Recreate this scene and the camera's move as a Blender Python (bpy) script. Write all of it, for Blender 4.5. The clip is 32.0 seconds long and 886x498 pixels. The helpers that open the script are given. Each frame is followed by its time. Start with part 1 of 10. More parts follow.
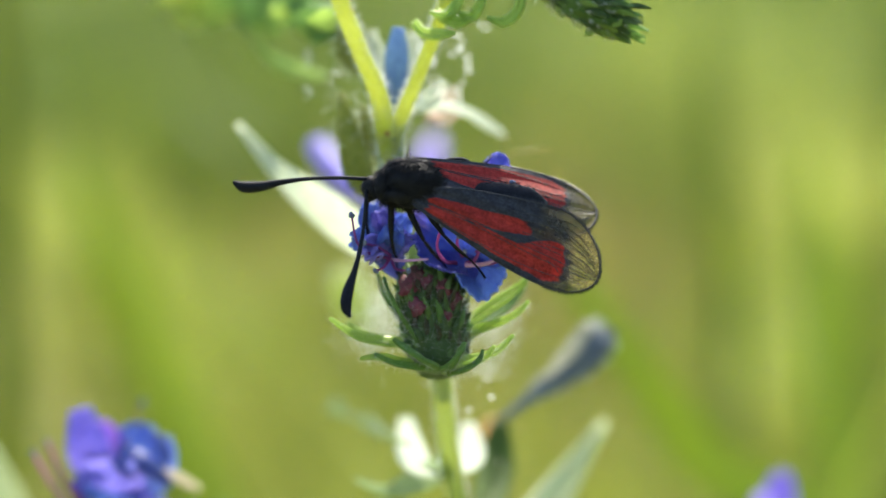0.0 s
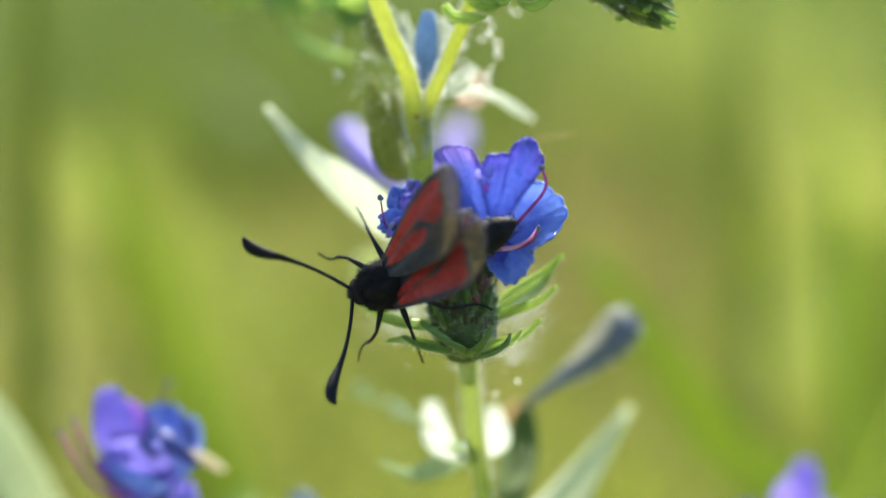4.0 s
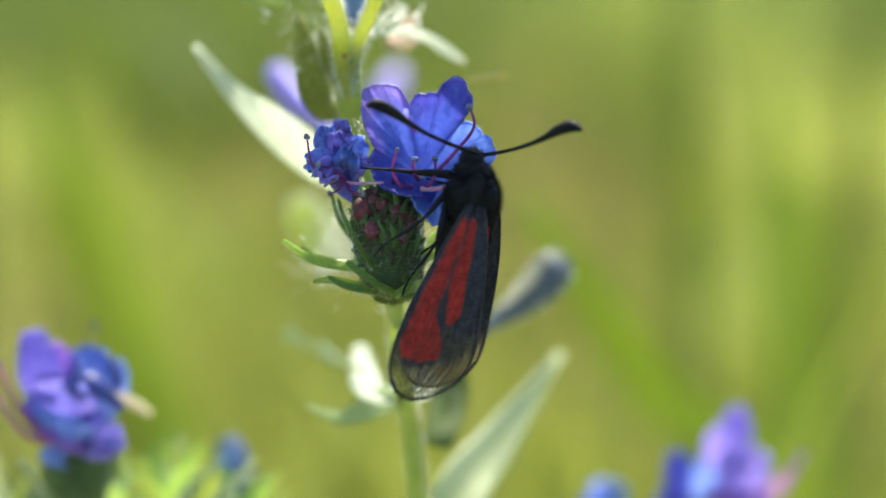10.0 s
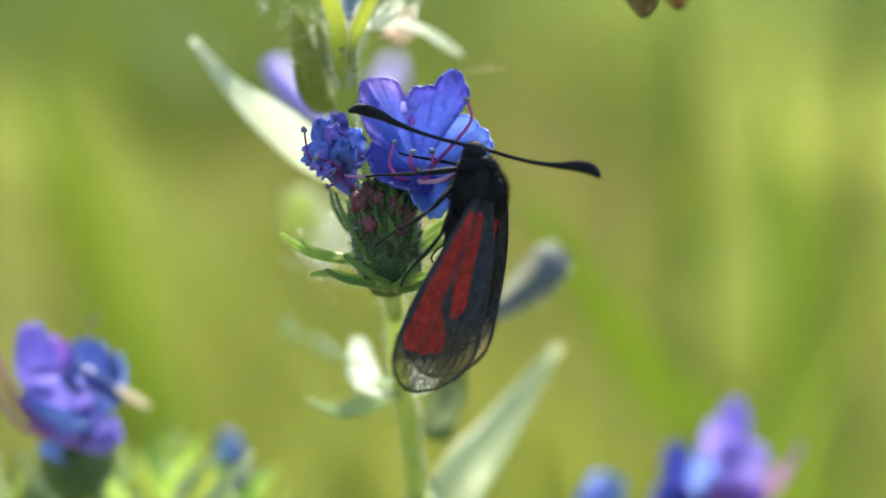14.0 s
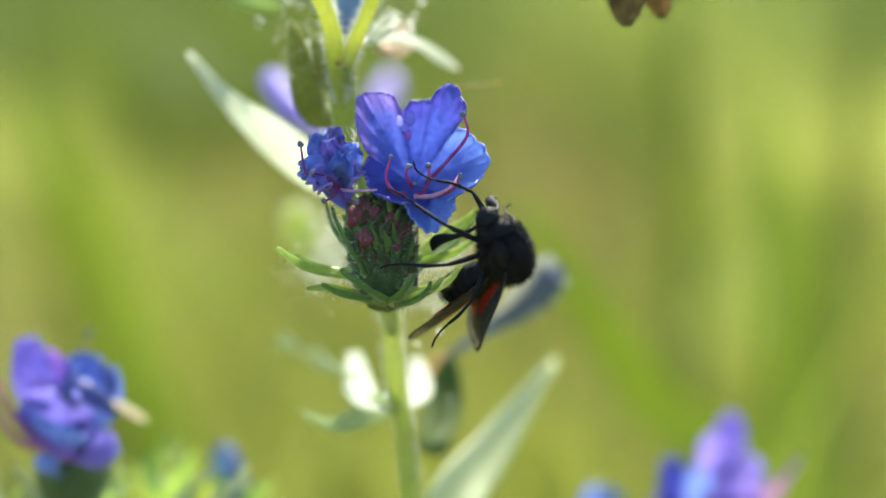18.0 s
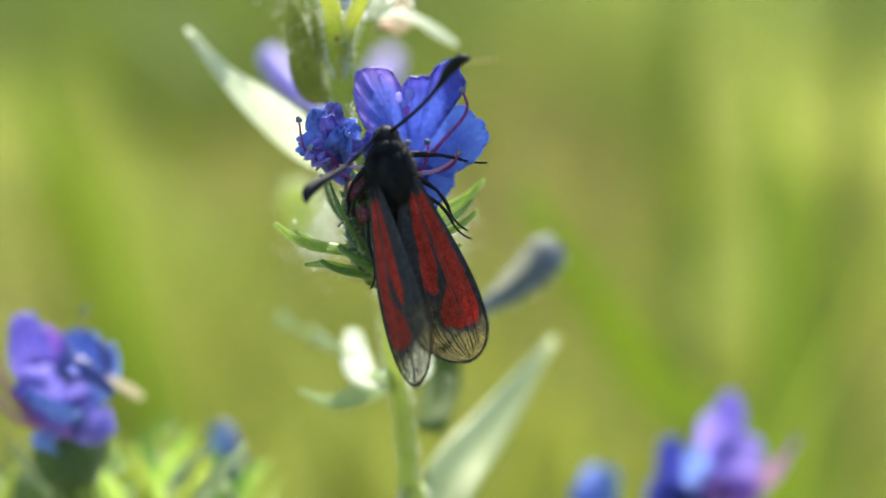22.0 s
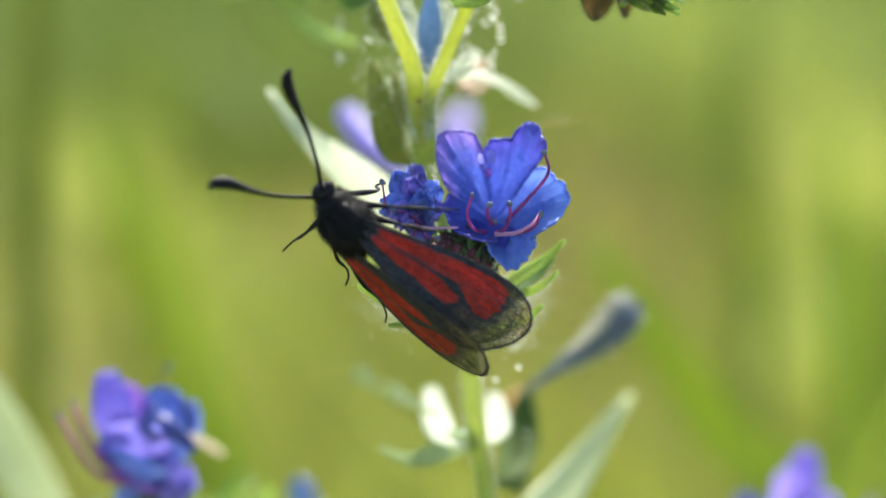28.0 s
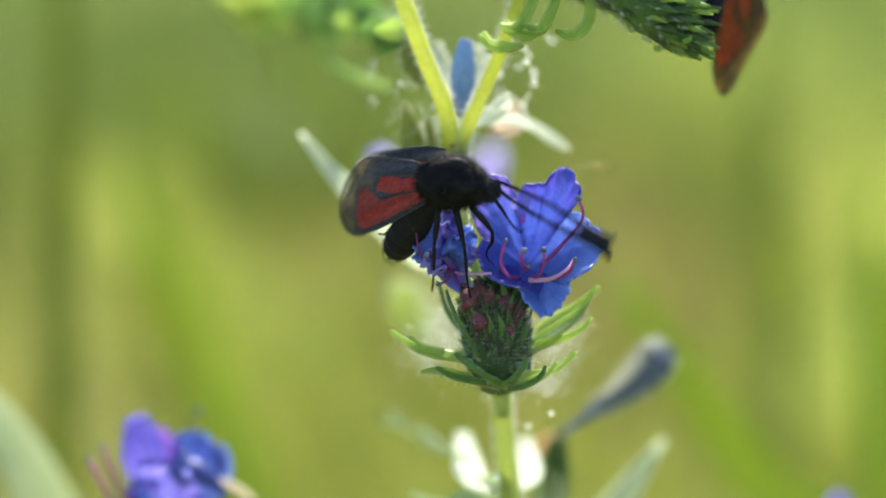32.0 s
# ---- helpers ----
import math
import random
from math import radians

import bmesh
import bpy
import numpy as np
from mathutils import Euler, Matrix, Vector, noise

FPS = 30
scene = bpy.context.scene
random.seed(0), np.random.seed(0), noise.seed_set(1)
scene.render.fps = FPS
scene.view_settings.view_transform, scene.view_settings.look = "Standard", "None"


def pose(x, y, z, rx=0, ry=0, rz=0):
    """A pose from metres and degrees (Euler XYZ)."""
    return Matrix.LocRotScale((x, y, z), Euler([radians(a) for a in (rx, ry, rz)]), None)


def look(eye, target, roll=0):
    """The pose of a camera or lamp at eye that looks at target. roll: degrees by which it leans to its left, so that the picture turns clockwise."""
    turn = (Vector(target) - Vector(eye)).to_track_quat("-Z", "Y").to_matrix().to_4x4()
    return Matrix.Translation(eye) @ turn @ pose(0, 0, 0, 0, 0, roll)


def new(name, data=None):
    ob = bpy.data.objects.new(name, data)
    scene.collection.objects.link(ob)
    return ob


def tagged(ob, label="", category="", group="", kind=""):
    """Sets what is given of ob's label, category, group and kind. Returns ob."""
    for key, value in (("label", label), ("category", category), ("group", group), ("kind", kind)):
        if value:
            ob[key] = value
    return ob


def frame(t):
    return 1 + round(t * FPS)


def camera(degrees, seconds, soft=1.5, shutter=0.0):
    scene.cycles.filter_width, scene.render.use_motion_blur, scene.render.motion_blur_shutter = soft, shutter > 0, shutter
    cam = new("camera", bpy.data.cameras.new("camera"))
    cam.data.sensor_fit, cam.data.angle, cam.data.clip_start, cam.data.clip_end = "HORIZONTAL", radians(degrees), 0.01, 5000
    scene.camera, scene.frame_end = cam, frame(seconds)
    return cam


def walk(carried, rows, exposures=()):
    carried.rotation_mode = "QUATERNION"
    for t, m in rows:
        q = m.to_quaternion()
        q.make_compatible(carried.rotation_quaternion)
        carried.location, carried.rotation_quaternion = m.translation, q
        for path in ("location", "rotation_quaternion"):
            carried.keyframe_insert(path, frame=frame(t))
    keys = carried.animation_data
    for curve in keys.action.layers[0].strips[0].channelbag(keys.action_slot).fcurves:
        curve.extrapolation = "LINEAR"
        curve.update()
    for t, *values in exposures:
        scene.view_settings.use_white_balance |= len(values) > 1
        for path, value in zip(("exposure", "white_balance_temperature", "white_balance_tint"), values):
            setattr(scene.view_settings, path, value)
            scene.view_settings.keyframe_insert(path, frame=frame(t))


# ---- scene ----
cam = camera(20, 32.0, soft=1.5, shutter=0.5)
cam.data.dof.use_dof = True
cam.data.dof.focus_distance = 0.1900
cam.data.dof.aperture_fstop = 13.0
walk(cam, [
    (0, pose(-0.000978, -0.191321, 0.335405, 81.2554, 1.1686, 0.5763)),
    (0.5, pose(-0.000913, -0.191318, 0.335302, 81.1781, 1.2510, 0.5120)),
    (1, pose(-0.001029, -0.191153, 0.335327, 81.2191, 1.2041, 0.6093)),
    (1.5, pose(-0.001140, -0.190805, 0.335423, 81.3374, 1.3199, 0.6800)),
    (2, pose(-0.001231, -0.191174, 0.335280, 81.1816, 1.1949, 0.7665)),
    (2.5, pose(-0.001358, -0.191207, 0.335011, 80.9746, 1.2137, 0.8578)),
    (3, pose(-0.001322, -0.191550, 0.335036, 80.9478, 1.1562, 0.8383)),
    (3.5, pose(-0.001481, -0.191542, 0.335128, 81.0193, 0.9134, 1.0011)),
    (5.5, pose(-0.001478, -0.192696, 0.334744, 80.5784, 0.1261, 1.1237)),
    (6, pose(-0.001244, -0.192266, 0.334475, 80.4326, 0.0387, 0.9574)),
    (6.5, pose(-0.000907, -0.191883, 0.334487, 80.4916, -0.1052, 0.7200)),
    (7, pose(-0.000445, -0.191234, 0.334099, 80.2853, 0.1641, 0.3165)),
    (7.5, pose(-0.000400, -0.191365, 0.334193, 80.3387, 0.1102, 0.2910)),
    (8, pose(-0.000629, -0.191559, 0.334328, 80.4145, 0.0258, 0.4832)),
    (8.5, pose(-0.000474, -0.191091, 0.334235, 80.4065, 0.1042, 0.3499)),
    (9, pose(-0.000541, -0.190736, 0.334138, 80.3811, 0.2303, 0.3803)),
    (9.5, pose(-0.000447, -0.190478, 0.334034, 80.3368, 0.1564, 0.3197)),
    (10, pose(-0.000033, -0.190172, 0.333545, 80.0097, 0.1205, 0.0042)),
    (10.5, pose(-0.000078, -0.190684, 0.333576, 79.9650, 0.1590, 0.0325)),
    (11, pose(0.000065, -0.190073, 0.333390, 79.9061, -0.0361, -0.0441)),
    (11.5, pose(0.000041, -0.190387, 0.333518, 79.9604, 0.1129, -0.0518)),
    (12, pose(0.000005, -0.190457, 0.333696, 80.0855, 0.2419, -0.0463)),
    (12.5, pose(0.000039, -0.190041, 0.333544, 80.0263, 0.2398, -0.0722)),
    (13, pose(-0.000000, -0.190380, 0.333569, 80.0000, 0.0000, 0.0000)),
    (13.5, pose(0.000007, -0.190038, 0.333409, 79.9245, 0.2983, -0.0586)),
    (14, pose(0.000021, -0.190200, 0.333392, 79.8902, 0.2389, -0.0585)),
    (14.5, pose(0.000034, -0.190310, 0.333472, 79.9366, 0.0399, -0.0337)),
    (16.5, pose(0.000153, -0.190004, 0.333532, 80.0223, 0.0641, -0.1303)),
    (17, pose(0.000120, -0.189732, 0.333508, 80.0400, 0.2004, -0.1286)),
    (17.5, pose(0.000092, -0.190033, 0.333678, 80.1276, -0.0274, -0.0663)),
    (18, pose(0.000102, -0.190218, 0.333710, 80.1277, 0.1573, -0.1063)),
    (18.5, pose(0.000046, -0.189706, 0.333550, 80.0753, 0.1184, -0.0567)),
    (19, pose(0.000163, -0.189435, 0.333351, 79.9612, 0.1956, -0.1608)),
    (19.5, pose(0.000075, -0.189782, 0.333349, 79.9135, 0.1584, -0.0861)),
    (20, pose(0.000065, -0.189653, 0.333387, 79.9593, 0.2664, -0.0977)),
    (20.5, pose(0.000250, -0.189493, 0.333376, 79.9727, 0.0620, -0.2047)),
    (21, pose(0.000121, -0.189930, 0.333375, 79.9137, 0.0980, -0.1109)),
    (21.5, pose(0.000169, -0.189912, 0.333252, 79.8234, -0.0115, -0.1288)),
    (22, pose(0.000131, -0.189454, 0.333067, 79.7449, -0.0421, -0.0938)),
    (22.5, pose(0.000083, -0.189781, 0.333093, 79.7214, 0.1441, -0.0909)),
    (23, pose(0.000350, -0.190149, 0.333140, 79.7083, -0.1177, -0.2506)),
    (23.5, pose(0.000252, -0.189751, 0.332851, 79.5434, 0.0194, -0.1992)),
    (24, pose(0.000096, -0.189769, 0.332946, 79.6119, 0.1011, -0.0929)),
    (24.5, pose(0.000125, -0.189609, 0.332844, 79.5564, 0.0101, -0.0988)),
    (26.5, pose(-0.000582, -0.190513, 0.333800, 80.1564, 0.0883, 0.4363)),
    (27, pose(-0.001066, -0.190641, 0.334047, 80.3258, 0.2924, 0.7759)),
    (27.5, pose(-0.001505, -0.191010, 0.334329, 80.4900, 0.2155, 1.1299)),
    (28, pose(-0.001625, -0.191076, 0.334678, 80.7441, 0.2097, 1.2236)),
    (28.5, pose(-0.001756, -0.191113, 0.334913, 80.9167, 0.2542, 1.3183)),
    (29, pose(-0.001900, -0.191197, 0.335041, 81.0024, 0.2928, 1.4234)),
    (29.5, pose(-0.002171, -0.191240, 0.335095, 81.0381, 0.3019, 1.6314)),
    (30, pose(-0.002159, -0.190793, 0.335213, 81.1864, 0.2645, 1.6284)),
    (30.5, pose(-0.002298, -0.190934, 0.335627, 81.4797, 0.3504, 1.7226)),
    (31, pose(-0.002273, -0.190659, 0.335501, 81.4211, 0.4253, 1.6926)),
    (31.5, pose(-0.002471, -0.190238, 0.335343, 81.3588, 0.4263, 1.8448)),
    (32, pose(-0.002350, -0.189795, 0.335456, 81.5022, 0.1360, 1.7953)),
], exposures=((0, 1.75), (3.5, 1.75), (6, 1.69), (9.5, 1.69), (11, 1.75), (32, 1.75)))

# ---- world and light ----
SUN_HIGH, SUN_WAY = 48, 12        # degrees above the horizon, and to the right of straight ahead
world = bpy.data.worlds.new("world")
scene.world = world
world.use_nodes = True
wn = world.node_tree.nodes
sky = wn.new("ShaderNodeTexSky")
sky.sky_type, sky.sun_disc = "NISHITA", False
sky.sun_elevation, sky.sun_rotation = radians(SUN_HIGH), radians(SUN_WAY)
wn["Background"].inputs["Strength"].default_value = 0.13
world.node_tree.links.new(sky.outputs[0], wn["Background"].inputs["Color"])
sun_data = bpy.data.lights.new("sun", "SUN")
sun_data.energy, sun_data.angle, sun_data.color = 5.0, radians(0.55), (1.0, 0.93, 0.80)
sun = new("sun", sun_data)
a, e = radians(SUN_WAY), radians(SUN_HIGH)
sun.matrix_world = look((math.sin(a) * math.cos(e) * 5, math.cos(a) * math.cos(e) * 5, math.sin(e) * 5), (0, 0, 0))


# ---- materials ----
def surface(name, dark, light, size=0.5, rough=0.5, glow=0.0, bump=0.3, sheen=0.0, spots=None, clear=0.0, shine=0.5, skins=2, rim=None):
    """A procedural surface: two colours mixed by noise at two scales (size in mm), fine relief, and, for thin tissue, light that comes through; a petal may turn to another colour towards its rim."""
    m = bpy.data.materials.new(name)
    m.use_nodes = True
    t = m.node_tree
    n, link = t.nodes, t.links.new
    n.clear()
    out = n.new("ShaderNodeOutputMaterial")
    co = n.new("ShaderNodeTexCoord")
    fine, broad = n.new("ShaderNodeTexNoise"), n.new("ShaderNodeTexNoise")
    fine.inputs["Scale"].default_value, fine.inputs["Detail"].default_value = 1000 / size, 5
    broad.inputs["Scale"].default_value, broad.inputs["Detail"].default_value = 150 / size, 2
    add = n.new("ShaderNodeMath")
    add.operation = "ADD"
    half = n.new("ShaderNodeMath")
    half.operation = "MULTIPLY"
    half.inputs[1].default_value = 0.5
    ramp = n.new("ShaderNodeValToRGB")
    ramp.color_ramp.elements[0].position, ramp.color_ramp.elements[1].position = 0.35, 0.65
    ramp.color_ramp.elements[0].color, ramp.color_ramp.elements[1].color = (*dark, 1), (*light, 1)
    for x in (fine, broad):
        link(co.outputs["Object"], x.inputs["Vector"])
    link(fine.outputs["Fac"], add.inputs[0])
    link(broad.outputs["Fac"], add.inputs[1])
    link(add.outputs[0], half.inputs[0])
    link(half.outputs[0], ramp.inputs["Fac"])
    color = ramp.outputs["Color"]
    if spots:
        grains = n.new("ShaderNodeTexVoronoi")
        grains.inputs["Scale"].default_value = 1000 / (size * 2.4)
        link(co.outputs["Object"], grains.inputs["Vector"])
        edge = n.new("ShaderNodeValToRGB")
        edge.color_ramp.elements[0].position, edge.color_ramp.elements[1].position = 0.10, 0.2
        edge.color_ramp.elements[0].color, edge.color_ramp.elements[1].color = (1, 1, 1, 1), (0, 0, 0, 1)
        mix = n.new("ShaderNodeMix")
        mix.data_type = "RGBA"
        mix.inputs["B"].default_value = (*spots, 1)
        link(grains.outputs["Distance"], edge.inputs["Fac"])
        link(edge.outputs["Color"], mix.inputs["Factor"])
        link(color, mix.inputs["A"])
        color = mix.outputs["Result"]
    if rim:
        grown, mix = n.new("ShaderNodeAttribute"), n.new("ShaderNodeMix")
        grown.attribute_name = "toward_rim"
        mix.data_type = "RGBA"
        mix.inputs["B"].default_value = (*rim, 1)
        link(grown.outputs["Fac"], mix.inputs["Factor"])
        link(color, mix.inputs["A"])
        color = mix.outputs["Result"]
    p = n.new("ShaderNodeBsdfPrincipled")
    p.inputs["Roughness"].default_value = rough
    p.inputs["Sheen Weight"].default_value = sheen
    p.inputs["Specular IOR Level"].default_value = shine
    link(color, p.inputs["Base Color"])
    relief = n.new("ShaderNodeBump")
    relief.inputs["Strength"].default_value, relief.inputs["Distance"].default_value = bump, size * 0.0003
    link(fine.outputs["Fac"], relief.inputs["Height"])
    link(relief.outputs["Normal"], p.inputs["Normal"])
    shader = p.outputs[0]
    if glow:
        thin, mix = n.new("ShaderNodeBsdfTranslucent"), n.new("ShaderNodeMixShader")
        mix.inputs[0].default_value = glow ** (1 / skins)     # light passes so many skins
        root = n.new("ShaderNodeGamma")
        root.inputs["Gamma"].default_value = 1 / skins
        link(color, root.inputs["Color"])
        link(root.outputs[0], thin.inputs["Color"])
        link(relief.outputs["Normal"], thin.inputs["Normal"])
        link(shader, mix.inputs[1])
        link(thin.outputs[0], mix.inputs[2])
        shader = mix.outputs[0]
    if clear:
        gone, mix = n.new("ShaderNodeBsdfTransparent"), n.new("ShaderNodeMixShader")
        mix.inputs[0].default_value = clear
        link(shader, mix.inputs[1])
        link(gone.outputs[0], mix.inputs[2])
        shader = mix.outputs[0]
    link(shader, out.inputs["Surface"])
    return m


def wing_material(name, red, dark, glow=0.33, margin=(0.135, 0.105, 0.042), clear=(0.30, 0.72)):
    """A scaled wing: red fields, a dark ground, and a thinly scaled outer margin that one can see through; the fields are in the mesh, their ragged edges and the fine scales here."""
    m = bpy.data.materials.new(name)
    m.use_nodes = True
    t = m.node_tree
    n, link = t.nodes, t.links.new
    n.clear()

    def node(kind, **values):
        x = n.new(kind)
        for key, value in values.items():
            x.inputs[key.replace("_", " ")].default_value = value
        return x

    def mixed(a, b, factor, blend="MIX"):
        x = n.new("ShaderNodeMix")
        x.data_type, x.blend_type = "RGBA", blend
        for key, value in (("A", a), ("B", b), ("Factor", factor)):
            if isinstance(value, (tuple, float)):
                x.inputs[key].default_value = value
            else:
                link(value, x.inputs[key])
        return x.outputs["Result"]

    out = n.new("ShaderNodeOutputMaterial")
    co, field, bare = n.new("ShaderNodeTexCoord"), n.new("ShaderNodeAttribute"), n.new("ShaderNodeAttribute")
    field.attribute_name, bare.attribute_name = "red_field", "bare_field"
    along = n.new("ShaderNodeMapping")
    along.inputs["Scale"].default_value = (0.22, 1, 1)
    link(co.outputs["Object"], along.inputs["Vector"])
    scales, wear = node("ShaderNodeTexVoronoi", Scale=9000), node("ShaderNodeTexNoise", Scale=1400, Detail=5)
    speck, streak = node("ShaderNodeTexNoise", Scale=5200, Detail=3), node("ShaderNodeTexNoise", Scale=3000, Detail=4)
    for x in (scales, wear, speck):
        link(co.outputs["Object"], x.inputs["Vector"])
    link(along.outputs[0], streak.inputs["Vector"])

    def ragged(source, much, low, high):
        """The field's edge, frayed along the wing."""
        x = n.new("ShaderNodeMath")
        x.operation = "MULTIPLY_ADD"
        x.inputs[1].default_value = much
        link(streak.outputs["Fac"], x.inputs[0])
        link(source, x.inputs[2])
        y = node("ShaderNodeMapRange", From_Min=low + much / 2, From_Max=high + much / 2)
        link(x.outputs[0], y.inputs["Value"])
        return y.outputs["Result"]

    def toned(source, low, high):
        x = node("ShaderNodeMapRange", From_Min=0.3, From_Max=0.7, To_Min=low, To_Max=high)
        link(source, x.inputs["Value"])
        return x.outputs["Result"]

    red_part, bare_part = ragged(field.outputs["Fac"], 0.6, 0.36, 0.64), ragged(bare.outputs["Fac"], 0.8, 0.12, 0.95)
    color = mixed((*dark, 1), (*red, 1), red_part)
    color = mixed(color, (*margin, 1), bare_part)
    color = mixed(color, toned(wear.outputs["Fac"], 0.68, 1.25), 1.0, "MULTIPLY")
    color = mixed(color, toned(speck.outputs["Fac"], 0.66, 1.3), 1.0, "MULTIPLY")
    color = mixed(color, toned(streak.outputs["Fac"], 0.75, 1.2), 1.0, "MULTIPLY")
    p = node("ShaderNodeBsdfPrincipled", Roughness=0.6, Specular_IOR_Level=0.2)
    link(color, p.inputs["Base Color"])
    relief = node("ShaderNodeBump", Strength=0.6, Distance=0.00006)
    link(scales.outputs["Distance"], relief.inputs["Height"])
    link(relief.outputs["Normal"], p.inputs["Normal"])
    thin, mix = n.new("ShaderNodeBsdfTranslucent"), n.new("ShaderNodeMixShader")
    root = node("ShaderNodeGamma", Gamma=0.85)
    link(color, root.inputs["Color"])
    link(root.outputs[0], thin.inputs["Color"])
    mix.inputs[0].default_value = glow
    link(p.outputs[0], mix.inputs[1])
    link(thin.outputs[0], mix.inputs[2])
    gone, see, much = n.new("ShaderNodeBsdfTransparent"), n.new("ShaderNodeMixShader"), n.new("ShaderNodeMath")
    much.operation = "MULTIPLY"
    link(bare_part, much.inputs[0])
    link(toned(speck.outputs["Fac"], *clear), much.inputs[1])
    link(much.outputs[0], see.inputs[0])
    link(mix.outputs[0], see.inputs[1])
    link(gone.outputs[0], see.inputs[2])
    link(see.outputs[0], out.inputs["Surface"])
    return m


STEM = surface("stem_green", (0.10, 0.165, 0.025), (0.20, 0.27, 0.05), 0.8, 0.4, 0.22)
STEM_PALE = surface("stem_pale_green", (0.24, 0.31, 0.045), (0.38, 0.44, 0.085), 0.8, 0.4, 0.38)
STEM_SPOT = surface("stem_spotted", (0.42, 0.47, 0.035), (0.58, 0.62, 0.08), 0.7, 0.4, 0.5, spots=(0.26, 0.12, 0.03))
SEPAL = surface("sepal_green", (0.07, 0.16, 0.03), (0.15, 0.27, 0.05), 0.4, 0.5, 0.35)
BUD_YELLOW = surface("bud_yellow_green", (0.26, 0.34, 0.04), (0.42, 0.48, 0.09), 0.5, 0.5, 0.4)
# brighter copy of the sepal green, sunlight painted into the colour
SEPAL_LIT = surface("sepal_green_lit", (0.20, 0.34, 0.04), (0.36, 0.48, 0.10), 0.4, 0.45, 0.45)
CALYX = surface("calyx_brown_green", (0.07, 0.10, 0.014), (0.19, 0.21, 0.035), 0.5, 0.5, 0.2, shine=0.2)
CONE = surface("calyx_green", (0.035, 0.07, 0.02), (0.09, 0.15, 0.04), 0.3, 0.7, 0.2)
CONE_BROWN = surface("calyx_dusky_brown", (0.03, 0.032, 0.014), (0.10, 0.085, 0.04), 0.3, 0.7, 0.2)
PALE_LEAF = surface("hoary_leaf", (0.44, 0.50, 0.34), (0.62, 0.67, 0.50), 0.7, 0.32, 0.45, sheen=0.5)
HOARY = surface("hoary_long_leaf", (0.40, 0.45, 0.29), (0.58, 0.63, 0.46), 0.7, 0.35, 0.45, sheen=0.5)
LEAF = surface("leaf_green", (0.05, 0.09, 0.02), (0.10, 0.15, 0.04), 0.8, 0.6, 0.2, shine=0.1)
LEAF_DULL = surface("leaf_dull_green", (0.19, 0.27, 0.11), (0.30, 0.38, 0.18), 0.8, 0.5, 0.35)
PALE_DULL = surface("leaf_pale_olive", (0.30, 0.36, 0.15), (0.42, 0.48, 0.25), 3.0, 0.5, 0.35)
PETAL = surface("petal_blue", (0.030, 0.040, 0.30), (0.100, 0.115, 0.54), 0.5, 0.36, 0.34, bump=0.8, sheen=0.12)
PETAL_PALE = surface("petal_sky_blue", (0.07, 0.12, 0.50), (0.15, 0.25, 0.72), 0.5, 0.40, 0.36, bump=0.7, sheen=0.12)
PETAL_VIOLET = surface("petal_violet", (0.075, 0.062, 0.34), (0.22, 0.17, 0.60), 0.5, 0.45, 0.30, bump=0.9, sheen=0.12)
PETAL_LILAC = surface("petal_lilac", (0.26, 0.20, 0.62), (0.44, 0.34, 0.78), 0.3, 0.4, 0.4, bump=0.9, sheen=0.12)
PETAL_WHITE = surface("petal_white_mark", (0.20, 0.21, 0.70), (0.34, 0.34, 0.82), 0.3, 0.4, 0.3)
PETAL_SKY = surface("petal_pale_rim", (0.22, 0.34, 0.80), (0.36, 0.48, 0.88), 0.3, 0.4, 0.4)
PETAL_CRIMP = surface("petal_crimped_lilac", (0.050, 0.050, 0.33), (0.22, 0.175, 0.62), 0.32, 0.4, 0.34, bump=1.0)
PETAL_ROSE = surface("petal_rosy_violet", (0.24, 0.11, 0.52), (0.42, 0.22, 0.68), 0.4, 0.4, 0.4, bump=0.9)
PETAL_PINK = surface("petal_pink_mark", (0.34, 0.10, 0.50), (0.50, 0.18, 0.62), 0.3, 0.4, 0.3)
BEAD = surface("hair_glint", (0.85, 0.87, 0.82), (0.92, 0.92, 0.90), 0.2, 0.05, 0.7, shine=1.0)
WITHERED = surface("petal_withered", (0.45, 0.30, 0.22), (0.66, 0.50, 0.38), 0.5, 0.6, 0.4)
CREAM = surface("cream_withered", (0.45, 0.38, 0.24), (0.62, 0.55, 0.38), 0.5, 0.6, 0.35)
PETAL_DEEP = surface("petal_deep_blue", (0.022, 0.042, 0.29), (0.085, 0.135, 0.56), 0.5, 0.33, 0.34, bump=0.8, sheen=0.1, rim=(0.070, 0.062, 0.40))
PETAL_LIGHT = surface("petal_light_blue", (0.05, 0.085, 0.44), (0.12, 0.20, 0.66), 0.5, 0.33, 0.36, bump=0.7, sheen=0.1, rim=(0.17, 0.29, 0.76))
PETAL_EDGED = surface("petal_violet_edged", (0.028, 0.052, 0.32), (0.100, 0.155, 0.60), 0.4, 0.33, 0.34, bump=1.0, rim=(0.27, 0.20, 0.62))
PETAL_GLINT = surface("petal_painted_glint", (0.22, 0.23, 0.74), (0.48, 0.47, 0.88), 0.25, 0.25, 0.45, bump=0.9)
PETAL_SOFT = surface("petal_soft_blue", (0.09, 0.14, 0.54), (0.22, 0.32, 0.78), 0.4, 0.38, 0.38, bump=0.9, sheen=0.12)
PETAL_BLEND = surface("petal_violet_blue", (0.16, 0.14, 0.54), (0.34, 0.29, 0.80), 0.6, 0.38, 0.38, bump=0.9, sheen=0.12)
PETAL_INK = surface("petal_ink_blue", (0.02, 0.03, 0.16), (0.06, 0.09, 0.34), 0.5, 0.35, 0.2)
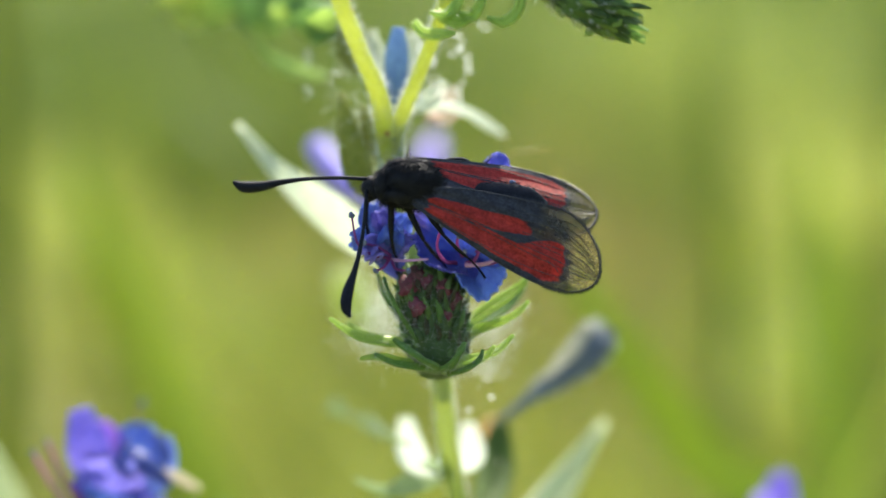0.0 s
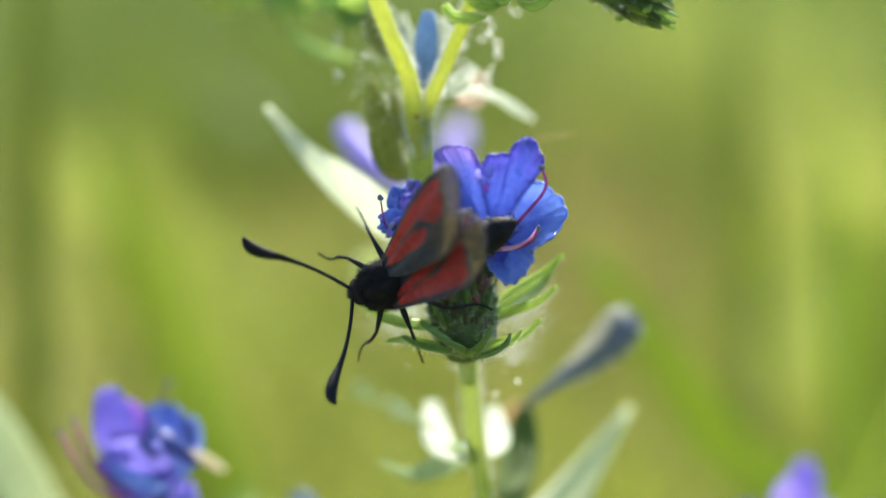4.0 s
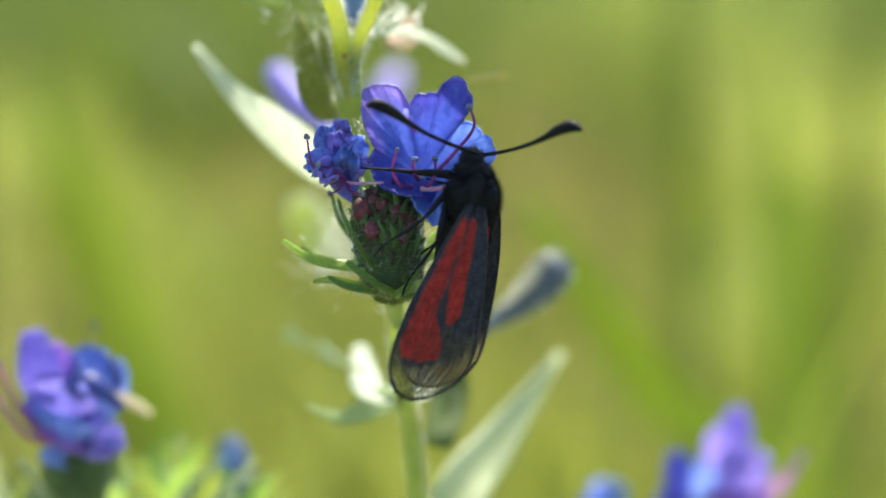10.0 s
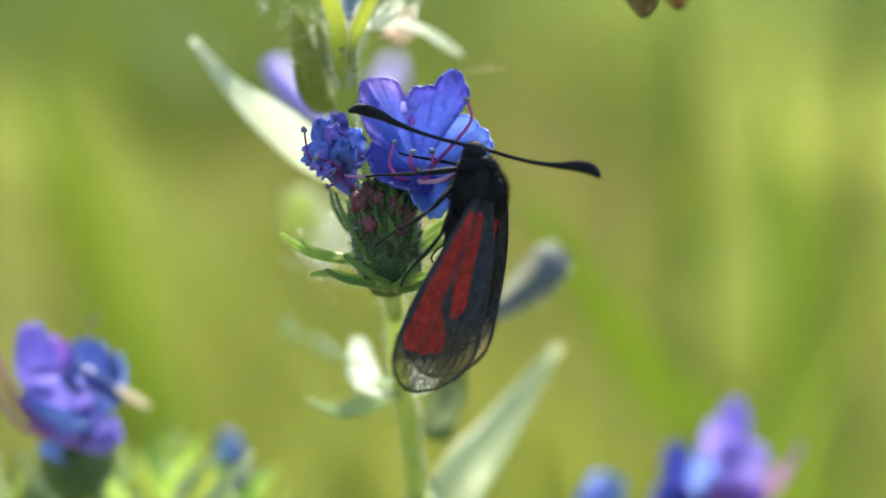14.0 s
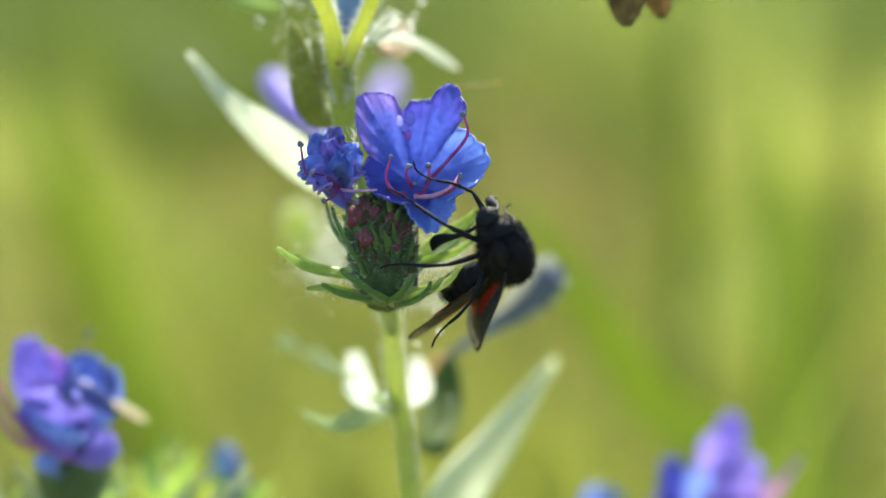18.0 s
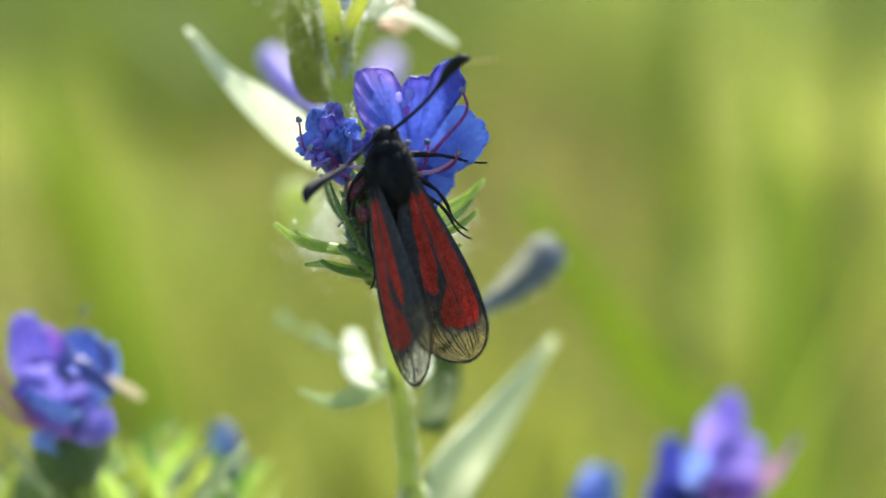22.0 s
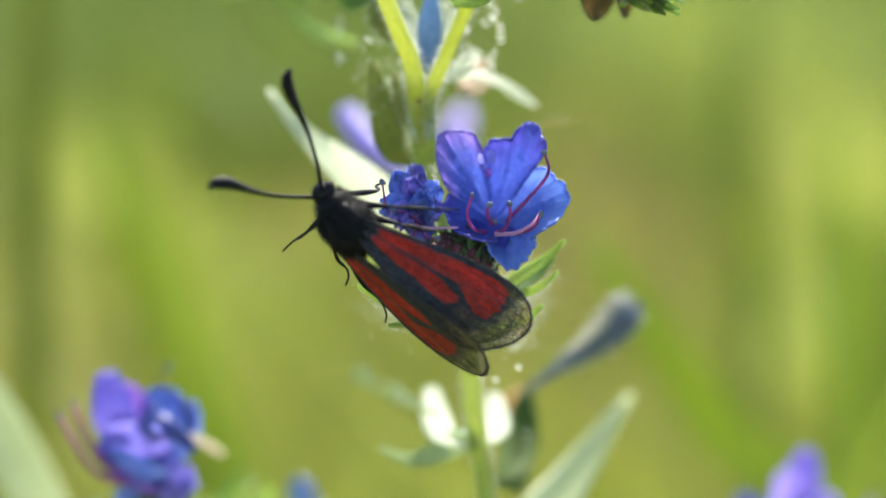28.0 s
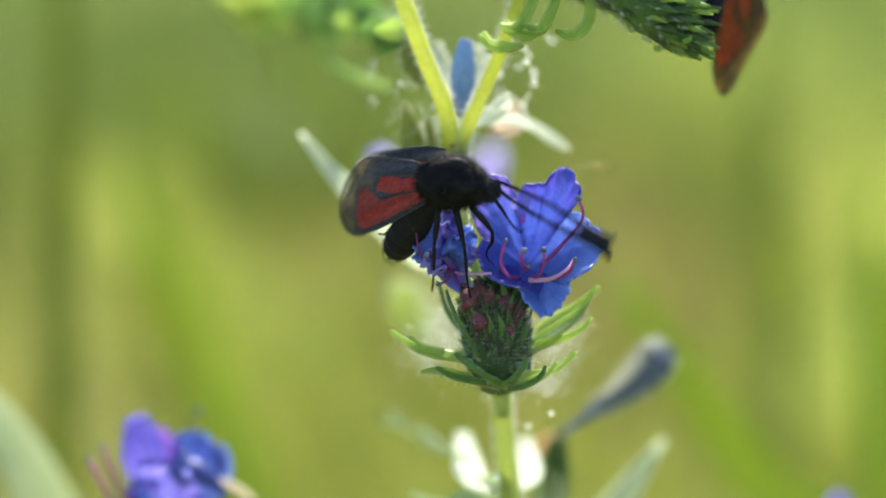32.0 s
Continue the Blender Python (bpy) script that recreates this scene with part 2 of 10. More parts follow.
HUSK = surface("husk_pale", (0.28, 0.29, 0.22), (0.42, 0.42, 0.34), 0.5, 0.7, 0.3)
RUSTY = surface("husk_rusty", (0.40, 0.22, 0.08), (0.55, 0.34, 0.15), 0.5, 0.7, 0.3)
WILTED = surface("petal_wilted", (0.035, 0.055, 0.085), (0.10, 0.135, 0.18), 0.6, 0.6, 0.15)
PINK = surface("bud_pink", (0.06, 0.035, 0.025), (0.27, 0.05, 0.085), 0.25, 0.7, 0.15)
STAMEN = surface("stamen_purple", (0.13, 0.018, 0.13), (0.27, 0.05, 0.22), 0.3, 0.45, 0.25)
STAMEN_ROSE = surface("stamen_rose", (0.28, 0.07, 0.16), (0.44, 0.15, 0.28), 0.3, 0.45, 0.25)
STYLE = surface("style_pink", (0.50, 0.25, 0.45), (0.65, 0.38, 0.55), 0.3, 0.6, 0.3)
ANTHER = surface("anther_slate", (0.03, 0.04, 0.08), (0.16, 0.18, 0.26), 0.12, 0.8)
BRISTLE = surface("bristle_white", (0.62, 0.66, 0.55), (0.80, 0.82, 0.74), 0.5, 0.12, 0.4, shine=1.0)
FUR = surface("fur_black", (0.005, 0.005, 0.006), (0.015, 0.015, 0.016), 0.15, 0.65, shine=0.10)
CHITIN = surface("chitin_black", (0.005, 0.0055, 0.007), (0.013, 0.014, 0.018), 0.2, 0.65, shine=0.08)
WING = wing_material("wing_scales", (0.32, 0.026, 0.019), (0.033, 0.035, 0.046), 0.38)
HINDWING = wing_material("hindwing_scales", (0.60, 0.12, 0.03), (0.07, 0.045, 0.03), 0.5)
# underside of the second moth's wings, its sunlight painted in as ochre
OCHRE_WING = wing_material("wing_sunlit_underside", (0.30, 0.06, 0.02), (0.085, 0.050, 0.018), 0.35, (0.27, 0.17, 0.055), (0.0, 0.12))
# pale scales carry the sun shining through the third moth's wings
BACKLIT_WING = wing_material("wing_backlit_scales", (0.62, 0.20, 0.11), (0.46, 0.30, 0.22), 0.5, (0.40, 0.24, 0.12), (0.1, 0.3))
VEIN = surface("vein_dark", (0.008, 0.008, 0.01), (0.02, 0.02, 0.022), 0.2, 0.6)
SOIL = surface("meadow_floor", (0.12, 0.13, 0.03), (0.22, 0.21, 0.06), 60, 0.9, bump=0.2)
GRASS = surface("grass_green", (0.158, 0.196, 0.022), (0.272, 0.302, 0.046), 40, 0.5, 0.5, skins=1)
GRASS_PALE = surface("grass_pale", (0.38, 0.43, 0.08), (0.53, 0.565, 0.15), 40, 0.5, 0.5, skins=1)
BUD_BLUE = surface("bud_steel_blue", (0.07, 0.14, 0.30), (0.15, 0.27, 0.46), 0.5, 0.5, 0.25)
GRASS_MID = surface("grass_middle", (0.155, 0.205, 0.020), (0.25, 0.295, 0.042), 40, 0.5, 0.5, skins=1)
GREY_LEAF = surface("leaf_grey_green", (0.29, 0.36, 0.16), (0.43, 0.50, 0.26), 0.7, 0.45, 0.35, sheen=0.3)
GRASS_DRY = surface("grass_straw", (0.32, 0.28, 0.07), (0.46, 0.40, 0.13), 40, 0.6, 0.4, skins=1)
GRASS_BROWN = surface("grass_brown", (0.17, 0.14, 0.05), (0.27, 0.22, 0.085), 40, 0.6, 0.4, skins=1)
GRASS_FRESH = surface("grass_fresh", (0.22, 0.30, 0.022), (0.36, 0.44, 0.046), 40, 0.5, 0.5, skins=1)
GRASS_DEEP = surface("grass_deep", (0.075, 0.122, 0.016), (0.145, 0.190, 0.032), 40, 0.5, 0.45, skins=1)

# ---- the drawing sheet: u to the right and v down in 1/23 mm, d mm behind it ----
REACH = 0.1933
RIGHT, AWAY, UP = Vector((1, 0, 0)), Vector((0, math.cos(radians(10)), -math.sin(radians(10)))), Vector((0, math.sin(radians(10)), math.cos(radians(10))))
FOCUS = Vector((0, 0, 0.30))


def at(u, v, d=0.0):
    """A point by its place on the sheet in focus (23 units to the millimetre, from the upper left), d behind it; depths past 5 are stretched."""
    d = d if d < 5 else 5 + (d - 5) * 1.35
    k = (1 + d / 1000 / REACH) / 23000
    return FOCUS + RIGHT * ((u - 784) * k) + UP * ((441 - v) * k) + AWAY * (d / 1000)


# ---- shapes ----
def spline(points, n):
    """Catmull-Rom through points (any dimension, as tuples), n samples."""
    p = [np.array(q, float) for q in points]
    p = [2 * p[0] - p[1]] + p + [2 * p[-1] - p[-2]]
    out = []
    for i in range(n):
        x = i / (n - 1) * (len(p) - 3)
        k = min(int(x), len(p) - 4)
        f = x - k
        a, b, c, d = p[k:k + 4]
        out.append(0.5 * (2 * b + (c - a) * f + (2 * a - 5 * b + 4 * c - d) * f * f + (3 * b - a - 3 * c + d) * f ** 3))
    return out


def tube(bm, path, radii, sides=8, n=None, flat=1.0, face=None):
    """A bent, tapered tube through path (Vectors) with radii (m); flat < 1 presses it thin along face."""
    n = n or max(6, 4 * (len(path) - 1) + 1)
    rows = spline([(*p, r) for p, r in zip(path, radii)], n)
    rings = []
    side = None
    for i, row in enumerate(rows):
        c, r = Vector(row[:3]), max(row[3], 1e-6)
        t = (Vector(rows[min(i + 1, n - 1)][:3]) - Vector(rows[max(i - 1, 0)][:3])).normalized()
        f = Vector(face) if face else (side or Vector((0.3, -1, 0.2)))
        f = (f - t * f.dot(t)).normalized()
        side = f
        w = t.cross(f)
        rings.append([bm.verts.new(c + (w * math.cos(x) + f * (math.sin(x) * flat)) * r) for x in [2 * math.pi * j / sides for j in range(sides)]])
    for a, b in zip(rings, rings[1:]):
        for j in range(sides):
            bm.faces.new((a[j], a[(j + 1) % sides], b[(j + 1) % sides], b[j]))
    bm.faces.new(rings[0][::-1])
    bm.faces.new(rings[-1])


def ball(bm, c, r, squash=(1, 1, 1), seg=8):
    m = Matrix.Translation(c) @ Matrix.Diagonal((*[r * s for s in squash], 1))
    bmesh.ops.create_uvsphere(bm, u_segments=seg, v_segments=max(5, seg * 3 // 4), radius=1, matrix=m)


def sheet(bm, f, nu, nv, thick):
    """A closed thin sheet over f(s, w), s 0..1 along, w -1..1 across."""
    p = [[Vector(f(i / nu, 2 * j / nv - 1)) for j in range(nv + 1)] for i in range(nu + 1)]
    top, low = [], []
    for i in range(nu + 1):
        ta, tb = [], []
        for j in range(nv + 1):
            a = p[min(i + 1, nu)][j] - p[max(i - 1, 0)][j]
            b = p[i][min(j + 1, nv)] - p[i][max(j - 1, 0)]
            q = a.cross(b)
            q = q.normalized() if q.length > 1e-15 else Vector((0, -1, 0))
            ta.append(bm.verts.new(p[i][j] + q * thick / 2))
            tb.append(bm.verts.new(p[i][j] - q * thick / 2))
        top.append(ta)
        low.append(tb)
    for i in range(nu):
        for j in range(nv):
            bm.faces.new((top[i][j], top[i + 1][j], top[i + 1][j + 1], top[i][j + 1]))
            bm.faces.new((low[i][j + 1], low[i + 1][j + 1], low[i + 1][j], low[i][j]))
        bm.faces.new((top[i][0], low[i][0], low[i + 1][0], top[i + 1][0]))
        bm.faces.new((top[i + 1][nv], low[i + 1][nv], low[i][nv], top[i][nv]))
    for j in range(nv):
        bm.faces.new((top[0][j + 1], low[0][j + 1], low[0][j], top[0][j]))
        bm.faces.new((top[nu][j], low[nu][j], low[nu][j + 1], top[nu][j + 1]))


def spike(bm, p, way, length, r):
    """A fine bristle."""
    way = Vector(way).normalized()
    a = way.orthogonal().normalized() * r
    b = way.cross(a)
    foot = [bm.verts.new(Vector(p) + v) for v in (a, b * 0.87 - a * 0.5, -b * 0.87 - a * 0.5)]
    tip = bm.verts.new(Vector(p) + way * length)
    for i in range(3):
        bm.faces.new((foot[i], foot[(i + 1) % 3], tip))


def lumpy(bm, centre, radii, seg=24, amp=0.06, seed=0.0):
    made = bmesh.ops.create_uvsphere(bm, u_segments=seg, v_segments=seg * 2 // 3, radius=1)["verts"]
    for v in made:
        k = 1 + amp * noise.noise(v.co * 2.3 + Vector((seed, 0, 0)))
        v.co = Vector([(c + q * r * k) / 1000 for c, q, r in zip(centre, v.co, radii)])


def top_of(ob):
    while ob.parent:
        ob = ob.parent
    return ob


def part(name, bm, material, parent, label="", smooth=True, kind=""):
    """One mesh under a thing or a part; the bmesh is in world places, or in the thing's own space when that stands at the origin."""
    me = bpy.data.meshes.new(name)
    foot = top_of(parent).location
    if foot.length:
        bmesh.ops.translate(bm, verts=bm.verts, vec=-foot)
    bm.to_mesh(me)
    bm.free()
    me.materials.append(material)
    if smooth:
        me.polygons.foreach_set("use_smooth", [True] * len(me.polygons))
    ob = new(name, me)
    ob.parent = parent
    return tagged(ob, label, "", "", kind)


def thing(name, place, label, category, group=""):
    ob = new(name)
    ob.location = place
    ob.empty_display_size = 0.005
    return tagged(ob, label, category, group)


def leaf(path, widths, material, parent, label="", fold=0.25, thick=0.25, ripple=0.0, name="leaf", face=None, nv=8, seed=0, arch=0.0, tip_face=None):
    """A leaf or petal along path (Vectors); widths: half widths in mm; it may twist to face another way at the tip."""
    bm = bmesh.new()
    rows = spline([(*p, w / 1000) for p, w in zip(path, widths)], 25)
    facing = Vector(face) if face else -AWAY
    turned = Vector(tip_face) if tip_face else facing

    def f(s, w):
        i = s * 24
        k = min(int(i), 23)
        q = rows[k] * (1 - (i - k)) + rows[k + 1] * (i - k)
        t = Vector(rows[min(k + 1, 24)][:3]) - Vector(rows[max(k - 1, 0)][:3])
        t.normalize()
        n = facing.lerp(turned, s)
        n = (n - t * n.dot(t)).normalized()
        side = t.cross(n)
        c = Vector(q[:3])
        wav = noise.noise(Vector((s * 5 + seed, w * 2.5, seed * 1.7))) * ripple / 1000
        edge = 1 + (noise.noise(Vector((seed + w * 3, s * 3, 4.2))) * 0.12 if ripple else 0)
        return c + side * (w * q[3] * edge) + n * (abs(w) * q[3] * fold + wav * (0.3 + s) - arch * q[3] * w * w)

    sheet(bm, f, 18, nv, thick / 1000)
    return part(name, bm, material, parent, label)


def bristles(parent, places, length, r, label="", name="bristles"):
    """Fine white hairs at places [(point, way)], one part."""
    bm = bmesh.new()
    for p, way in places:
        spike(bm, p, way, length * random.uniform(0.5, 1.2) / 1000, r / 1000)
    return part(name, bm, BRISTLE, parent, label, kind="stuff")


def stem_hairs(path, radii, count, lean=0.3):
    """Places and ways of hairs that stand off a stem."""
    rows = spline([(*p, r) for p, r in zip(path, radii)], 60)
    out = []
    for _ in range(count):
        k = random.randrange(1, 59)
        t = (Vector(rows[k + 1][:3]) - Vector(rows[k - 1][:3])).normalized()
        a = t.orthogonal().normalized()
        b = t.cross(a)
        x = random.uniform(0, 2 * math.pi)
        way = a * math.cos(x) + b * math.sin(x)
        p = Vector(rows[k][:3]).lerp(Vector(rows[k + 1][:3]), random.random())
        out.append((p + way * rows[k][3] * 0.9, way + t * random.uniform(-lean, lean)))
    return out


def stem(name, path, radii, parent, material=STEM, hairs=0, label="", sides=12):
    bm = bmesh.new()
    tube(bm, path, [r / 1000 for r in radii], sides, n=6 * len(path))
    ob = part(name, bm, material, parent, label)
    if hairs:
        bristles(ob, stem_hairs(path, [r / 1000 for r in radii], hairs), 0.75 if hairs > 1000 else 0.9, 0.018 if hairs > 1000 else 0.022, "stiff white bristles")
    return ob


def stamen(path, parent, r=0.14, material=None, knob=0.3):
    bm = bmesh.new()
    tube(bm, path, [r / 1000 * k for k in np.linspace(1.2, 0.7, len(path))], 7, n=14)
    ob = part("stamen", bm, material or STAMEN, parent)
    if knob:
        bm = bmesh.new()
        for k in range(3):
            ball(bm, Vector(path[-1]) + Vector([random.uniform(-1, 1) for _ in range(3)]) * knob * 0.0004, knob / 1000 * random.uniform(0.5, 0.8), (1, 0.8, 1), 6)
        part("anther", bm, ANTHER, ob, "slate blue anther")
    return ob


# ---- the ground and the meadow ----
def ground_height(x, y):
    return 0.02 * noise.noise(Vector((x * 0.8, y * 0.8, 0))) + 0.006 * noise.noise(Vector((x * 5, y * 5, 3)))


def build_ground():
    bm = bmesh.new()
    ring = [0.0] + [0.25 * 1.27 ** i for i in range(42)]
    last = None
    for i, r in enumerate(ring):
        now = [bm.verts.new((r * math.cos(x), r * math.sin(x) + 0.3, ground_height(r * math.cos(x), r * math.sin(x) + 0.3) if r < 60 else 0))
               for x in [2 * math.pi * j / 48 for j in range(48)]] if r else [bm.verts.new((0, 0.3, ground_height(0, 0.3)))]
        if last:
            for j in range(48):
                if len(last) == 1:
                    bm.faces.new((last[0], now[j], now[(j + 1) % 48]))
                else:
                    bm.faces.new((last[j], now[j], now[(j + 1) % 48], last[(j + 1) % 48]))
        last = now
    me = bpy.data.meshes.new("ground")
    bm.to_mesh(me)
    bm.free()
    me.materials.append(SOIL)
    me.polygons.foreach_set("use_smooth", [True] * len(me.polygons))
    return tagged(new("ground", me), "sunlit green meadow floor under the plants", "ground", kind="structure")


build_ground()


def grass_mesh(count, near, far, spread, height, width, rng):
    """Many bent grass blades as one mesh, from near to far (m ahead), spread to each side per metre."""
    verts, faces = [], []
    for _ in range(count):
        y = near * (far / near) ** rng.random()
        x = rng.uniform(-1, 1) * (spread * (y + 0.2) + 0.05)
        h, w = height * rng.uniform(0.5, 1.2), width * rng.uniform(0.6, 1.4)
        z = ground_height(x, y) - 0.004
        turn, lean, way = rng.uniform(0, math.pi), rng.uniform(0.1, 0.8) * h, rng.uniform(0, 2 * math.pi)
        base = len(verts)
        for s in (0, 0.35, 0.7, 1.0):
            c = (x + math.cos(way) * lean * s * s, y + math.sin(way) * lean * s * s, z + h * s * (1 - 0.12 * s))
            hw = w / 2 * (1 - s ** 2) + 0.0002
            verts += [(c[0] - math.cos(turn) * hw, c[1] - math.sin(turn) * hw, c[2]), (c[0], c[1] + 0.0006, c[2]), (c[0] + math.cos(turn) * hw, c[1] + math.sin(turn) * hw, c[2])]
        for k in range(3):
            b = base + 3 * k
            faces += [(b, b + 1, b + 4, b + 3), (b + 1, b + 2, b + 5, b + 4)]
    return verts, faces


def grass_round(count, near, far, height, width, rng):
    """Bent grass blades all round the plants, where the denser grass behind them ends."""
    verts, faces = [], []
    while len(faces) < count * 4:
        r, way = near * (far / near) ** rng.random(), rng.uniform(0, 2 * math.pi)
        x, y = r * math.sin(way), r * math.cos(way) - 0.1
        if y > 0.3 and abs(x) < 0.36 * (y + 0.2):
            continue
        h, w, turn = height * rng.uniform(0.5, 1.2), width * rng.uniform(0.6, 1.4), rng.uniform(0, math.pi)
        lx, ly, z, base = rng.uniform(-0.5, 0.5) * h, rng.uniform(-0.5, 0.5) * h, ground_height(x, y) - 0.004, len(verts)
        for s in (0, 0.55, 1.0):
            hw = w / 2 * (1 - s ** 2) + 0.0002
            for j in (-1, 0, 1):
                verts.append((x + lx * s * s + j * math.cos(turn) * hw, y + ly * s * s + j * math.sin(turn) * hw + (0.0006 if j == 0 else 0), z + h * s * (1 - 0.12 * s)))
        for i in (0, 3):
            faces += [(base + i, base + i + 1, base + i + 4, base + i + 3), (base + i + 1, base + i + 2, base + i + 5, base + i + 4)]
    return verts, faces


def meadow_round(count, near, far, height, width, material, label, seed):
    v, f = grass_round(count, near, far, height, width, random.Random(seed))
    me = bpy.data.meshes.new("meadow_grass")
    me.from_pydata(v, [], f)
    me.materials.append(material)
    return tagged(new("meadow_grass", me), label, "grass", kind="stuff")


def meadow(name, count, near, far, spread, height, width, material, label, seed):
    v, f = grass_mesh(count, near, far, spread, height, width, random.Random(seed))
    me = bpy.data.meshes.new(name)
    me.from_pydata(v, [], f)
    me.materials.append(material)
    return tagged(new(name, me), label, "grass", kind="stuff")


meadow("meadow_grass", 20000, 0.55, 5.0, 0.40, 0.15, 0.006, GRASS, "sunlit yellow-green meadow grass", 3)
meadow("meadow_grass", 20000, 1.4, 14.0, 0.40, 0.22, 0.008, GRASS_DEEP, "deeper green meadow grass in tufts", 5)
meadow_round(26000, 0.45, 8.0, 0.15, 0.007, GRASS, "sunlit yellow-green meadow grass", 51)
meadow_round(22000, 0.45, 9.0, 0.19, 0.008, GRASS_DEEP, "deeper green meadow grass in tufts", 52)
meadow("tall_grass", 60, 0.20, 0.8, 0.20, 0.31, 0.0027, GRASS, "tall yellow-green grass behind the flowers", 31)
meadow("tall_grass", 46, 0.22, 0.8, 0.20, 0.30, 0.0028, GRASS_MID, "tall green grass behind the flowers", 32)
meadow("tall_grass", 26, 0.28, 0.9, 0.22, 0.31, 0.0028, GRASS_PALE, "tall pale grass behind the flowers", 33)
meadow("tall_grass", 10, 0.30, 0.9, 0.22, 0.29, 0.0028, GRASS_DRY, "tall straw-coloured grass behind the flowers", 27)
meadow("dry_grass", 6000, 0.7, 14.0, 0.40, 0.17, 0.004, GRASS_DRY, "dry straw-coloured grass among the green", 8)


def grass_patch(u, v, ru, rv, count, height, material, label, seed, lean=0.0):
    """A tuft of one kind of grass on the meadow; u, v, ru, rv give its middle and half size on the drawing sheet, seen over it down to the ground."""
    rng = random.Random(seed)
    verts, faces = [], []
    for _ in range(count):
        while True:
            a, b = rng.uniform(-1, 1), rng.uniform(-1, 1)
            if a * a + b * b < 1:
                break
        uu, vv = u + a * ru + lean * b * rv, v + b * rv
        down = radians(10) + math.atan((vv - 441) / 4446)
        far = (0.334 - 0.62 * height) / math.tan(max(down, radians(2.5)))
        x, y = (uu - 784) / 4446 * far, far - 0.19
        h, w = height * rng.uniform(0.6, 1.15), rng.uniform(0.003, 0.007)
        z, turn, lx, ly, base = ground_height(x, y) - 0.004, rng.uniform(0, math.pi), rng.uniform(-0.4, 0.4) * height, rng.uniform(-0.4, 0.4) * height, len(verts)
        for s in (0, 0.5, 0.8, 1.0):
            hw = w / 2 * (1 - s ** 2) + 0.0002
            for j in (-1, 0, 1):
                verts.append((x + lx * s * s + j * math.cos(turn) * hw, y + ly * s * s + j * math.sin(turn) * hw + (0.0006 if j == 0 else 0), z + h * s * (1 - 0.12 * s)))
        for i in (0, 3, 6):
            faces += [(base + i, base + i + 1, base + i + 4, base + i + 3), (base + i + 1, base + i + 2, base + i + 5, base + i + 4)]
    me = bpy.data.meshes.new("grass_tuft")
    me.from_pydata(verts, [], faces)
    me.materials.append(material)
    return tagged(new("grass_tuft", me), label, "grass", kind="stuff")


for k, (u, v, ru, rv, count, height, material, label, lean) in enumerate((
        (230, 40, 340, 140, 8000, 0.20, GRASS_DEEP, "deep green tuft far in the meadow", 0),
        (620, 80, 260, 160, 4000, 0.19, GRASS_DEEP, "green tuft far in the meadow", 0),
        (350, 400, 55, 100, 700, 0.13, GRASS_BROWN, "brown withered tuft", 0),
        (35, 620, 80, 180, 700, 0.13, GRASS_BROWN, "brown withered tuft", 0),
        (25, 270, 60, 90, 700, 0.16, GRASS_PALE, "pale yellow-green tuft", 0),
        (190, 470, 110, 230, 950, 0.15, GRASS_FRESH, "fresh yellow-green tuft", 0.45),
        (960, 200, 90, 130, 1300, 0.16, GRASS_DRY, "dry straw-coloured tuft", 0),
        (1030, 430, 130, 170, 2000, 0.14, GRASS_BROWN, "brown withered tuft", 0),
        (1110, 690, 130, 110, 1300, 0.12, GRASS_BROWN, "brown withered tuft", 0),
        (1190, 210, 75, 140, 1100, 0.18, GRASS_DEEP, "deep green tuft far in the meadow", 0),
        (1310, 130, 85, 150, 2300, 0.18, GRASS_PALE, "pale yellow-green tuft", 0),
        (1480, 230, 85, 180, 2300, 0.17, GRASS_PALE, "pale yellow-green tuft", 0),
        (1090, 50, 130, 100, 1800, 0.18, GRASS_PALE, "pale yellow-green tuft", 0),
        (1390, 520, 45, 190, 1300, 0.15, GRASS_FRESH, "fresh yellow-green tuft", 0),
        (1535, 740, 70, 150, 1000, 0.12, GRASS_BROWN, "brown withered tuft", 0),
        (400, 520, 80, 120, 420, 0.14, GRASS_DEEP, "deep green tuft in the meadow", 0),
        (560, 640, 90, 90, 380, 0.13, GRASS_DEEP, "deep green tuft in the meadow", 0),
        (330, 230, 60, 100, 520, 0.16, GRASS_DEEP, "deep green tuft in the meadow", 0.3))):
    grass_patch(u, v, ru, rv, count, height, material, label, 60 + k, lean)


def grass_blade(path, widths, material, label, face=None):
    """One tall blade near the plant, from the ground upward."""
    foot = Vector((path[0].x, path[0].y, ground_height(path[0].x, path[0].y) - 0.003))
    ob = thing("grass_blade", foot, label, "grass", "tall blades behind the flower")
    leaf([foot] + path, [widths[0]] + widths, material, ob, name="blade", fold=0.08, thick=0.3, face=face)
    return ob


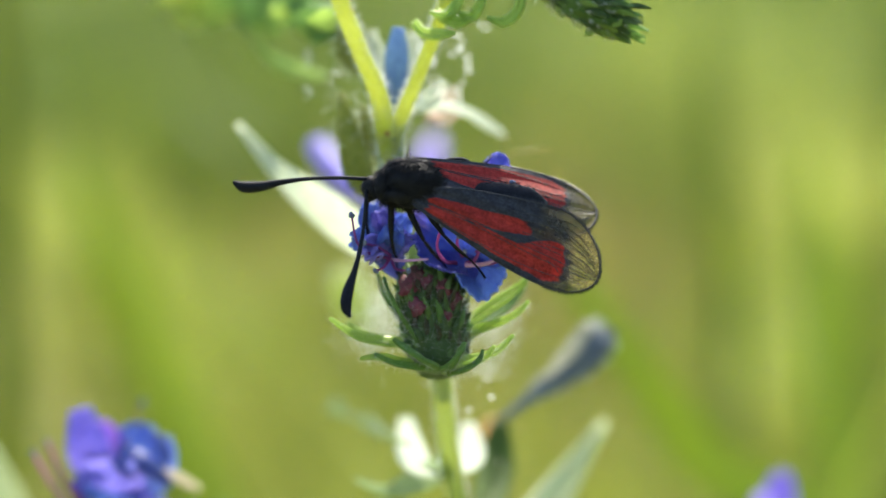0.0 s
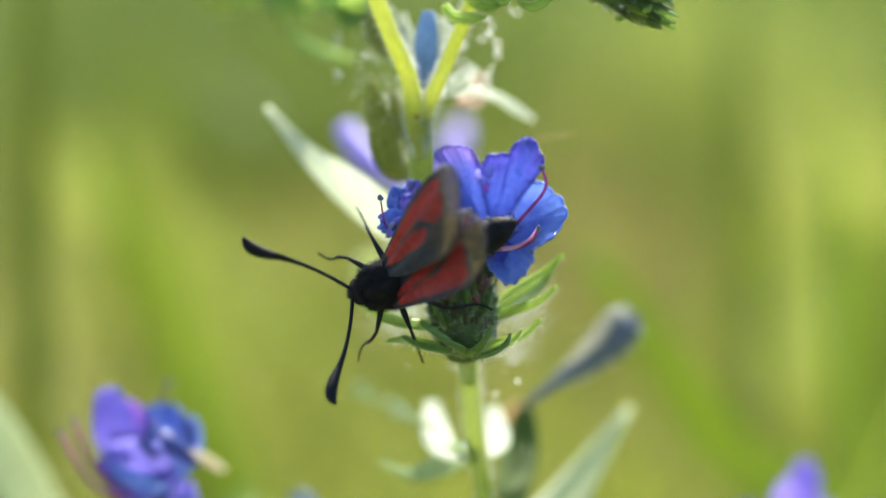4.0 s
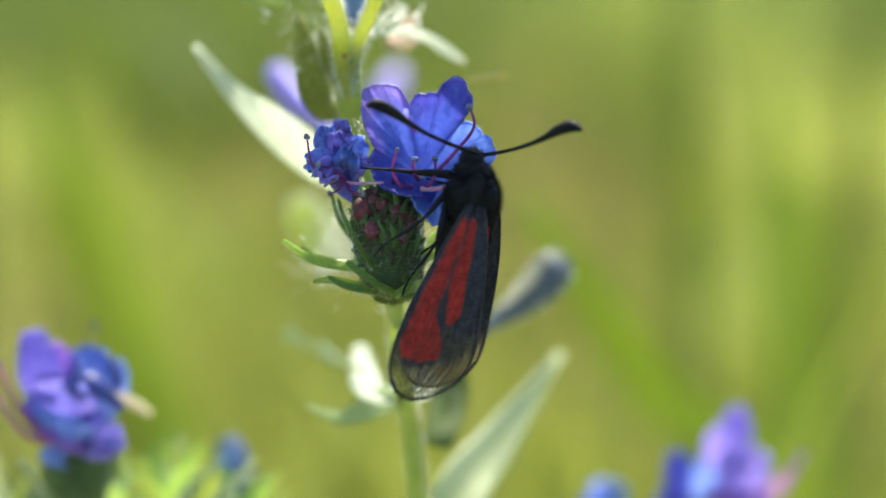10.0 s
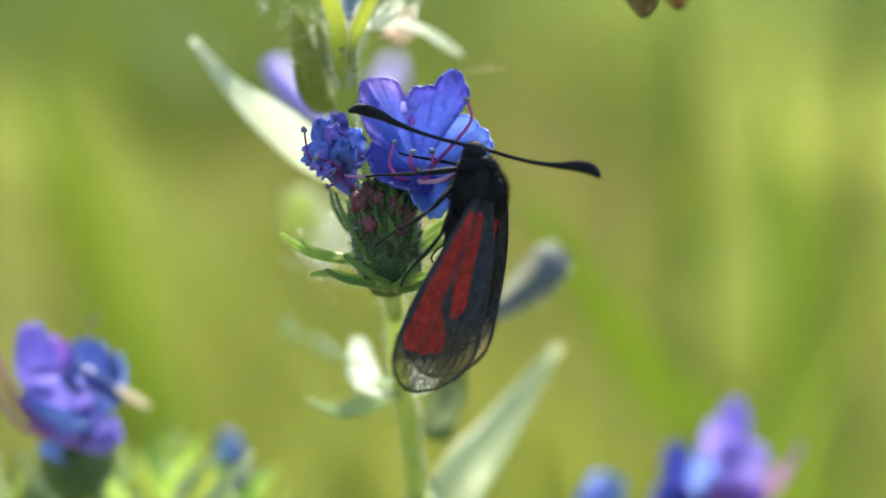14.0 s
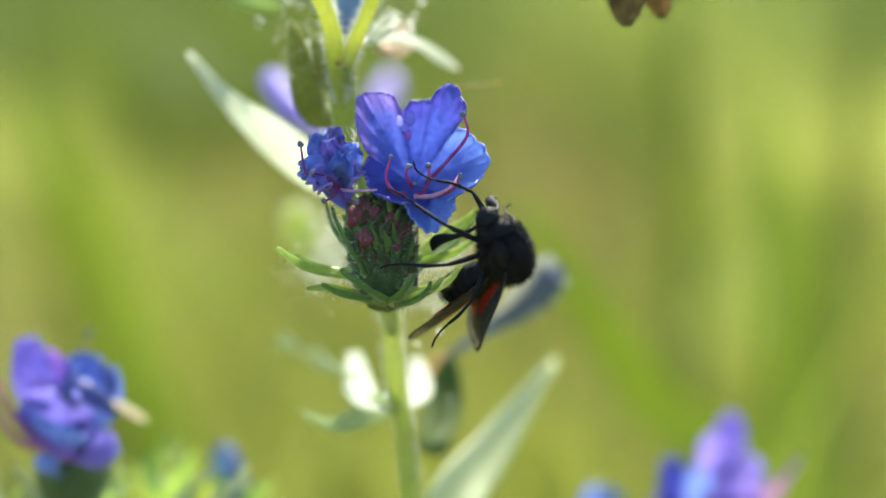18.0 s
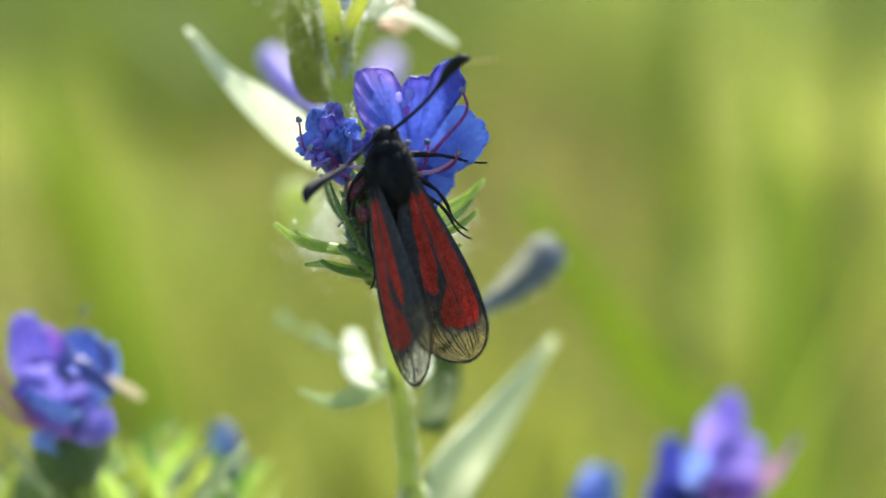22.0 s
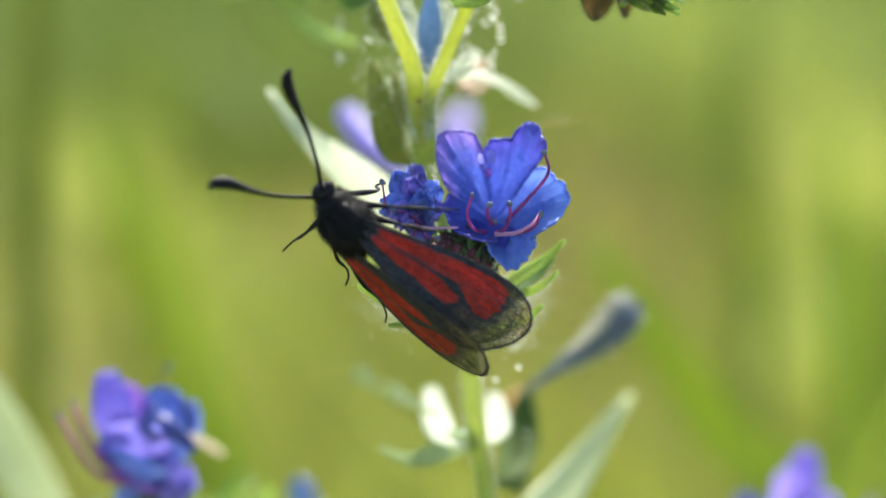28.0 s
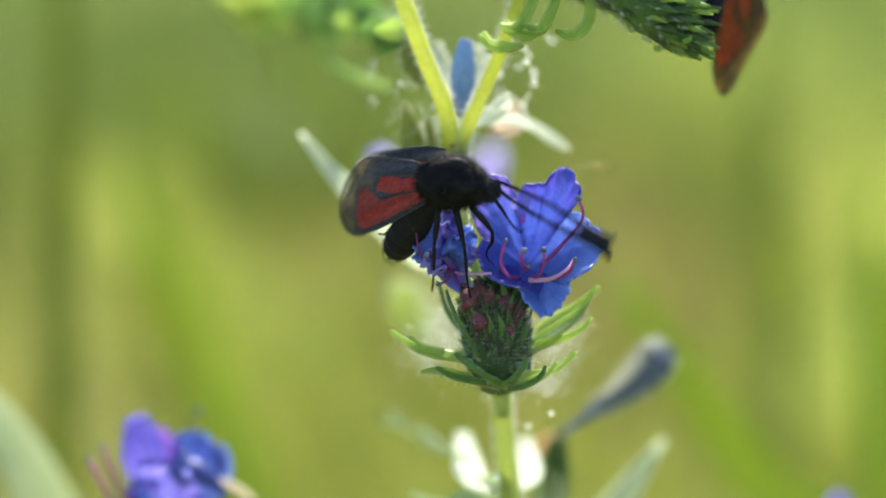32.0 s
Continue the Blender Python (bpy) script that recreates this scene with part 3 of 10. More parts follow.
for path, widths, material, label in (
        ([(1400, 1100, 150), (1160, 700, 140), (930, 360, 130)], [3.6, 3.8, 1.5], GRASS_FRESH, "bright green grass blade leaning over"),
        ([(1400, 1100, 290), (1392, 600, 285), (1365, 160, 280)], [4, 4.2, 2], GRASS_FRESH, "tall upright yellow-green grass blade"),
        ([(1450, 1100, 330), (1432, 700, 325), (1420, 330, 320)], [3.5, 3.6, 2], GRASS_FRESH, "tall upright yellow-green grass blade"),
        ([(-60, 1100, 170), (-62, 500, 160), (-55, -250, 150)], [3.0, 3.0, 2.2], GRASS, "tall green grass stalk"),
        ([(360, 1100, 260), (210, 520, 250), (60, 160, 240)], [4, 4.5, 2], GRASS_FRESH, "upright yellow-green grass blade"),
        ([(300, 1100, 330), (170, 650, 320), (70, 330, 310)], [5, 4.5, 2], GRASS, "upright yellow-green grass blade"),
        ([(1250, 1100, 430), (1215, 500, 430), (1200, -60, 420)], [5, 5.5, 3], GRASS_MID, "tall upright green grass blade"),
        ([(1500, 1100, 430), (1500, 500, 430), (1530, -150, 420)], [5, 5.5, 3], GRASS, "tall upright green grass blade"),
        ([(60, 3200, 60), (50, 2000, 54), (30, 1250, 49), (0, 1000, 46), (-60, 830, 44), (-150, 660, 42), (-240, 520, 40)], [1.6, 1.8, 2.2, 2.5, 2.9, 2.8, 1], PALE_DULL, "pale green leaf leaning in low beside the flower")):
    grass_blade([at(*p) for p in path], widths, material, label, UP * 0.75 - AWAY * 0.65 if material is PALE_DULL else None)


# ---- the flowering plants ----
def wavy_petal(path, widths, material, parent, label="", seed=0, ripple=0.7, fold=0.12, arch=0.0):
    return leaf(path, widths, material, parent, label, fold=fold, thick=0.16, ripple=ripple, name="petal", nv=12, seed=seed, arch=arch)


RIM = []


def lobe(throat, rim, material, parent, label="", seed=0, ripple=0.5, belly=1.6, edge_material=None):
    """One lobe of a funnel-shaped flower, from the throat out to its rim; its folds run on into the next lobe."""
    edge = [Vector(p) for p in spline([tuple(at(*q)) for q in rim], 61)]
    bm = bmesh.new()

    def f(s, w):
        x = (w + 1) / 2 * 60
        k = min(int(x), 59)
        r = edge[k].lerp(edge[k + 1], x - k)
        p = throat.lerp(r, 0.03 + 0.97 * s)
        q = r - throat
        ang = math.atan2(q.dot(UP), q.dot(RIGHT))
        ray = Vector((math.cos(ang), math.sin(ang), 0))
        fold = noise.noise(ray * 2.6 + Vector((0, 0, 0.7))) + 0.45 * noise.noise(ray * 6.0 + Vector((0, 0, 2.1)))
        soft = noise.noise(p * 420) + 0.5 * noise.noise(p * 950) + 0.22 * noise.noise(p * 2300)
        frill = noise.noise(ray * 11 + Vector((0, 0, 4.0))) + 0.6 * noise.noise(ray * 23 + Vector((0, 0, 6.0)))
        p += AWAY * (belly / 1000 * s * (1 - s) + 0.0011 * fold * s * (1.1 - s) + ripple / 1000 * (1.15 * soft * s + 0.8 * frill * s ** 4))
        p += q.normalized() * (0.0004 * noise.noise(ray * 9 + Vector((0, 0, seed))) * s ** 3)
        return p

    for x in range(2, 58):
        RIM.append((edge[x] - (edge[x] - throat).normalized() * 0.0001, (edge[x] - throat).normalized() + AWAY * random.uniform(-0.5, 0.5) + UP * random.uniform(-0.3, 0.3)))
    sheet(bm, f, 28, 60, 0.00014)
    rim_layer = bm.verts.layers.float.new("toward_rim")
    bm.verts.ensure_lookup_table()
    for n, v in enumerate(bm.verts):
        s, q = n // 122 / 28, v.co - throat
        ang = math.atan2(q.dot(UP), q.dot(RIGHT))
        streak = noise.noise(Vector((math.cos(ang), math.sin(ang), 0)) * 15 + Vector((0, 0, 9.0)))
        v[rim_layer] = min(1, max(0, 2.5 * (s - 0.62) + 0.28 * streak * s + 0.35 * noise.noise(v.co * 700)))
    ob = part("petal", bm, material, parent, label)
    if edge_material:
        bm = bmesh.new()
        tube(bm, [f(0.985, -0.94 + 1.88 * k / 40) for k in range(41)], [0.00003] + [random.uniform(0.00005, 0.00013) for _ in range(39)] + [0.00003], 6, n=120)
        part("petal_rim", bm, edge_material, ob, "pale crinkled rim")
    return ob


def main_plant():
    foot = at(760, 1400, 14)
    base = Vector((foot.x, foot.y, ground_height(foot.x, foot.y) - 0.002))
    plant = thing("bugloss_plant", base, "hairy flowering bugloss with blue flowers and a forked yellow-green stem", "plant")
    stem("stem", [base, at(752, 1500, 18), at(735, 882, 15), at(707, 650, 13), at(698, 520, 12), at(685, 465, 11)], [2.2, 1.4, 0.8, 0.85, 0.85, 0.85], plant, STEM_PALE, 2600)
    stem("upper_stem", [at(690, 485, 11.3), at(665, 390, 10), at(626, 250, 9), at(611, 95, 5)], [0.86, 0.9, 0.95, 1.1], plant, STEM, 160)
    stem("stalk", [at(700, 570, 12), at(696, 545, 7), at(692, 520, 2.5)], [0.6, 0.65, 0.8], plant, STEM)
    left = [at(613, 175, 6), at(606, 112, 4.8), at(594, 30, 4), at(564, -45, 4), at(521, -160, 5), at(470, -310, 9)]
    stem("branch", left, [0.25, 0.75, 0.72, 0.70, 0.7, 0.45], plant, STEM_SPOT, 1500, "yellow-green forked branch with brown specks")
    right = [at(614, 165, 6), at(617, 112, 5), at(640, 55, 5), at(672, -20, 5), at(701, -90, 5), at(735, -190, 5), at(800, -330, 6)]
    stem("branch", right, [0.25, 0.66, 0.58, 0.55, 0.56, 0.56, 0.45], plant, STEM_SPOT, 1500, "yellow-green forked branch with brown specks")

    # the cone of buds under the open flower
    bm = bmesh.new()
    axis = [at(692, 528, 2), at(690, 490, 1.5), at(684, 430, 1), at(680, 370, 1), at(676, 342, 2)]
    tube(bm, axis, [x / 1000 for x in (1.3, 2.35, 2.45, 2.15, 1.2)], 16, n=20)
    cone = part("bud_cone", bm, CONE, plant, "dark green hairy cone of closed buds")
    rows = spline([(*p, r) for p, r in zip(axis, (0.0012, 0.0024, 0.0027, 0.0024, 0.0014))], 40)
    for k in range(230):
        s = (k + 0.5) / 230
        row = rows[int(2 + s * 35)]
        ang = k * 2.39996
        out = RIGHT * math.cos(ang) - AWAY * math.sin(ang)
        p = Vector(row[:3]) + out * row[3] * 0.84
        side = out.cross(UP) * random.uniform(-0.0005, 0.0005)
        tip = p + UP * random.uniform(0.0007, 0.0015) + out * random.uniform(0.0002, 0.0009) + side
        bm = bmesh.new()
        tube(bm, [p - UP * 0.0005, p + UP * 0.0004 + out * random.uniform(0.0002, 0.0006), tip], [0.00016, random.uniform(0.00022, 0.00034), 0.00005], 6, n=7, flat=0.6, face=out)
        part("sepal", bm, (CONE, CONE_BROWN, CONE, SEPAL)[(k * 7) % 4], cone)
    for u, v, d, r in ((640, 370, -1.0, 0.75), (656, 408, -1.4, 0.65), (702, 374, -1.2, 0.6), (718, 396, -0.7, 0.65), (656, 352, -0.9, 0.65), (706, 420, -1.2, 0.45), (672, 362, -1.2, 0.5)):
        bm = bmesh.new()
        lumpy(bm, [1000 * q for q in at(u, v, d)], (r * 1.0, r * 0.8, r * 1.1), 14, 0.75, u * 0.1)
        bud = part("bud", bm, PINK, cone, "dusky pink closed bud")
        bristles(bud, [(at(u, v, d) + Vector((random.gauss(0, 1), random.gauss(0, 1), random.gauss(0, 1))).normalized() * r * 0.0008, -AWAY * random.random() + UP * random.uniform(-0.4, 1) + RIGHT * random.uniform(-1, 1)) for _ in range(36)], 0.5, 0.010)
    hair = []
    for _ in range(3400):
        row = rows[random.randrange(1, 39)]
        ang = random.uniform(0, 2 * math.pi)
        out = RIGHT * math.cos(ang) - AWAY * math.sin(ang)
        hair.append((Vector(row[:3]) + out * row[3] * 0.95, out + UP * random.uniform(-0.5, 0.9) + out.cross(UP) * random.uniform(-0.8, 0.8)))
    bristles(cone, hair, 0.75, 0.010)
    # white beads in place of the hairs' glints on the cone
    bm = bmesh.new()
    for p, out in random.sample(hair, 60):
        ball(bm, p + out.normalized() * random.uniform(0.0002, 0.0008), random.uniform(0.02, 0.06) / 1000, (1, 1, 1), 6)
    part("bead_glint", bm, BEAD, cone, "tiny white beads standing in for sun glints on the hairs", kind="stuff")

    # the curved bracts round the cone
    for k, (path, w) in enumerate((
            ([at(665, 478, 1), at(600, 474, 0), at(545, 460, -0.5), at(498, 424, -1)], [1.0, 0.85, 0.6, 0.12]),
            ([at(690, 515, 1), at(630, 512, 0), at(590, 498, -0.5), at(552, 497, -1)], [1.0, 0.8, 0.5, 0.1]),
            ([at(690, 522, -1), at(665, 505, -3), at(630, 480, -4), at(612, 462, -4)], [0.6, 0.6, 0.4, 0.1]),
            ([at(700, 522, -1), at(715, 515, -3), at(730, 490, -4), at(738, 470, -4)], [0.6, 0.6, 0.4, 0.1]),
            ([at(740, 445, 2), at(790, 412, 3), at(835, 380, 4), at(868, 345, 4)], [0.7, 0.8, 0.5, 0.1]),
            ([at(735, 462, 2), at(785, 448, 2), at(825, 430, 1), at(855, 400, 1)], [0.8, 0.7, 0.45, 0.1]),
            ([at(725, 512, 0), at(765, 505, -0.5), at(798, 490, -1), at(826, 460, -1.5)], [0.9, 0.75, 0.5, 0.1]),
            ([at(705, 525, -1), at(745, 515, -2), at(775, 500, -2.5), at(792, 478, -3)], [0.8, 0.6, 0.4, 0.1]),
            ([at(690, 480, 4), at(640, 440, 4), at(600, 390, 3), at(585, 345, 2)], [0.3, 0.25, 0.2, 0.06]),
            ([at(690, 525, 0), at(648, 516, -2), at(606, 506, -2.5), at(578, 488, -3)], [0.6, 0.5, 0.35, 0.08]),
            ([at(672, 490, 2), at(620, 474, 3), at(570, 462, 4), at(532, 436, 4.5)], [0.8, 0.7, 0.5, 0.1]),
            ([at(738, 470, 3), at(782, 436, 5), at(822, 408, 6), at(850, 372, 6.5)], [0.7, 0.6, 0.4, 0.1]),
            ([at(712, 528, -2), at(738, 522, -3), at(762, 506, -3.4), at(770, 484, -3.4)], [0.4, 0.35, 0.25, 0.06]),
            ([at(655, 470, -1), at(625, 420, -2), at(605, 380, -2), at(596, 352, -2)], [0.14, 0.14, 0.12, 0.06]))):
        w = [x * 0.82 for x in w]
        # sunlit green painted on most bracts, the dark copy on the others
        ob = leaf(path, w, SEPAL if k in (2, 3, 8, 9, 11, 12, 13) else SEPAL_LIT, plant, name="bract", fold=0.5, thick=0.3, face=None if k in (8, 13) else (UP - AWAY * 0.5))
        hair = []
        for _ in range(150):
            i = random.uniform(0, 2.9)
            p = path[int(i)].lerp(path[int(i) + 1], i % 1)
            hair.append((p, UP * random.uniform(-1, 0.4) + RIGHT * random.uniform(-1, 1) - AWAY * random.uniform(-0.6, 0.6)))
        bristles(ob, hair, 0.8, 0.016)

    halo = []
    for u, v, su, sv, d0, d1, count in ((598, 425, 24, 32, 9, 20, 700), (570, 470, 26, 14, 9, 18, 300), (790, 445, 30, 30, 8, 18, 600), (768, 520, 24, 10, 8, 14, 160)):
        for _ in range(count):
            halo.append((at(random.gauss(u, su), random.gauss(v, sv), random.uniform(d0, d1)), Vector((random.gauss(0, 1), random.gauss(0, 1), random.gauss(0, 1)))))
    bristles(plant, halo, 1.5, 0.012, "fine white hairs lit through by the sun")

    # the open flower
    heart = at(728, 352, 1.5)
    bm = bmesh.new()
    tube(bm, [at(705, 420, 4), at(716, 385, 3), heart, at(736, 318, 1.5)], [x / 1000 for x in (0.7, 1.0, 1.5, 2.0)], 14, n=12)
    bloom = part("flower", bm, PETAL, plant, "open violet-blue funnel flower with curled stamens")
    throat = at(742, 314, 5.0)
    lobe(throat, [(662, 262, 1.2), (648, 236, 0.2), (638, 196, -0.3), (642, 164, 0.0), (661, 149, 0.6), (690, 150, 1.2), (708, 163, 1.2), (722, 184, 2.6)], PETAL_EDGED, bloom, "lilac crimped upper petal", 1, 1.1, 2.4, PETAL_LILAC)
    lobe(throat, [(722, 184, 2.6), (734, 168, 1.8), (752, 162, 1.4), (770, 165, 1.8), (782, 148, 0.8), (803, 138, 0.2), (825, 150, -0.2), (833, 184, 0.4), (815, 214, 2.6)], PETAL_DEEP, bloom, "deep blue upper petal", 3, 0.95, 2.4, PETAL_WHITE)
    lobe(throat, [(808, 206, 3.0), (838, 222, 1.2), (866, 246, -0.2), (873, 276, -1.4), (850, 312, -2.0), (800, 342, -1.6)], PETAL_LIGHT, bloom, "sky-blue side petal", 4, 0.45, 1.6, PETAL_SKY)
    lobe(throat, [(662, 262, 1.2), (652, 284, -0.8), (664, 320, -2.0), (697, 341, -2.6), (746, 350, -2.2)], PETAL_DEEP, bloom, "", 5, 0.4, 1.6, PETAL_WHITE)
    lobe(at(752, 322, 2.0), [(722, 340, -1.2), (738, 372, -1.2), (766, 398, -0.8), (793, 383, -1.0), (814, 352, -1.6), (812, 332, -1.4)], PETAL_LIGHT, bloom, "hanging lower petal", 6, 0.4, 1.0, PETAL_SKY)
    bristles(bloom, RIM, 0.3, 0.010, "fine white hairs on the petal rims")
    # throat highlights painted as pale lumps, and one pink mark
    for u, v, d, r, mat in ((716, 202, 1.2, 0.40, PETAL_GLINT), (736, 196, 1.4, 0.46, PETAL_GLINT), (726, 212, 1.3, 0.30, PETAL_GLINT), (731, 226, 1.4, 0.32, PETAL_PINK)):
        bm = bmesh.new()
        lumpy_mark = bmesh.ops.create_icosphere(bm, subdivisions=2, radius=1)["verts"]
        for p in lumpy_mark:
            n = 1 + 0.5 * noise.noise(p.co * 1.9 + Vector((u, v, 0)))
            p.co = at(u, v, d) + (RIGHT * p.co.x * 0.8 + UP * p.co.y * 1.2) * (r * n / 1000) - AWAY * (p.co.z * 0.00012)
        part("petal_mark", bm, mat, bloom, "pink mark in the throat" if mat is PETAL_PINK else "painted pale highlight in the throat")
    for path in ([(726, 330), (706, 326), (692, 300), (701, 264)], [(745, 330), (758, 326), (767, 308), (768, 282)], [(762, 312), (800, 272), (836, 226), (829, 187)],
                 [(738, 318), (731, 306), (728, 292), (732, 280)], [(752, 332), (786, 332), (812, 320), (822, 298)]):
        stamen([at(u, v, -1.6 - i * 0.8) for i, (u, v) in enumerate(path)], bloom)
    stamen([at(742, 334, -1.8), at(778, 332, -2.4), at(808, 316, -3), at(824, 294, -3.4)], bloom, 0.17, STYLE, 0)

    # the small half-open flower beside it
    bm = bmesh.new()
    tube(bm, [at(630, 350, 2), at(612, 325, 1), at(598, 296, 0.5)], [x / 1000 for x in (0.6, 1.1, 1.6)], 12, n=10)
    small = part("flower", bm, PETAL, plant, "small crumpled half-open blue flower")
    for k, (u, v, d, u2, v2, d2) in enumerate(((578, 255, 0, 572, 222, -0.5), (600, 245, 1, 606, 214, 0.5), (625, 270, 0.5, 640, 245, 0), (628, 292, -0.8, 648, 290, -1.5), (570, 285, -1, 538, 290, -2), (600, 270, -1, 590, 238, -1.8), (612, 285, -1.5, 618, 258, -2.2), (580, 300, -1.5, 562, 318, -2.5))):
        wavy_petal([at(604, 318, 0.6), at(u, v, d), at(u2, v2, d2)], [0.5, 1.0, 0.6], (PETAL_SOFT, PETAL_CRIMP, PETAL_PALE, PETAL_BLEND)[k % 4], small, "", 20 + k, 0.9, 0.35)
    for path in ([(610, 320), (575, 312), (550, 290), (541, 242)], [(612, 322), (618, 338), (640, 342)], [(606, 322), (596, 336), (583, 341)], [(610, 315), (585, 298), (560, 292)]):
        stamen([at(u, v, -1.5 - i * 0.6) for i, (u, v) in enumerate(path)], small, 0.11)
    stamen([at(612, 322, -1.5), at(635, 324, -2.2), at(676, 322, -3)], small, 0.12, STYLE, 0)
    bristles(small, [(at(random.uniform(570, 640), random.uniform(215, 330), random.uniform(0, 2)), UP + RIGHT * random.uniform(-1, 1.2) - AWAY * 0.2) for _ in range(420)], 0.6, 0.014)
    bm = bmesh.new()
    bud_path = [at(578, 450, 44), at(552, 410, 46), at(535, 370, 46), at(530, 345, 46)]
    tube(bm, bud_path, [x / 1000 for x in (0.8, 2.0, 1.6, 0.6)], 12, n=10)
    ob = part("bud", bm, BUD_YELLOW, plant, "pale green round bud out of focus")
    bristles(ob, stem_hairs(bud_path, [0.001, 0.002, 0.0016, 0.0006], 400), 1.0, 0.03)

    # pale leaves
    leaf([at(640, 338, 14), at(568, 288, 16), at(488, 226, 17), at(410, 160, 18), at(344, 80, 20)], [1.1, 1.9, 1.6, 0.8, 0.25], HOARY, plant, "long hoary leaf lit white by the sun", face=(-AWAY * 0.62 - UP * 0.78), fold=0.12, tip_face=(-AWAY * 0.75 + UP * 0.55 - RIGHT * 0.3))
    leaf([at(650, 62, 9), at(700, 54, 14), at(757, 72, 18), at(818, 108, 20)], [0.5, 1.0, 0.95, 0.2], PALE_LEAF, plant, "narrow hoary leaf lit white by the sun", face=(UP * 0.6 - AWAY * 0.8), fold=0.1)
    leaf([at(690, 712, 13), at(660, 702, 14), at(643, 672, 18), at(634, 612, 26)], [0.6, 1.1, 1.35, 0.6], PALE_LEAF, plant, "hoary leaf shining white", face=(UP * 0.95 - AWAY * 0.32), fold=0.1)
    leaf([at(715, 708, 14), at(740, 698, 16), at(750, 672, 20), at(745, 622, 27)], [0.5, 0.95, 1.2, 0.5], PALE_LEAF, plant, "hoary leaf shining white", face=(UP * 0.95 - AWAY * 0.32), fold=0.1)
    leaf([at(712, 690, 13), at(660, 715, 16), at(600, 738, 18), at(540, 716, 18)], [1.0, 1.1, 0.55, 0.1], LEAF_DULL, plant, "small curved green leaf")
    leaf([at(640, 655, 14), at(606, 642, 24), at(566, 618, 34)], [0.1, 0.3, 0.7], LEAF_DULL, plant, "small pale leaf tip")
    leaf([at(566, 618, 34), at(535, 606, 35), at(504, 586, 36)], [0.25, 0.2, 0.75], LEAF_DULL, plant, "small pale leaf tip")
    leaf([at(720, 1150, 18), at(795, 900, 24), at(882, 775, 30), at(990, 624, 36)], [1.4, 2.4, 1.8, 0.3], GREY_LEAF, plant, "long tapering hoary leaf")
    leaf([at(770, 790, 22), at(792, 700, 26), at(803, 620, 28)], [1.2, 1.7, 0.7], LEAF, plant, "dark green leaf behind the stem")

    # spent and closed flowers
    bm = bmesh.new()
    spent = [at(800, 618, 26), at(858, 577, 27), at(905, 545, 27), at(950, 508, 27), at(982, 474, 27), at(990, 464, 27)]
    tube(bm, spent, [x / 1000 for x in (0.25, 0.55, 1.15, 1.75, 1.7, 0.9)], 12, n=20, flat=0.75)
    old = part("wilted_flower", bm, WILTED, plant, "wilted slate-blue flower tube")
    for k, (path, w) in enumerate((([(880, 545, 25), (925, 500, 24), (965, 450, 24)], [0.2, 0.55, 0.5]), ([(950, 520, 24), (985, 492, 24), (1006, 462, 25)], [0.2, 0.4, 0.3]), ([(930, 505, 26), (962, 470, 28), (988, 448, 29)], [0.3, 0.8, 0.6]))):
        leaf([at(*q) for q in path], w, (HUSK, WILTED, HUSK)[k], old, ("pale hairy husk", "", "pale hairy husk")[k], name="husk", ripple=0.4, seed=k)
    bristles(old, stem_hairs(spent[1:], [0.0006, 0.0012, 0.0018, 0.0018, 0.001], 260), 0.9, 0.03, "pale soft hairs")
    bm = bmesh.new()
    tube(bm, [at(768, 646, 38), at(784, 632, 36), at(806, 612, 27)], [0.0003, 0.0008, 0.0002], 8, n=8)
    part("husk", bm, RUSTY, old, "orange-brown withered base")
    bm = bmesh.new()
    tube(bm, [at(622, 45, 8), at(626, 10, 8), at(628, -40, 8), at(632, -90, 8)], [x / 1000 for x in (0.25, 0.85, 1.0, 0.5)], 10, n=14)
    part("wilted_flower", bm, BUD_BLUE, plant, "slate-blue closed flower in the fork")
    bm = bmesh.new()
    tube(bm, [at(590, 232, 30), at(560, 208, 34), at(520, 172, 38), at(490, 128, 42)], [x / 1000 for x in (0.5, 0.8, 1.3, 1.2)], 10, n=14)
    part("flower", bm, PETAL_VIOLET, plant, "violet flower out of focus behind the stem")
    bm = bmesh.new()
    tube(bm, [at(652, 196, 74), at(682, 168, 76), at(700, 128, 78)], [x / 1000 for x in (1.0, 1.7, 1.2)], 10, n=14)
    part("flower", bm, PETAL_LILAC, plant, "pale violet flower behind the stem")
    for path, r in (([(600, 205), (566, 185), (545, 120), (528, 25)], 1.2), ([(612, 165), (590, 130), (575, 85), (566, 50)], 0.6), ([(560, -10), (545, -50), (530, -110)], 1.2)):
        bm = bmesh.new()
        p = [at(u, v, 10) for u, v in path]
        tube(bm, p, [0.0004] + [r / 1000] * (len(p) - 2) + [0.0003], 8, n=12)
        ob = part("calyx", bm, CALYX, plant, "hairy green calyx")
        bristles(ob, stem_hairs(p, [r / 1000] * len(p), 240), 0.9, 0.015)

    # the upper left shoot
    shoot = [at(540, -112, 9), at(460, -122, 26), at(370, -128, 42), at(240, -140, 52)]
    stem("branch", shoot, [0.6, 0.6, 0.5, 0.4], plant, SEPAL, 60)
    for k in range(54):
        s = (k + 0.5) / 54
        p = shoot[min(2, int(s * 3))].lerp(shoot[min(3, int(s * 3) + 1)], (s * 3) % 1)
        way = RIGHT * random.uniform(-1, 0.4) - UP * random.uniform(-0.6, 1.0) - AWAY * random.uniform(-0.6, 0.6)
        way.normalize()
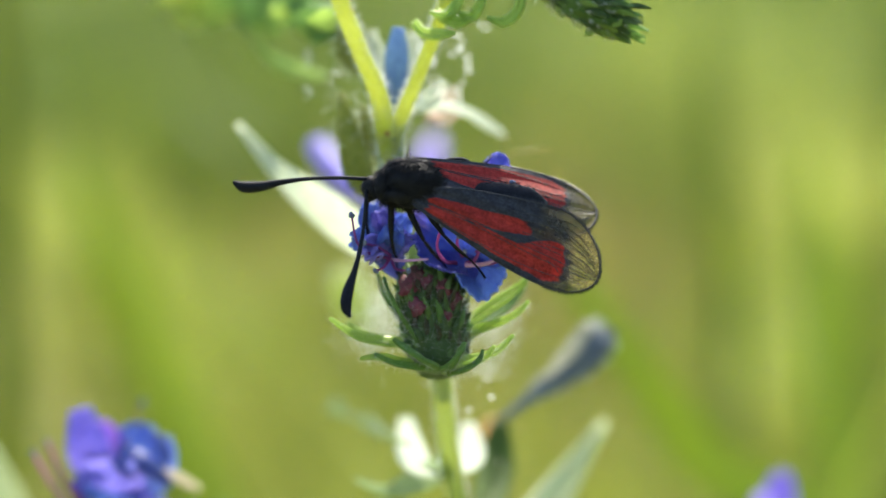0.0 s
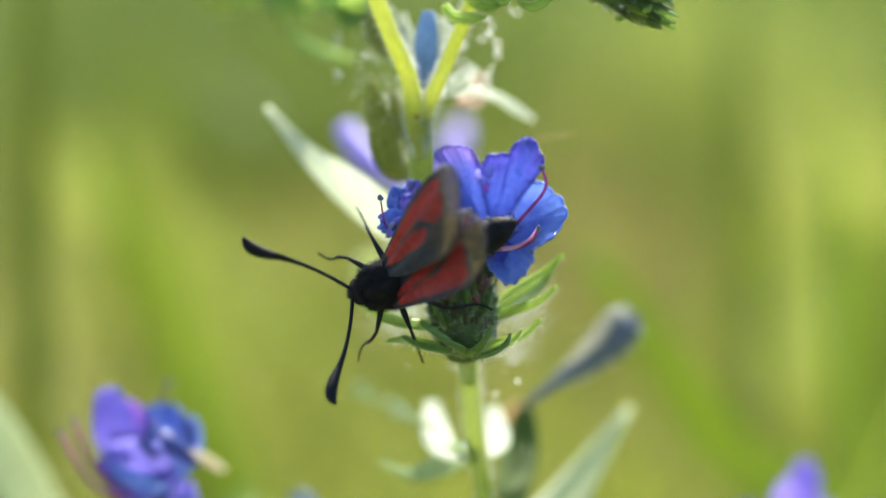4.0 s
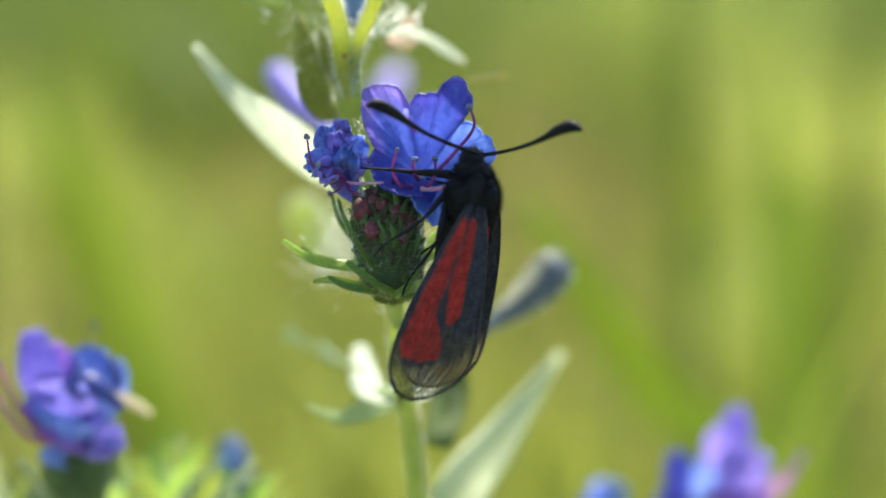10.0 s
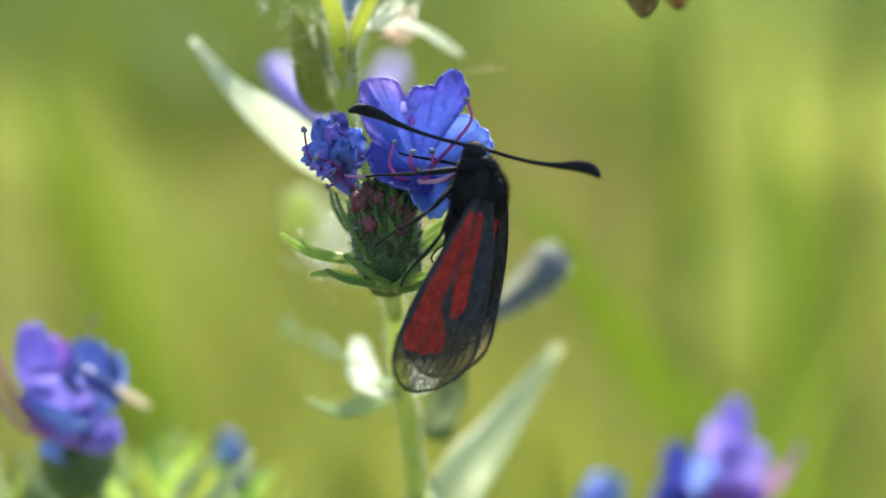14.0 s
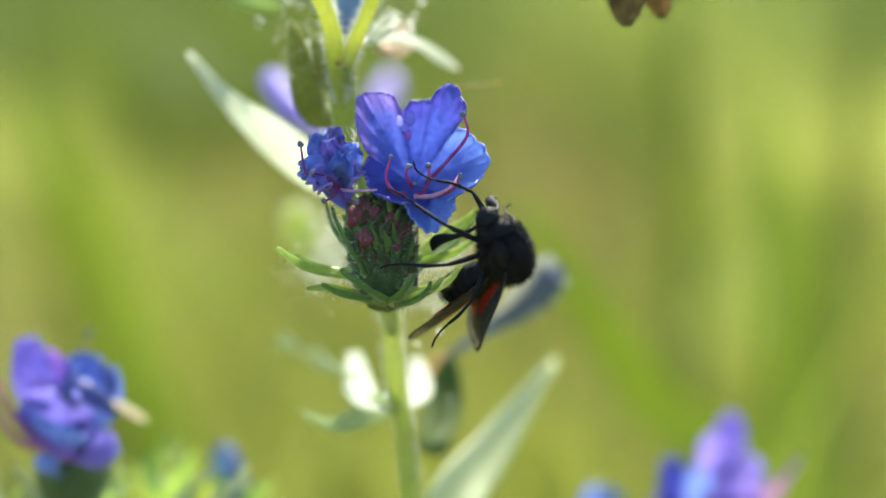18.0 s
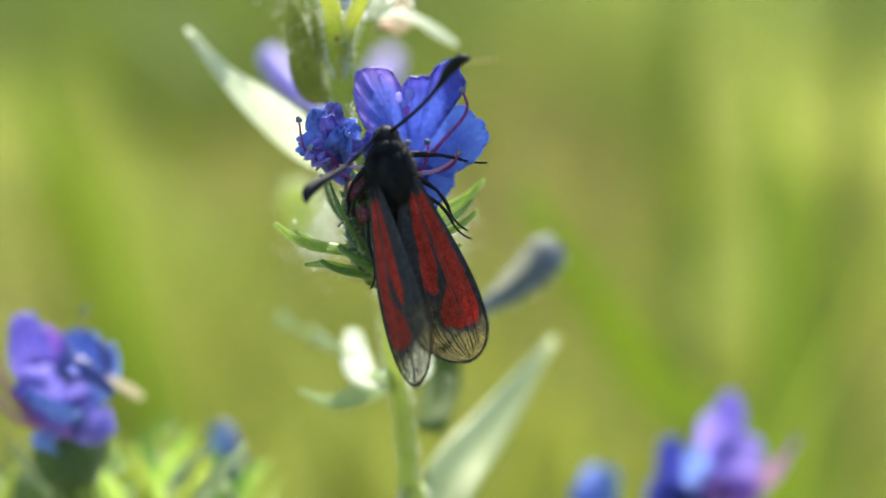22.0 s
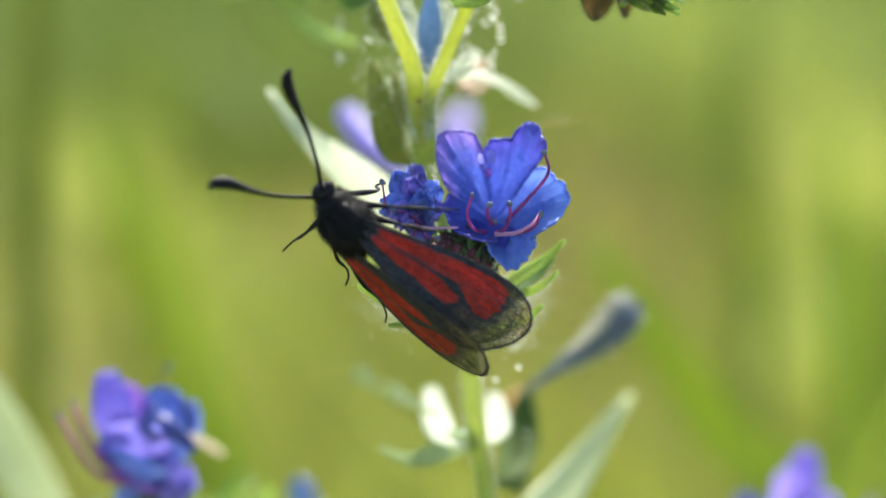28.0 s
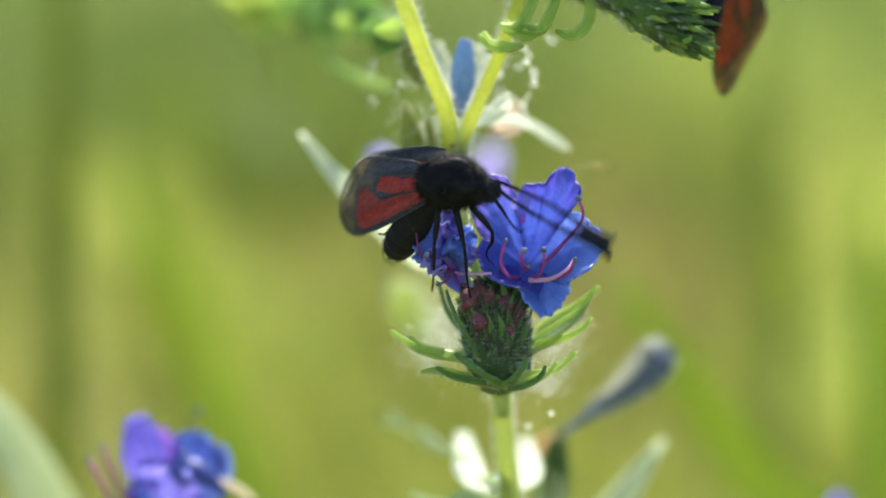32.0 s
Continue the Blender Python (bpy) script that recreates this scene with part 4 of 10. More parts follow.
        leaf([p, p + way * 0.0016, p + way * 0.0034 + UP * 0.0003], [0.5, 1.0, 0.15], BUD_YELLOW if s > 0.82 and k % 2 else SEPAL_LIT if s > 0.7 or k % 9 == 0 else SEPAL, plant, name="sepal")
    leaf([at(505, 0, 24), at(455, -12, 28), at(405, -36, 32), at(372, -85, 34)], [0.3, 0.6, 0.5, 0.1], SEPAL_LIT, plant, "curved narrow green leaf")

    # the curled head at the upper right
    head = [at(715, -170, 6), at(790, -205, 5), at(890, -192, 3), at(968, -146, 2), at(1018, -108, 2)]
    stem("branch", head, [0.7, 0.8, 1.6, 2.3, 1.2], plant, SEPAL, 1300, "curled green hairy flower head")
    tufts = []
    for k in range(280):
        s = 0.30 + 0.70 * (k + 0.5) / 280
        x = s * 4
        p = head[min(3, int(x))].lerp(head[min(4, int(x) + 1)], x - min(3, int(x)))
        ang = k * 2.39996
        out = (-UP * math.cos(ang) - AWAY * math.sin(ang) + RIGHT * 0.5 * math.sin(ang * 1.7)).normalized()
        r = (1.2 + 1.2 * math.sin((s - 0.3) * 4)) / 1000
        q = p + out * r * 0.9
        leaf([q, q + out * 0.0005 + RIGHT * 0.0008, q + out * 0.0008 + RIGHT * 0.0018 - UP * 0.0003], [0.13, 0.20, 0.03], (SEPAL, CONE, SEPAL, CONE, SEPAL_LIT)[k % 5], plant, name="sepal", face=out, nv=4)
        tufts += [(q + out * 0.0003, out + RIGHT * random.uniform(0.2, 1.4) + UP * random.uniform(-0.5, 0.5) - AWAY * random.uniform(-0.3, 0.6)) for _ in range(14)]
    bristles(plant, tufts, 0.8, 0.015, "fine white bristles of the curled head")
    for k in range(16):
        p = head[4] + RIGHT * random.uniform(-0.0025, 0.0012) + UP * random.uniform(-0.0014, 0.002) - AWAY * random.uniform(-0.001, 0.002)
        way = (RIGHT * random.uniform(0.4, 1) + UP * random.uniform(-0.5, 0.7)) * 0.0013
        leaf([p, p + way * 0.6, p + way + UP * 0.0003], [0.16, 0.2, 0.04], SEPAL_LIT, plant, "light green tip of a sepal", name="sepal", nv=4)
    for path in ([(850, -185), (848, -125), (820, -98), (790, -107)], [(800, -190), (772, -120), (755, -108), (735, -118)], [(760, -185), (735, -130), (715, -112), (690, -118)], [(915, -170), (918, -130), (925, -105)], [(660, -100), (675, -82), (705, -78), (732, -80)], [(700, -120), (715, -105), (740, -98), (760, -104)]):
        p = [at(u, v, 3 - i * 0.6) for i, (u, v) in enumerate(path)]
        leaf(p, [0.3] + [0.38] * (len(p) - 2) + [0.06], SEPAL_LIT, plant, name="sepal", fold=0.5, thick=0.35)
    bristles(plant, [(at(random.gauss(u, 22), random.gauss(v, 28), random.uniform(6, 13)), RIGHT * random.uniform(-1, 1) + UP * random.uniform(-0.6, 0.6) - AWAY * random.random()) for u, v in ((722, -80), (530, 20), (540, 60), (535, -130), (690, 25)) for _ in range(10)], 1.0, 0.03, "glistening white bristles")
    # white beads, round and drawn out, imitate blurred glints of sun
    knobs = bmesh.new()
    for u, v, n in ((722, -70, 7), (735, -110, 6), (535, 18, 3), (545, 58, 3), (548, 100, 2), (562, 165, 1), (530, -135, 4), (705, 20, 3), (690, 30, 2), (600, 540, 1), (765, 560, 2), (660, 545, 1), (525, 440, 2), (705, 590, 3), (690, 700, 3), (800, 700, 2), (520, -10, 3), (524, 40, 3), (536, 110, 2), (770, -100, 4), (752, -40, 4), (745, 40, 2),
                    (745, 600, 2), (800, 540, 2), (640, 600, 1), (670, 640, 2), (760, 640, 2), (575, 400, 4), (560, 470, 3), (850, 420, 2), (690, -30, 4)):
        for _ in range(n):
            ball(knobs, at(random.gauss(u, 9), random.gauss(v, 14), random.uniform(7, 26)), random.choice((0.04, 0.06, 0.09, 0.14)) / 1000 * random.uniform(0.8, 1.2), (random.uniform(1.0, 2.2), 1, random.uniform(0.6, 1.1)), 8)
    for u, v in ((470, -46), (474, 14), (540, 112), (544, 146), (738, 8), (735, 44), (745, -70), (760, -30), (520, -90)):
        for k in range(3):
            ball(knobs, at(u + random.gauss(0, 6), v + 10 * k + random.gauss(0, 2), random.uniform(10, 17)), random.uniform(0.09, 0.15) / 1000, (random.uniform(1.6, 2.8), 1, 0.7), 8)
    part("bead_glint", knobs, BEAD, plant, "tiny white beads standing in for sun glints on the hairs", kind="stuff")
    # pale slivers added as the white glow round the fork's bud; withered petals
    for k, (path, w, mat, label) in enumerate((
            ([(665, 62, 9), (690, 36, 10), (716, 12, 11)], [0.4, 0.8, 0.3], PALE_LEAF, "small pale sliver added for the white glow round the bud"),
            ([(676, 80, 12), (706, 60, 22), (728, 32, 26)], [0.15, 0.4, 0.25], WITHERED, "withered pinkish petal"),
            ([(690, 84, 13), (718, 78, 24), (738, 62, 28)], [0.15, 0.32, 0.2], WITHERED, "withered pinkish petal"),
            ([(640, 30, 12), (650, -20, 14), (655, -75, 15)], [0.3, 0.7, 0.4], PALE_LEAF, "small pale sliver added for the white glow round the bud"),
            ([(606, 20, 12), (596, -30, 14), (585, -80, 15)], [0.3, 0.6, 0.3], PALE_LEAF, "small pale sliver added for the white glow round the bud"))):
        leaf([at(*q) for q in path], w, mat, plant, label, ripple=0.6, seed=110 + k, face=(UP * 0.5 - AWAY * 0.8))
    bm = bmesh.new()
    tube(bm, [at(800, 150, 16), at(840, 138, 15), at(885, 135, 15), at(893, 128, 15)], [x / 1000 for x in (0.08, 0.12, 0.14, 0.3)], 6, n=10)
    part("dry_stamen", bm, GRASS_DRY, plant, "brown withered stamen")
    return plant


main_plant()


def left_plant():
    def near(u, v, d):
        return at(u, v, d + 13)

    foot = near(150, 1500, 16)
    base = Vector((foot.x, foot.y, ground_height(foot.x, foot.y) - 0.002))
    plant = thing("bugloss_plant", base, "second bugloss with a violet-blue flower above yellow-green buds", "plant")
    stem("stem", [base, near(150, 1400, 14), near(160, 1000, 12), near(150, 860, 11)], [2.0, 1.3, 1.2, 1.5], plant, STEM, 300)
    bm = bmesh.new()
    tube(bm, [near(150, 900, 11), near(140, 850, 10), near(135, 800, 10), near(130, 760, 10)], [x / 1000 for x in (1.0, 3.0, 3.2, 1.6)], 14, n=14)
    cone = part("bud_cone", bm, CONE, plant, "dark green cone of buds")
    bm = bmesh.new()
    tube(bm, [near(150, 810, 10), near(135, 770, 9), near(120, 720, 8)], [x / 1000 for x in (1.0, 1.8, 2.4)], 14, n=10)
    bloom = part("flower", bm, PETAL, plant, "violet and blue open flower, softly out of focus")
    heart = near(135, 760, 10)
    for k, (path, w, mat, label) in enumerate((
            ([(84, 690, 10), (62, 628, 9), (56, 586, 8)], [1.2, 1.9, 1.7, 0.9], PETAL_CRIMP, "violet upper petal"),
            ([(112, 680, 11), (100, 632, 11), (92, 604, 11)], [1.0, 1.5, 1.3, 0.5], PETAL_ROSE, "rosy violet petal"),
            ([(150, 690, 12), (160, 640, 12), (168, 612, 12)], [1.3, 2.2, 2.0, 0.9], PETAL_SOFT, ""),
            ([(185, 705, 10), (198, 662, 10), (200, 634, 10)], [1.0, 1.6, 1.4, 0.6], PETAL_SOFT, ""),
            ([(135, 745, 7.5), (88, 722, 6.5), (46, 700, 6.5)], [1.4, 2.3, 2.6, 1.3], PETAL_BLEND, "broad violet-blue lower lobe"),
            ([(150, 770, 6.5), (110, 752, 5.6), (60, 722, 5.6)], [0.6, 0.9, 0.9, 0.4], PETAL_SKY, ""),
            ([(140, 790, 6.2), (95, 772, 5.6), (44, 722, 5.8)], [0.3, 0.55, 0.5, 0.3], PETAL_ROSE, "rosy folded edge of the lobe"),
            ([(120, 795, 8), (98, 800, 7.5), (72, 806, 7.5)], [1.3, 1.5, 1.2, 0.5], PETAL_SKY, ""),
            ([(165, 775, 7), (190, 775, 6.5), (215, 768, 6.5)], [1.3, 1.8, 1.7, 0.9], PETAL_BLEND, "violet-blue side lobe"),
            ([(160, 790, 6.5), (172, 792, 6.2), (196, 796, 6.2)], [0.8, 0.9, 0.8, 0.4], PETAL_LILAC, ""))):
        wavy_petal([heart] + [near(*q) for q in path], w, mat, bloom, label, 31 + k, 1.1, 0.2)
    for path in ([(120, 780), (60, 755), (20, 700), (-5, 640)], [(125, 785), (50, 770), (5, 720), (-30, 660)]):
        stamen([near(u, v, 6) for u, v in path], bloom, 0.28, STAMEN_ROSE, 0.35)
    bm = bmesh.new()
    tube(bm, [near(130, 655, 7), near(165, 680, 6.5), near(215, 720, 7)], [x / 1000 for x in (0.3, 0.85, 0.35)], 8, n=10)
    part("wilted_flower", bm, PETAL_INK, plant, "dark blue folded flower")
    bm = bmesh.new()
    tube(bm, [near(205, 694, 8), near(235, 712, 9), near(262, 728, 12)], [x / 1000 for x in (0.2, 0.45, 0.3)], 8, n=10)
    part("wilted_flower", bm, CREAM, plant, "cream-coloured withered flower")
    for path, r in (([(188, 628), (203, 660), (206, 690)], 0.4), ([(140, 640), (128, 668), (140, 690)], 0.45), ([(108, 676), (130, 690), (150, 706)], 0.35)):
        bm = bmesh.new()
        tube(bm, [near(u, v, 5.0 + 0.4 * i) for i, (u, v) in enumerate(path)], [r * 0.0005, r * 0.001, r * 0.0004], 8, n=10)
        part("petal_fold", bm, PETAL_INK, bloom, "dark blue fold of a petal")
    # a highlight on the petals, painted as a small pale lump
    bm = bmesh.new()
    ball(bm, near(143, 682, 4.8), 0.0004, (1, 0.6, 0.8), 10)
    part("petal_mark", bm, PETAL_GLINT, bloom, "painted pale highlight on the petal")
    stamen([near(160, 610, 10), near(160, 590, 10), near(163, 576, 10)], bloom, 0.2, GRASS_DRY, 0.4)
    rng = random.Random(12)
    for k in range(120):
        u = rng.uniform(10, 480)
        top = 752 + abs(u - 285) * 0.46 + rng.uniform(0, 140)
        if u < 200:
            top = rng.uniform(800, 900)
        d, lean = rng.uniform(8, 48), rng.uniform(-110, 120)
        w = rng.uniform(0.35, 1.0)
        leaf([near(u - lean, top + 230, d), near(u - lean * 0.3, top + 90, d - 1), near(u + lean * 0.4, top, d - 2)], [w * 0.7, w, 0.12], (CONE if u < 200 and k % 2 else (SEPAL_LIT, SEPAL, BUD_YELLOW, STEM_PALE, GREY_LEAF)[k % 5]), plant, "", name="sepal", fold=0.5, thick=0.3)
    bristles(cone, [(near(rng.uniform(40, 230), rng.uniform(790, 890), rng.uniform(4, 12)), RIGHT * rng.uniform(-1, 1) + UP * rng.uniform(0, 1) - AWAY * rng.random()) for _ in range(220)], 1.3, 0.014)
    for path, w in (([(385, 830, 24), (400, 800, 24), (398, 772, 24)], [0.4, 0.8, 0.3]), ([(440, 880, 26), (432, 850, 25), (420, 810, 25)], [0.4, 0.7, 0.3])):
        wavy_petal([near(*q) for q in path], w, BUD_BLUE, plant, "crumpled blue petal of a closed flower", 90, 0.8, 0.4)
    bm = bmesh.new()
    tube(bm, [near(440, 900, 26), near(425, 850, 26), near(405, 795, 26), near(395, 775, 26)], [x / 1000 for x in (0.5, 1.2, 1.3, 0.7)], 10, n=12)
    part("wilted_flower", bm, PETAL_INK, plant, "small closed blue flower")
    return plant


left_plant()


def right_plant():
    def far(u, v, d):
        return at(u + 8, v + 18, d + 16)

    foot = far(1270, 1500, 30)
    base = Vector((foot.x, foot.y, ground_height(foot.x, foot.y) - 0.002))
    plant = thing("bugloss_plant", base, "third bugloss with a lilac-blue flower, far out of focus", "plant")
    stem("stem", [base, far(1265, 1300, 30), far(1255, 1000, 29), far(1250, 900, 28)], [2.0, 1.2, 1.0, 1.2], plant, STEM, 120)
    bm = bmesh.new()
    tube(bm, [far(1250, 930, 28), far(1250, 880, 28), far(1255, 830, 27)], [x / 1000 for x in (1.0, 1.8, 2.2)], 14, n=10)
    bloom = part("flower", bm, PETAL, plant, "lilac-blue open flower")
    heart = far(1255, 870, 28)
    for k, (path, w, mat, label) in enumerate((
            ([(1272, 800, 29), (1288, 750, 29), (1292, 700, 28)], [1.2, 2.0, 1.7, 0.8], PETAL_VIOLET, "violet pointed upper petal"),
            ([(1262, 790, 27), (1258, 760, 26), (1256, 738, 26)], [1.2, 1.8, 1.3, 0.5], PETAL_LILAC, "pale lilac petal"),
            ([(1205, 850, 26), (1190, 810, 26), (1184, 780, 26)], [1.4, 2.0, 1.5, 0.7], PETAL, "deep blue side petal"),
            ([(1185, 900, 25), (1170, 880, 25), (1160, 850, 25)], [1.4, 2.0, 1.5, 0.6], PETAL, ""),
            ([(1310, 830, 26), (1325, 800, 26), (1330, 778, 26)], [1.2, 1.9, 1.5, 0.7], PETAL_LILAC, ""),
            ([(1275, 845, 24), (1280, 820, 23), (1282, 800, 23)], [1.0, 1.3, 0.9, 0.4], PETAL_VIOLET, ""),
            ([(1240, 850, 24), (1232, 822, 23), (1230, 800, 23)], [1.0, 1.5, 1.2, 0.5], PETAL_SKY, ""),
            ([(1262, 880, 23), (1262, 865, 22), (1268, 850, 22)], [0.8, 1.0, 0.7, 0.3], PETAL_ROSE, "rosy throat"),
            ([(1290, 880, 25), (1322, 875, 25), (1345, 862, 25)], [1.2, 1.7, 1.4, 0.6], PETAL_ROSE, ""))):
        wavy_petal([heart] + [far(*q) for q in path], w, mat, bloom, label, 41 + k, 1.0, 0.15)
    for path in ([(1290, 900), (1345, 850), (1385, 820), (1412, 785)], [(1290, 905), (1350, 870), (1380, 840), (1400, 800)]):
        stamen([far(u, v, 26) for u, v in path], bloom, 0.42, STYLE, 0.4)
    bm = bmesh.new()
    tube(bm, [far(1085, 960, 30), far(1072, 900, 30), far(1062, 850, 30)], [x / 1000 for x in (0.6, 1.5, 1.1)], 10, n=12)
    closed = part("flower", bm, BUD_BLUE, plant, "small closed blue flower")
    for k, path in enumerate(([(1070, 880, 29), (1052, 850, 29), (1046, 832, 29)], [(1075, 880, 29), (1078, 850, 29), (1082, 835, 29)], [(1078, 900, 28), (1030, 880, 28), (1014, 874, 28)])):
        wavy_petal([far(*q) for q in path], [0.8, 1.3, 0.6], (PETAL_SKY, BUD_BLUE, PETAL_PALE)[k], closed, "", 95 + k, 0.8, 0.3)
    stem("branch", [far(1255, 1050, 29), far(1150, 1020, 30), far(1085, 950, 30)], [0.7, 0.6, 0.6], plant, STEM)
    return plant


right_plant()


# ---- the moths ----
def wing_mesh(outline_low, outline_high, length, field, thick, side, red=True):
    """A thin closed wing over (s, w); low and high give the leading and the trailing edge in mm along s."""
    bm = bmesh.new()
    red_layer, bare_layer = bm.verts.layers.float.new("red_field"), bm.verts.layers.float.new("bare_field")
    nu, nv = 72, 30
    lo, hi = spline(outline_low, 200), spline(outline_high, 200)

    def edge(rows, x):
        xs = [r[0] for r in rows]
        return float(np.interp(x, xs, [r[1] for r in rows]))

    grid = {}
    for layer in (0, 1):
        for i in range(nu + 1):
            s = i / nu
            x = length * (1 - (1 - s) ** 1.25)
            a, b = edge(lo, x), edge(hi, x)
            for j in range(nv + 1):
                w = 2 * j / nv - 1
                y = a + (b - a) * j / nv
                z = 0.35 * math.sin(x / length * math.pi) - 0.05 * y * y * 0.5 + 0.05 * math.sin(w * 9 + x * 0.4)
                v = bm.verts.new((x / 1000, side * y / 1000, (z + (0.5 - layer) * thick) / 1000))
                v[red_layer], v[bare_layer] = field(x / length, w)
                grid[layer, i, j] = v
    for i in range(nu):
        for j in range(nv):
            q = [(i, j), (i + 1, j), (i + 1, j + 1), (i, j + 1)]
            bm.faces.new([grid[0, a, b] for a, b in q])
            bm.faces.new([grid[1, a, b] for a, b in reversed(q)])
        for j in (0, nv):
            bm.faces.new((grid[0, i, j], grid[1, i, j], grid[1, i + 1, j], grid[0, i + 1, j]))
    for j in range(nv):
        for i in (0, nu):
            bm.faces.new((grid[0, i, j], grid[0, i, j + 1], grid[1, i, j + 1], grid[1, i, j]))
    bmesh.ops.recalc_face_normals(bm, faces=bm.faces)
    return bm, lo, hi


def step(x, a, b):
    x = min(1, max(0, (x - a) / (b - a)))
    return x * x * (3 - 2 * x)


def fore_field(s, w):
    """Red streaks and the thinly scaled margin of the forewing; s runs to the tip, w from the leading to the trailing edge."""
    wob = 0.05 * noise.noise(Vector((s * 9, w * 4, 1.3))) + 0.02 * noise.noise(Vector((s * 40, w * 16, 4.3)))
    x, w = (s + 0.5 * wob) * 15.2, w + wob
    e = 0.10
    high = -0.250 + 0.46 * step(x, 8.0, 11.4) - 0.4 * step(x, 11.6, 12.8)
    outer = step(w, -0.84 - e, -0.84 + e) * (1 - step(w, high - 0.05, high + 0.05)) * step(x, 0.8, 1.9) * (1 - step(x, 11.8, 13.0))
    low = -0.185 + 0.24 * step(x, 5.5, 9.4)
    top = 0.26 + 0.16 * step(x, 2, 8) - 0.25 * step(x, 8.0, 9.5)
    inner = step(w, low - 0.05, low + 0.05) * (1 - step(w, top - e, top + e)) * step(x, 0.6, 1.7) * (1 - step(x, 8.6, 9.8))
    red = max(outer, inner)
    edge = 12.9 - 2.9 * step(w, -0.25, 1.2)
    bare = max(step(x, edge - 1.2, edge + 1.4), 0.5 * step(x, 10.6, 12.6) * (1 - step(w, -0.85, -0.55)), 0.42 * step(x, 8.2, 10.2) * step(w, -0.05, 0.25))
    rim = max(step(abs(w), 0.94, 0.98), step(x, 15.0, 15.15))
    return red * (1 - 0.75 * bare), bare * (1 - 0.85 * red) * (1 - 0.6 * rim)


def hind_field(s, w):
    rim = max(step(abs(w), 0.84, 0.94), step(s, 0.90, 0.96))
    return 1 - rim, 0.15


WIDE = 1.0
FORE_LOW = [(0, -0.5), (4, -1.25), (9, -2.05), (12.2, -2.05), (13.8, -1.6), (14.8, -0.85), (15.2, 0.0)]
FORE_HIGH = [(0, 0.9), (3, 2.1), (7, 3.05), (10.0, 3.65), (11.8, 3.6), (13.2, 2.95), (14.4, 1.85), (15.0, 0.8), (15.2, 0.05)]
FORE_LOW, FORE_HIGH = [(x, y * WIDE) for x, y in FORE_LOW], [(x, y * WIDE) for x, y in FORE_HIGH]
HIND_LOW = [(0, -0.3), (3, -1.2), (6, -1.7), (8.5, -1.6), (10, -0.9), (10.6, 0.3)]
HIND_HIGH = [(0, 0.3), (2.5, 1.0), (5.5, 1.9), (8, 2.0), (9.8, 1.4), (10.6, 0.35)]
SHARED = {}


def copied(key, name, make, material, parent, label=""):
    """A part whose mesh is shared by all the moths."""
    if key not in SHARED:
        bm = make()
        me = bpy.data.meshes.new(name)
        bm.to_mesh(me)
        bm.free()
        me.materials.append(material)
        me.polygons.foreach_set("use_smooth", [True] * len(me.polygons))
        SHARED[key] = me
    ob = new(name, SHARED[key])
    ob.parent = parent
    return tagged(ob, label)


VEINS = ((-0.82, -0.62, 0.5, 14.0), (-0.27, -0.45, 0.6, 14.6), (-0.24, -0.25, 8.0, 14.9), (-0.2, 0.0, 1.0, 15.0), (0.0, 0.22, 9.5, 14.9), (0.1, 0.4, 8.5, 14.6), (0.38, 0.58, 3.0, 14.2), (0.42, 0.75, 8.0, 13.4), (-0.35, -0.78, 11.0, 13.4),
         (-0.62, -0.70, 12.4, 14.2), (-0.10, -0.12, 12.4, 15.0), (0.12, 0.12, 12.0, 15.0), (0.30, 0.32, 10.4, 14.8), (0.48, 0.50, 9.8, 14.5), (0.62, 0.66, 8.6, 13.9), (0.60, 0.86, 7.0, 12.6), (-0.5, -0.54, 12.4, 14.5), (-0.36, -0.36, 12.4, 14.8), (0.40, 0.42, 11.2, 14.6), (0.02, 0.02, 12.2, 15.0))


def on_wing(x, w, side):
    lo, hi = EDGES
    a, b = (float(np.interp(x, [r[0] for r in rows], [r[1] for r in rows])) for rows in (lo, hi))
    y = a + (b - a) * (w + 1) / 2
    z = 0.35 * math.sin(x / 15.2 * math.pi) - 0.05 * y * y * 0.5 + 0.05 * math.sin(w * 9 + x * 0.4) + 0.03
    return Vector((x / 1000, side * y / 1000, z / 1000))


EDGES = (spline(FORE_LOW, 200), spline(FORE_HIGH, 200))


def vein_mesh(side, w0, w1, x0, x1):
    bm = bmesh.new()
    tube(bm, [on_wing(x0 + (x1 - x0) * k / 4, w0 + (w1 - w0) * (k / 4) ** 1.5, side) for k in range(5)], [0.000024, 0.00003, 0.000028, 0.000028, 0.00002], 5, n=14)
    return bm


def rim_mesh(side):
    bm = bmesh.new()
    rim = [on_wing(x, -1, side) for x in (0.2, 4, 8, 11, 13, 14.3, 15.0)] + [on_wing(x, 1, side) for x in (15.1, 14.6, 13.4, 11, 8, 4, 0.5)]
    tube(bm, rim, [0.000045] * len(rim), 5, n=60)
    return bm


def fringe_mesh(side):
    """The short hairs along the outer edge of the wing."""
    bm = bmesh.new()
    rng = random.Random(4)
    lo, hi = spline(FORE_LOW, 200), spline(FORE_HIGH, 200)
    edge = [r for r in lo if r[0] > 11.5] + [r for r in reversed(hi) if r[0] > 6]
    for a, b in zip(edge, edge[1:]):
        t = Vector((b[0] - a[0], b[1] - a[1], 0))
        if t.length < 1e-6:
            continue
        out = Vector((-t.y, t.x, 0)).normalized()
        if out.dot(Vector((a[0] - 8, a[1], 0))) < 0:
            out = -out
        for _ in range(2):
            p = Vector((a[0], a[1], 0)) + t * rng.random()
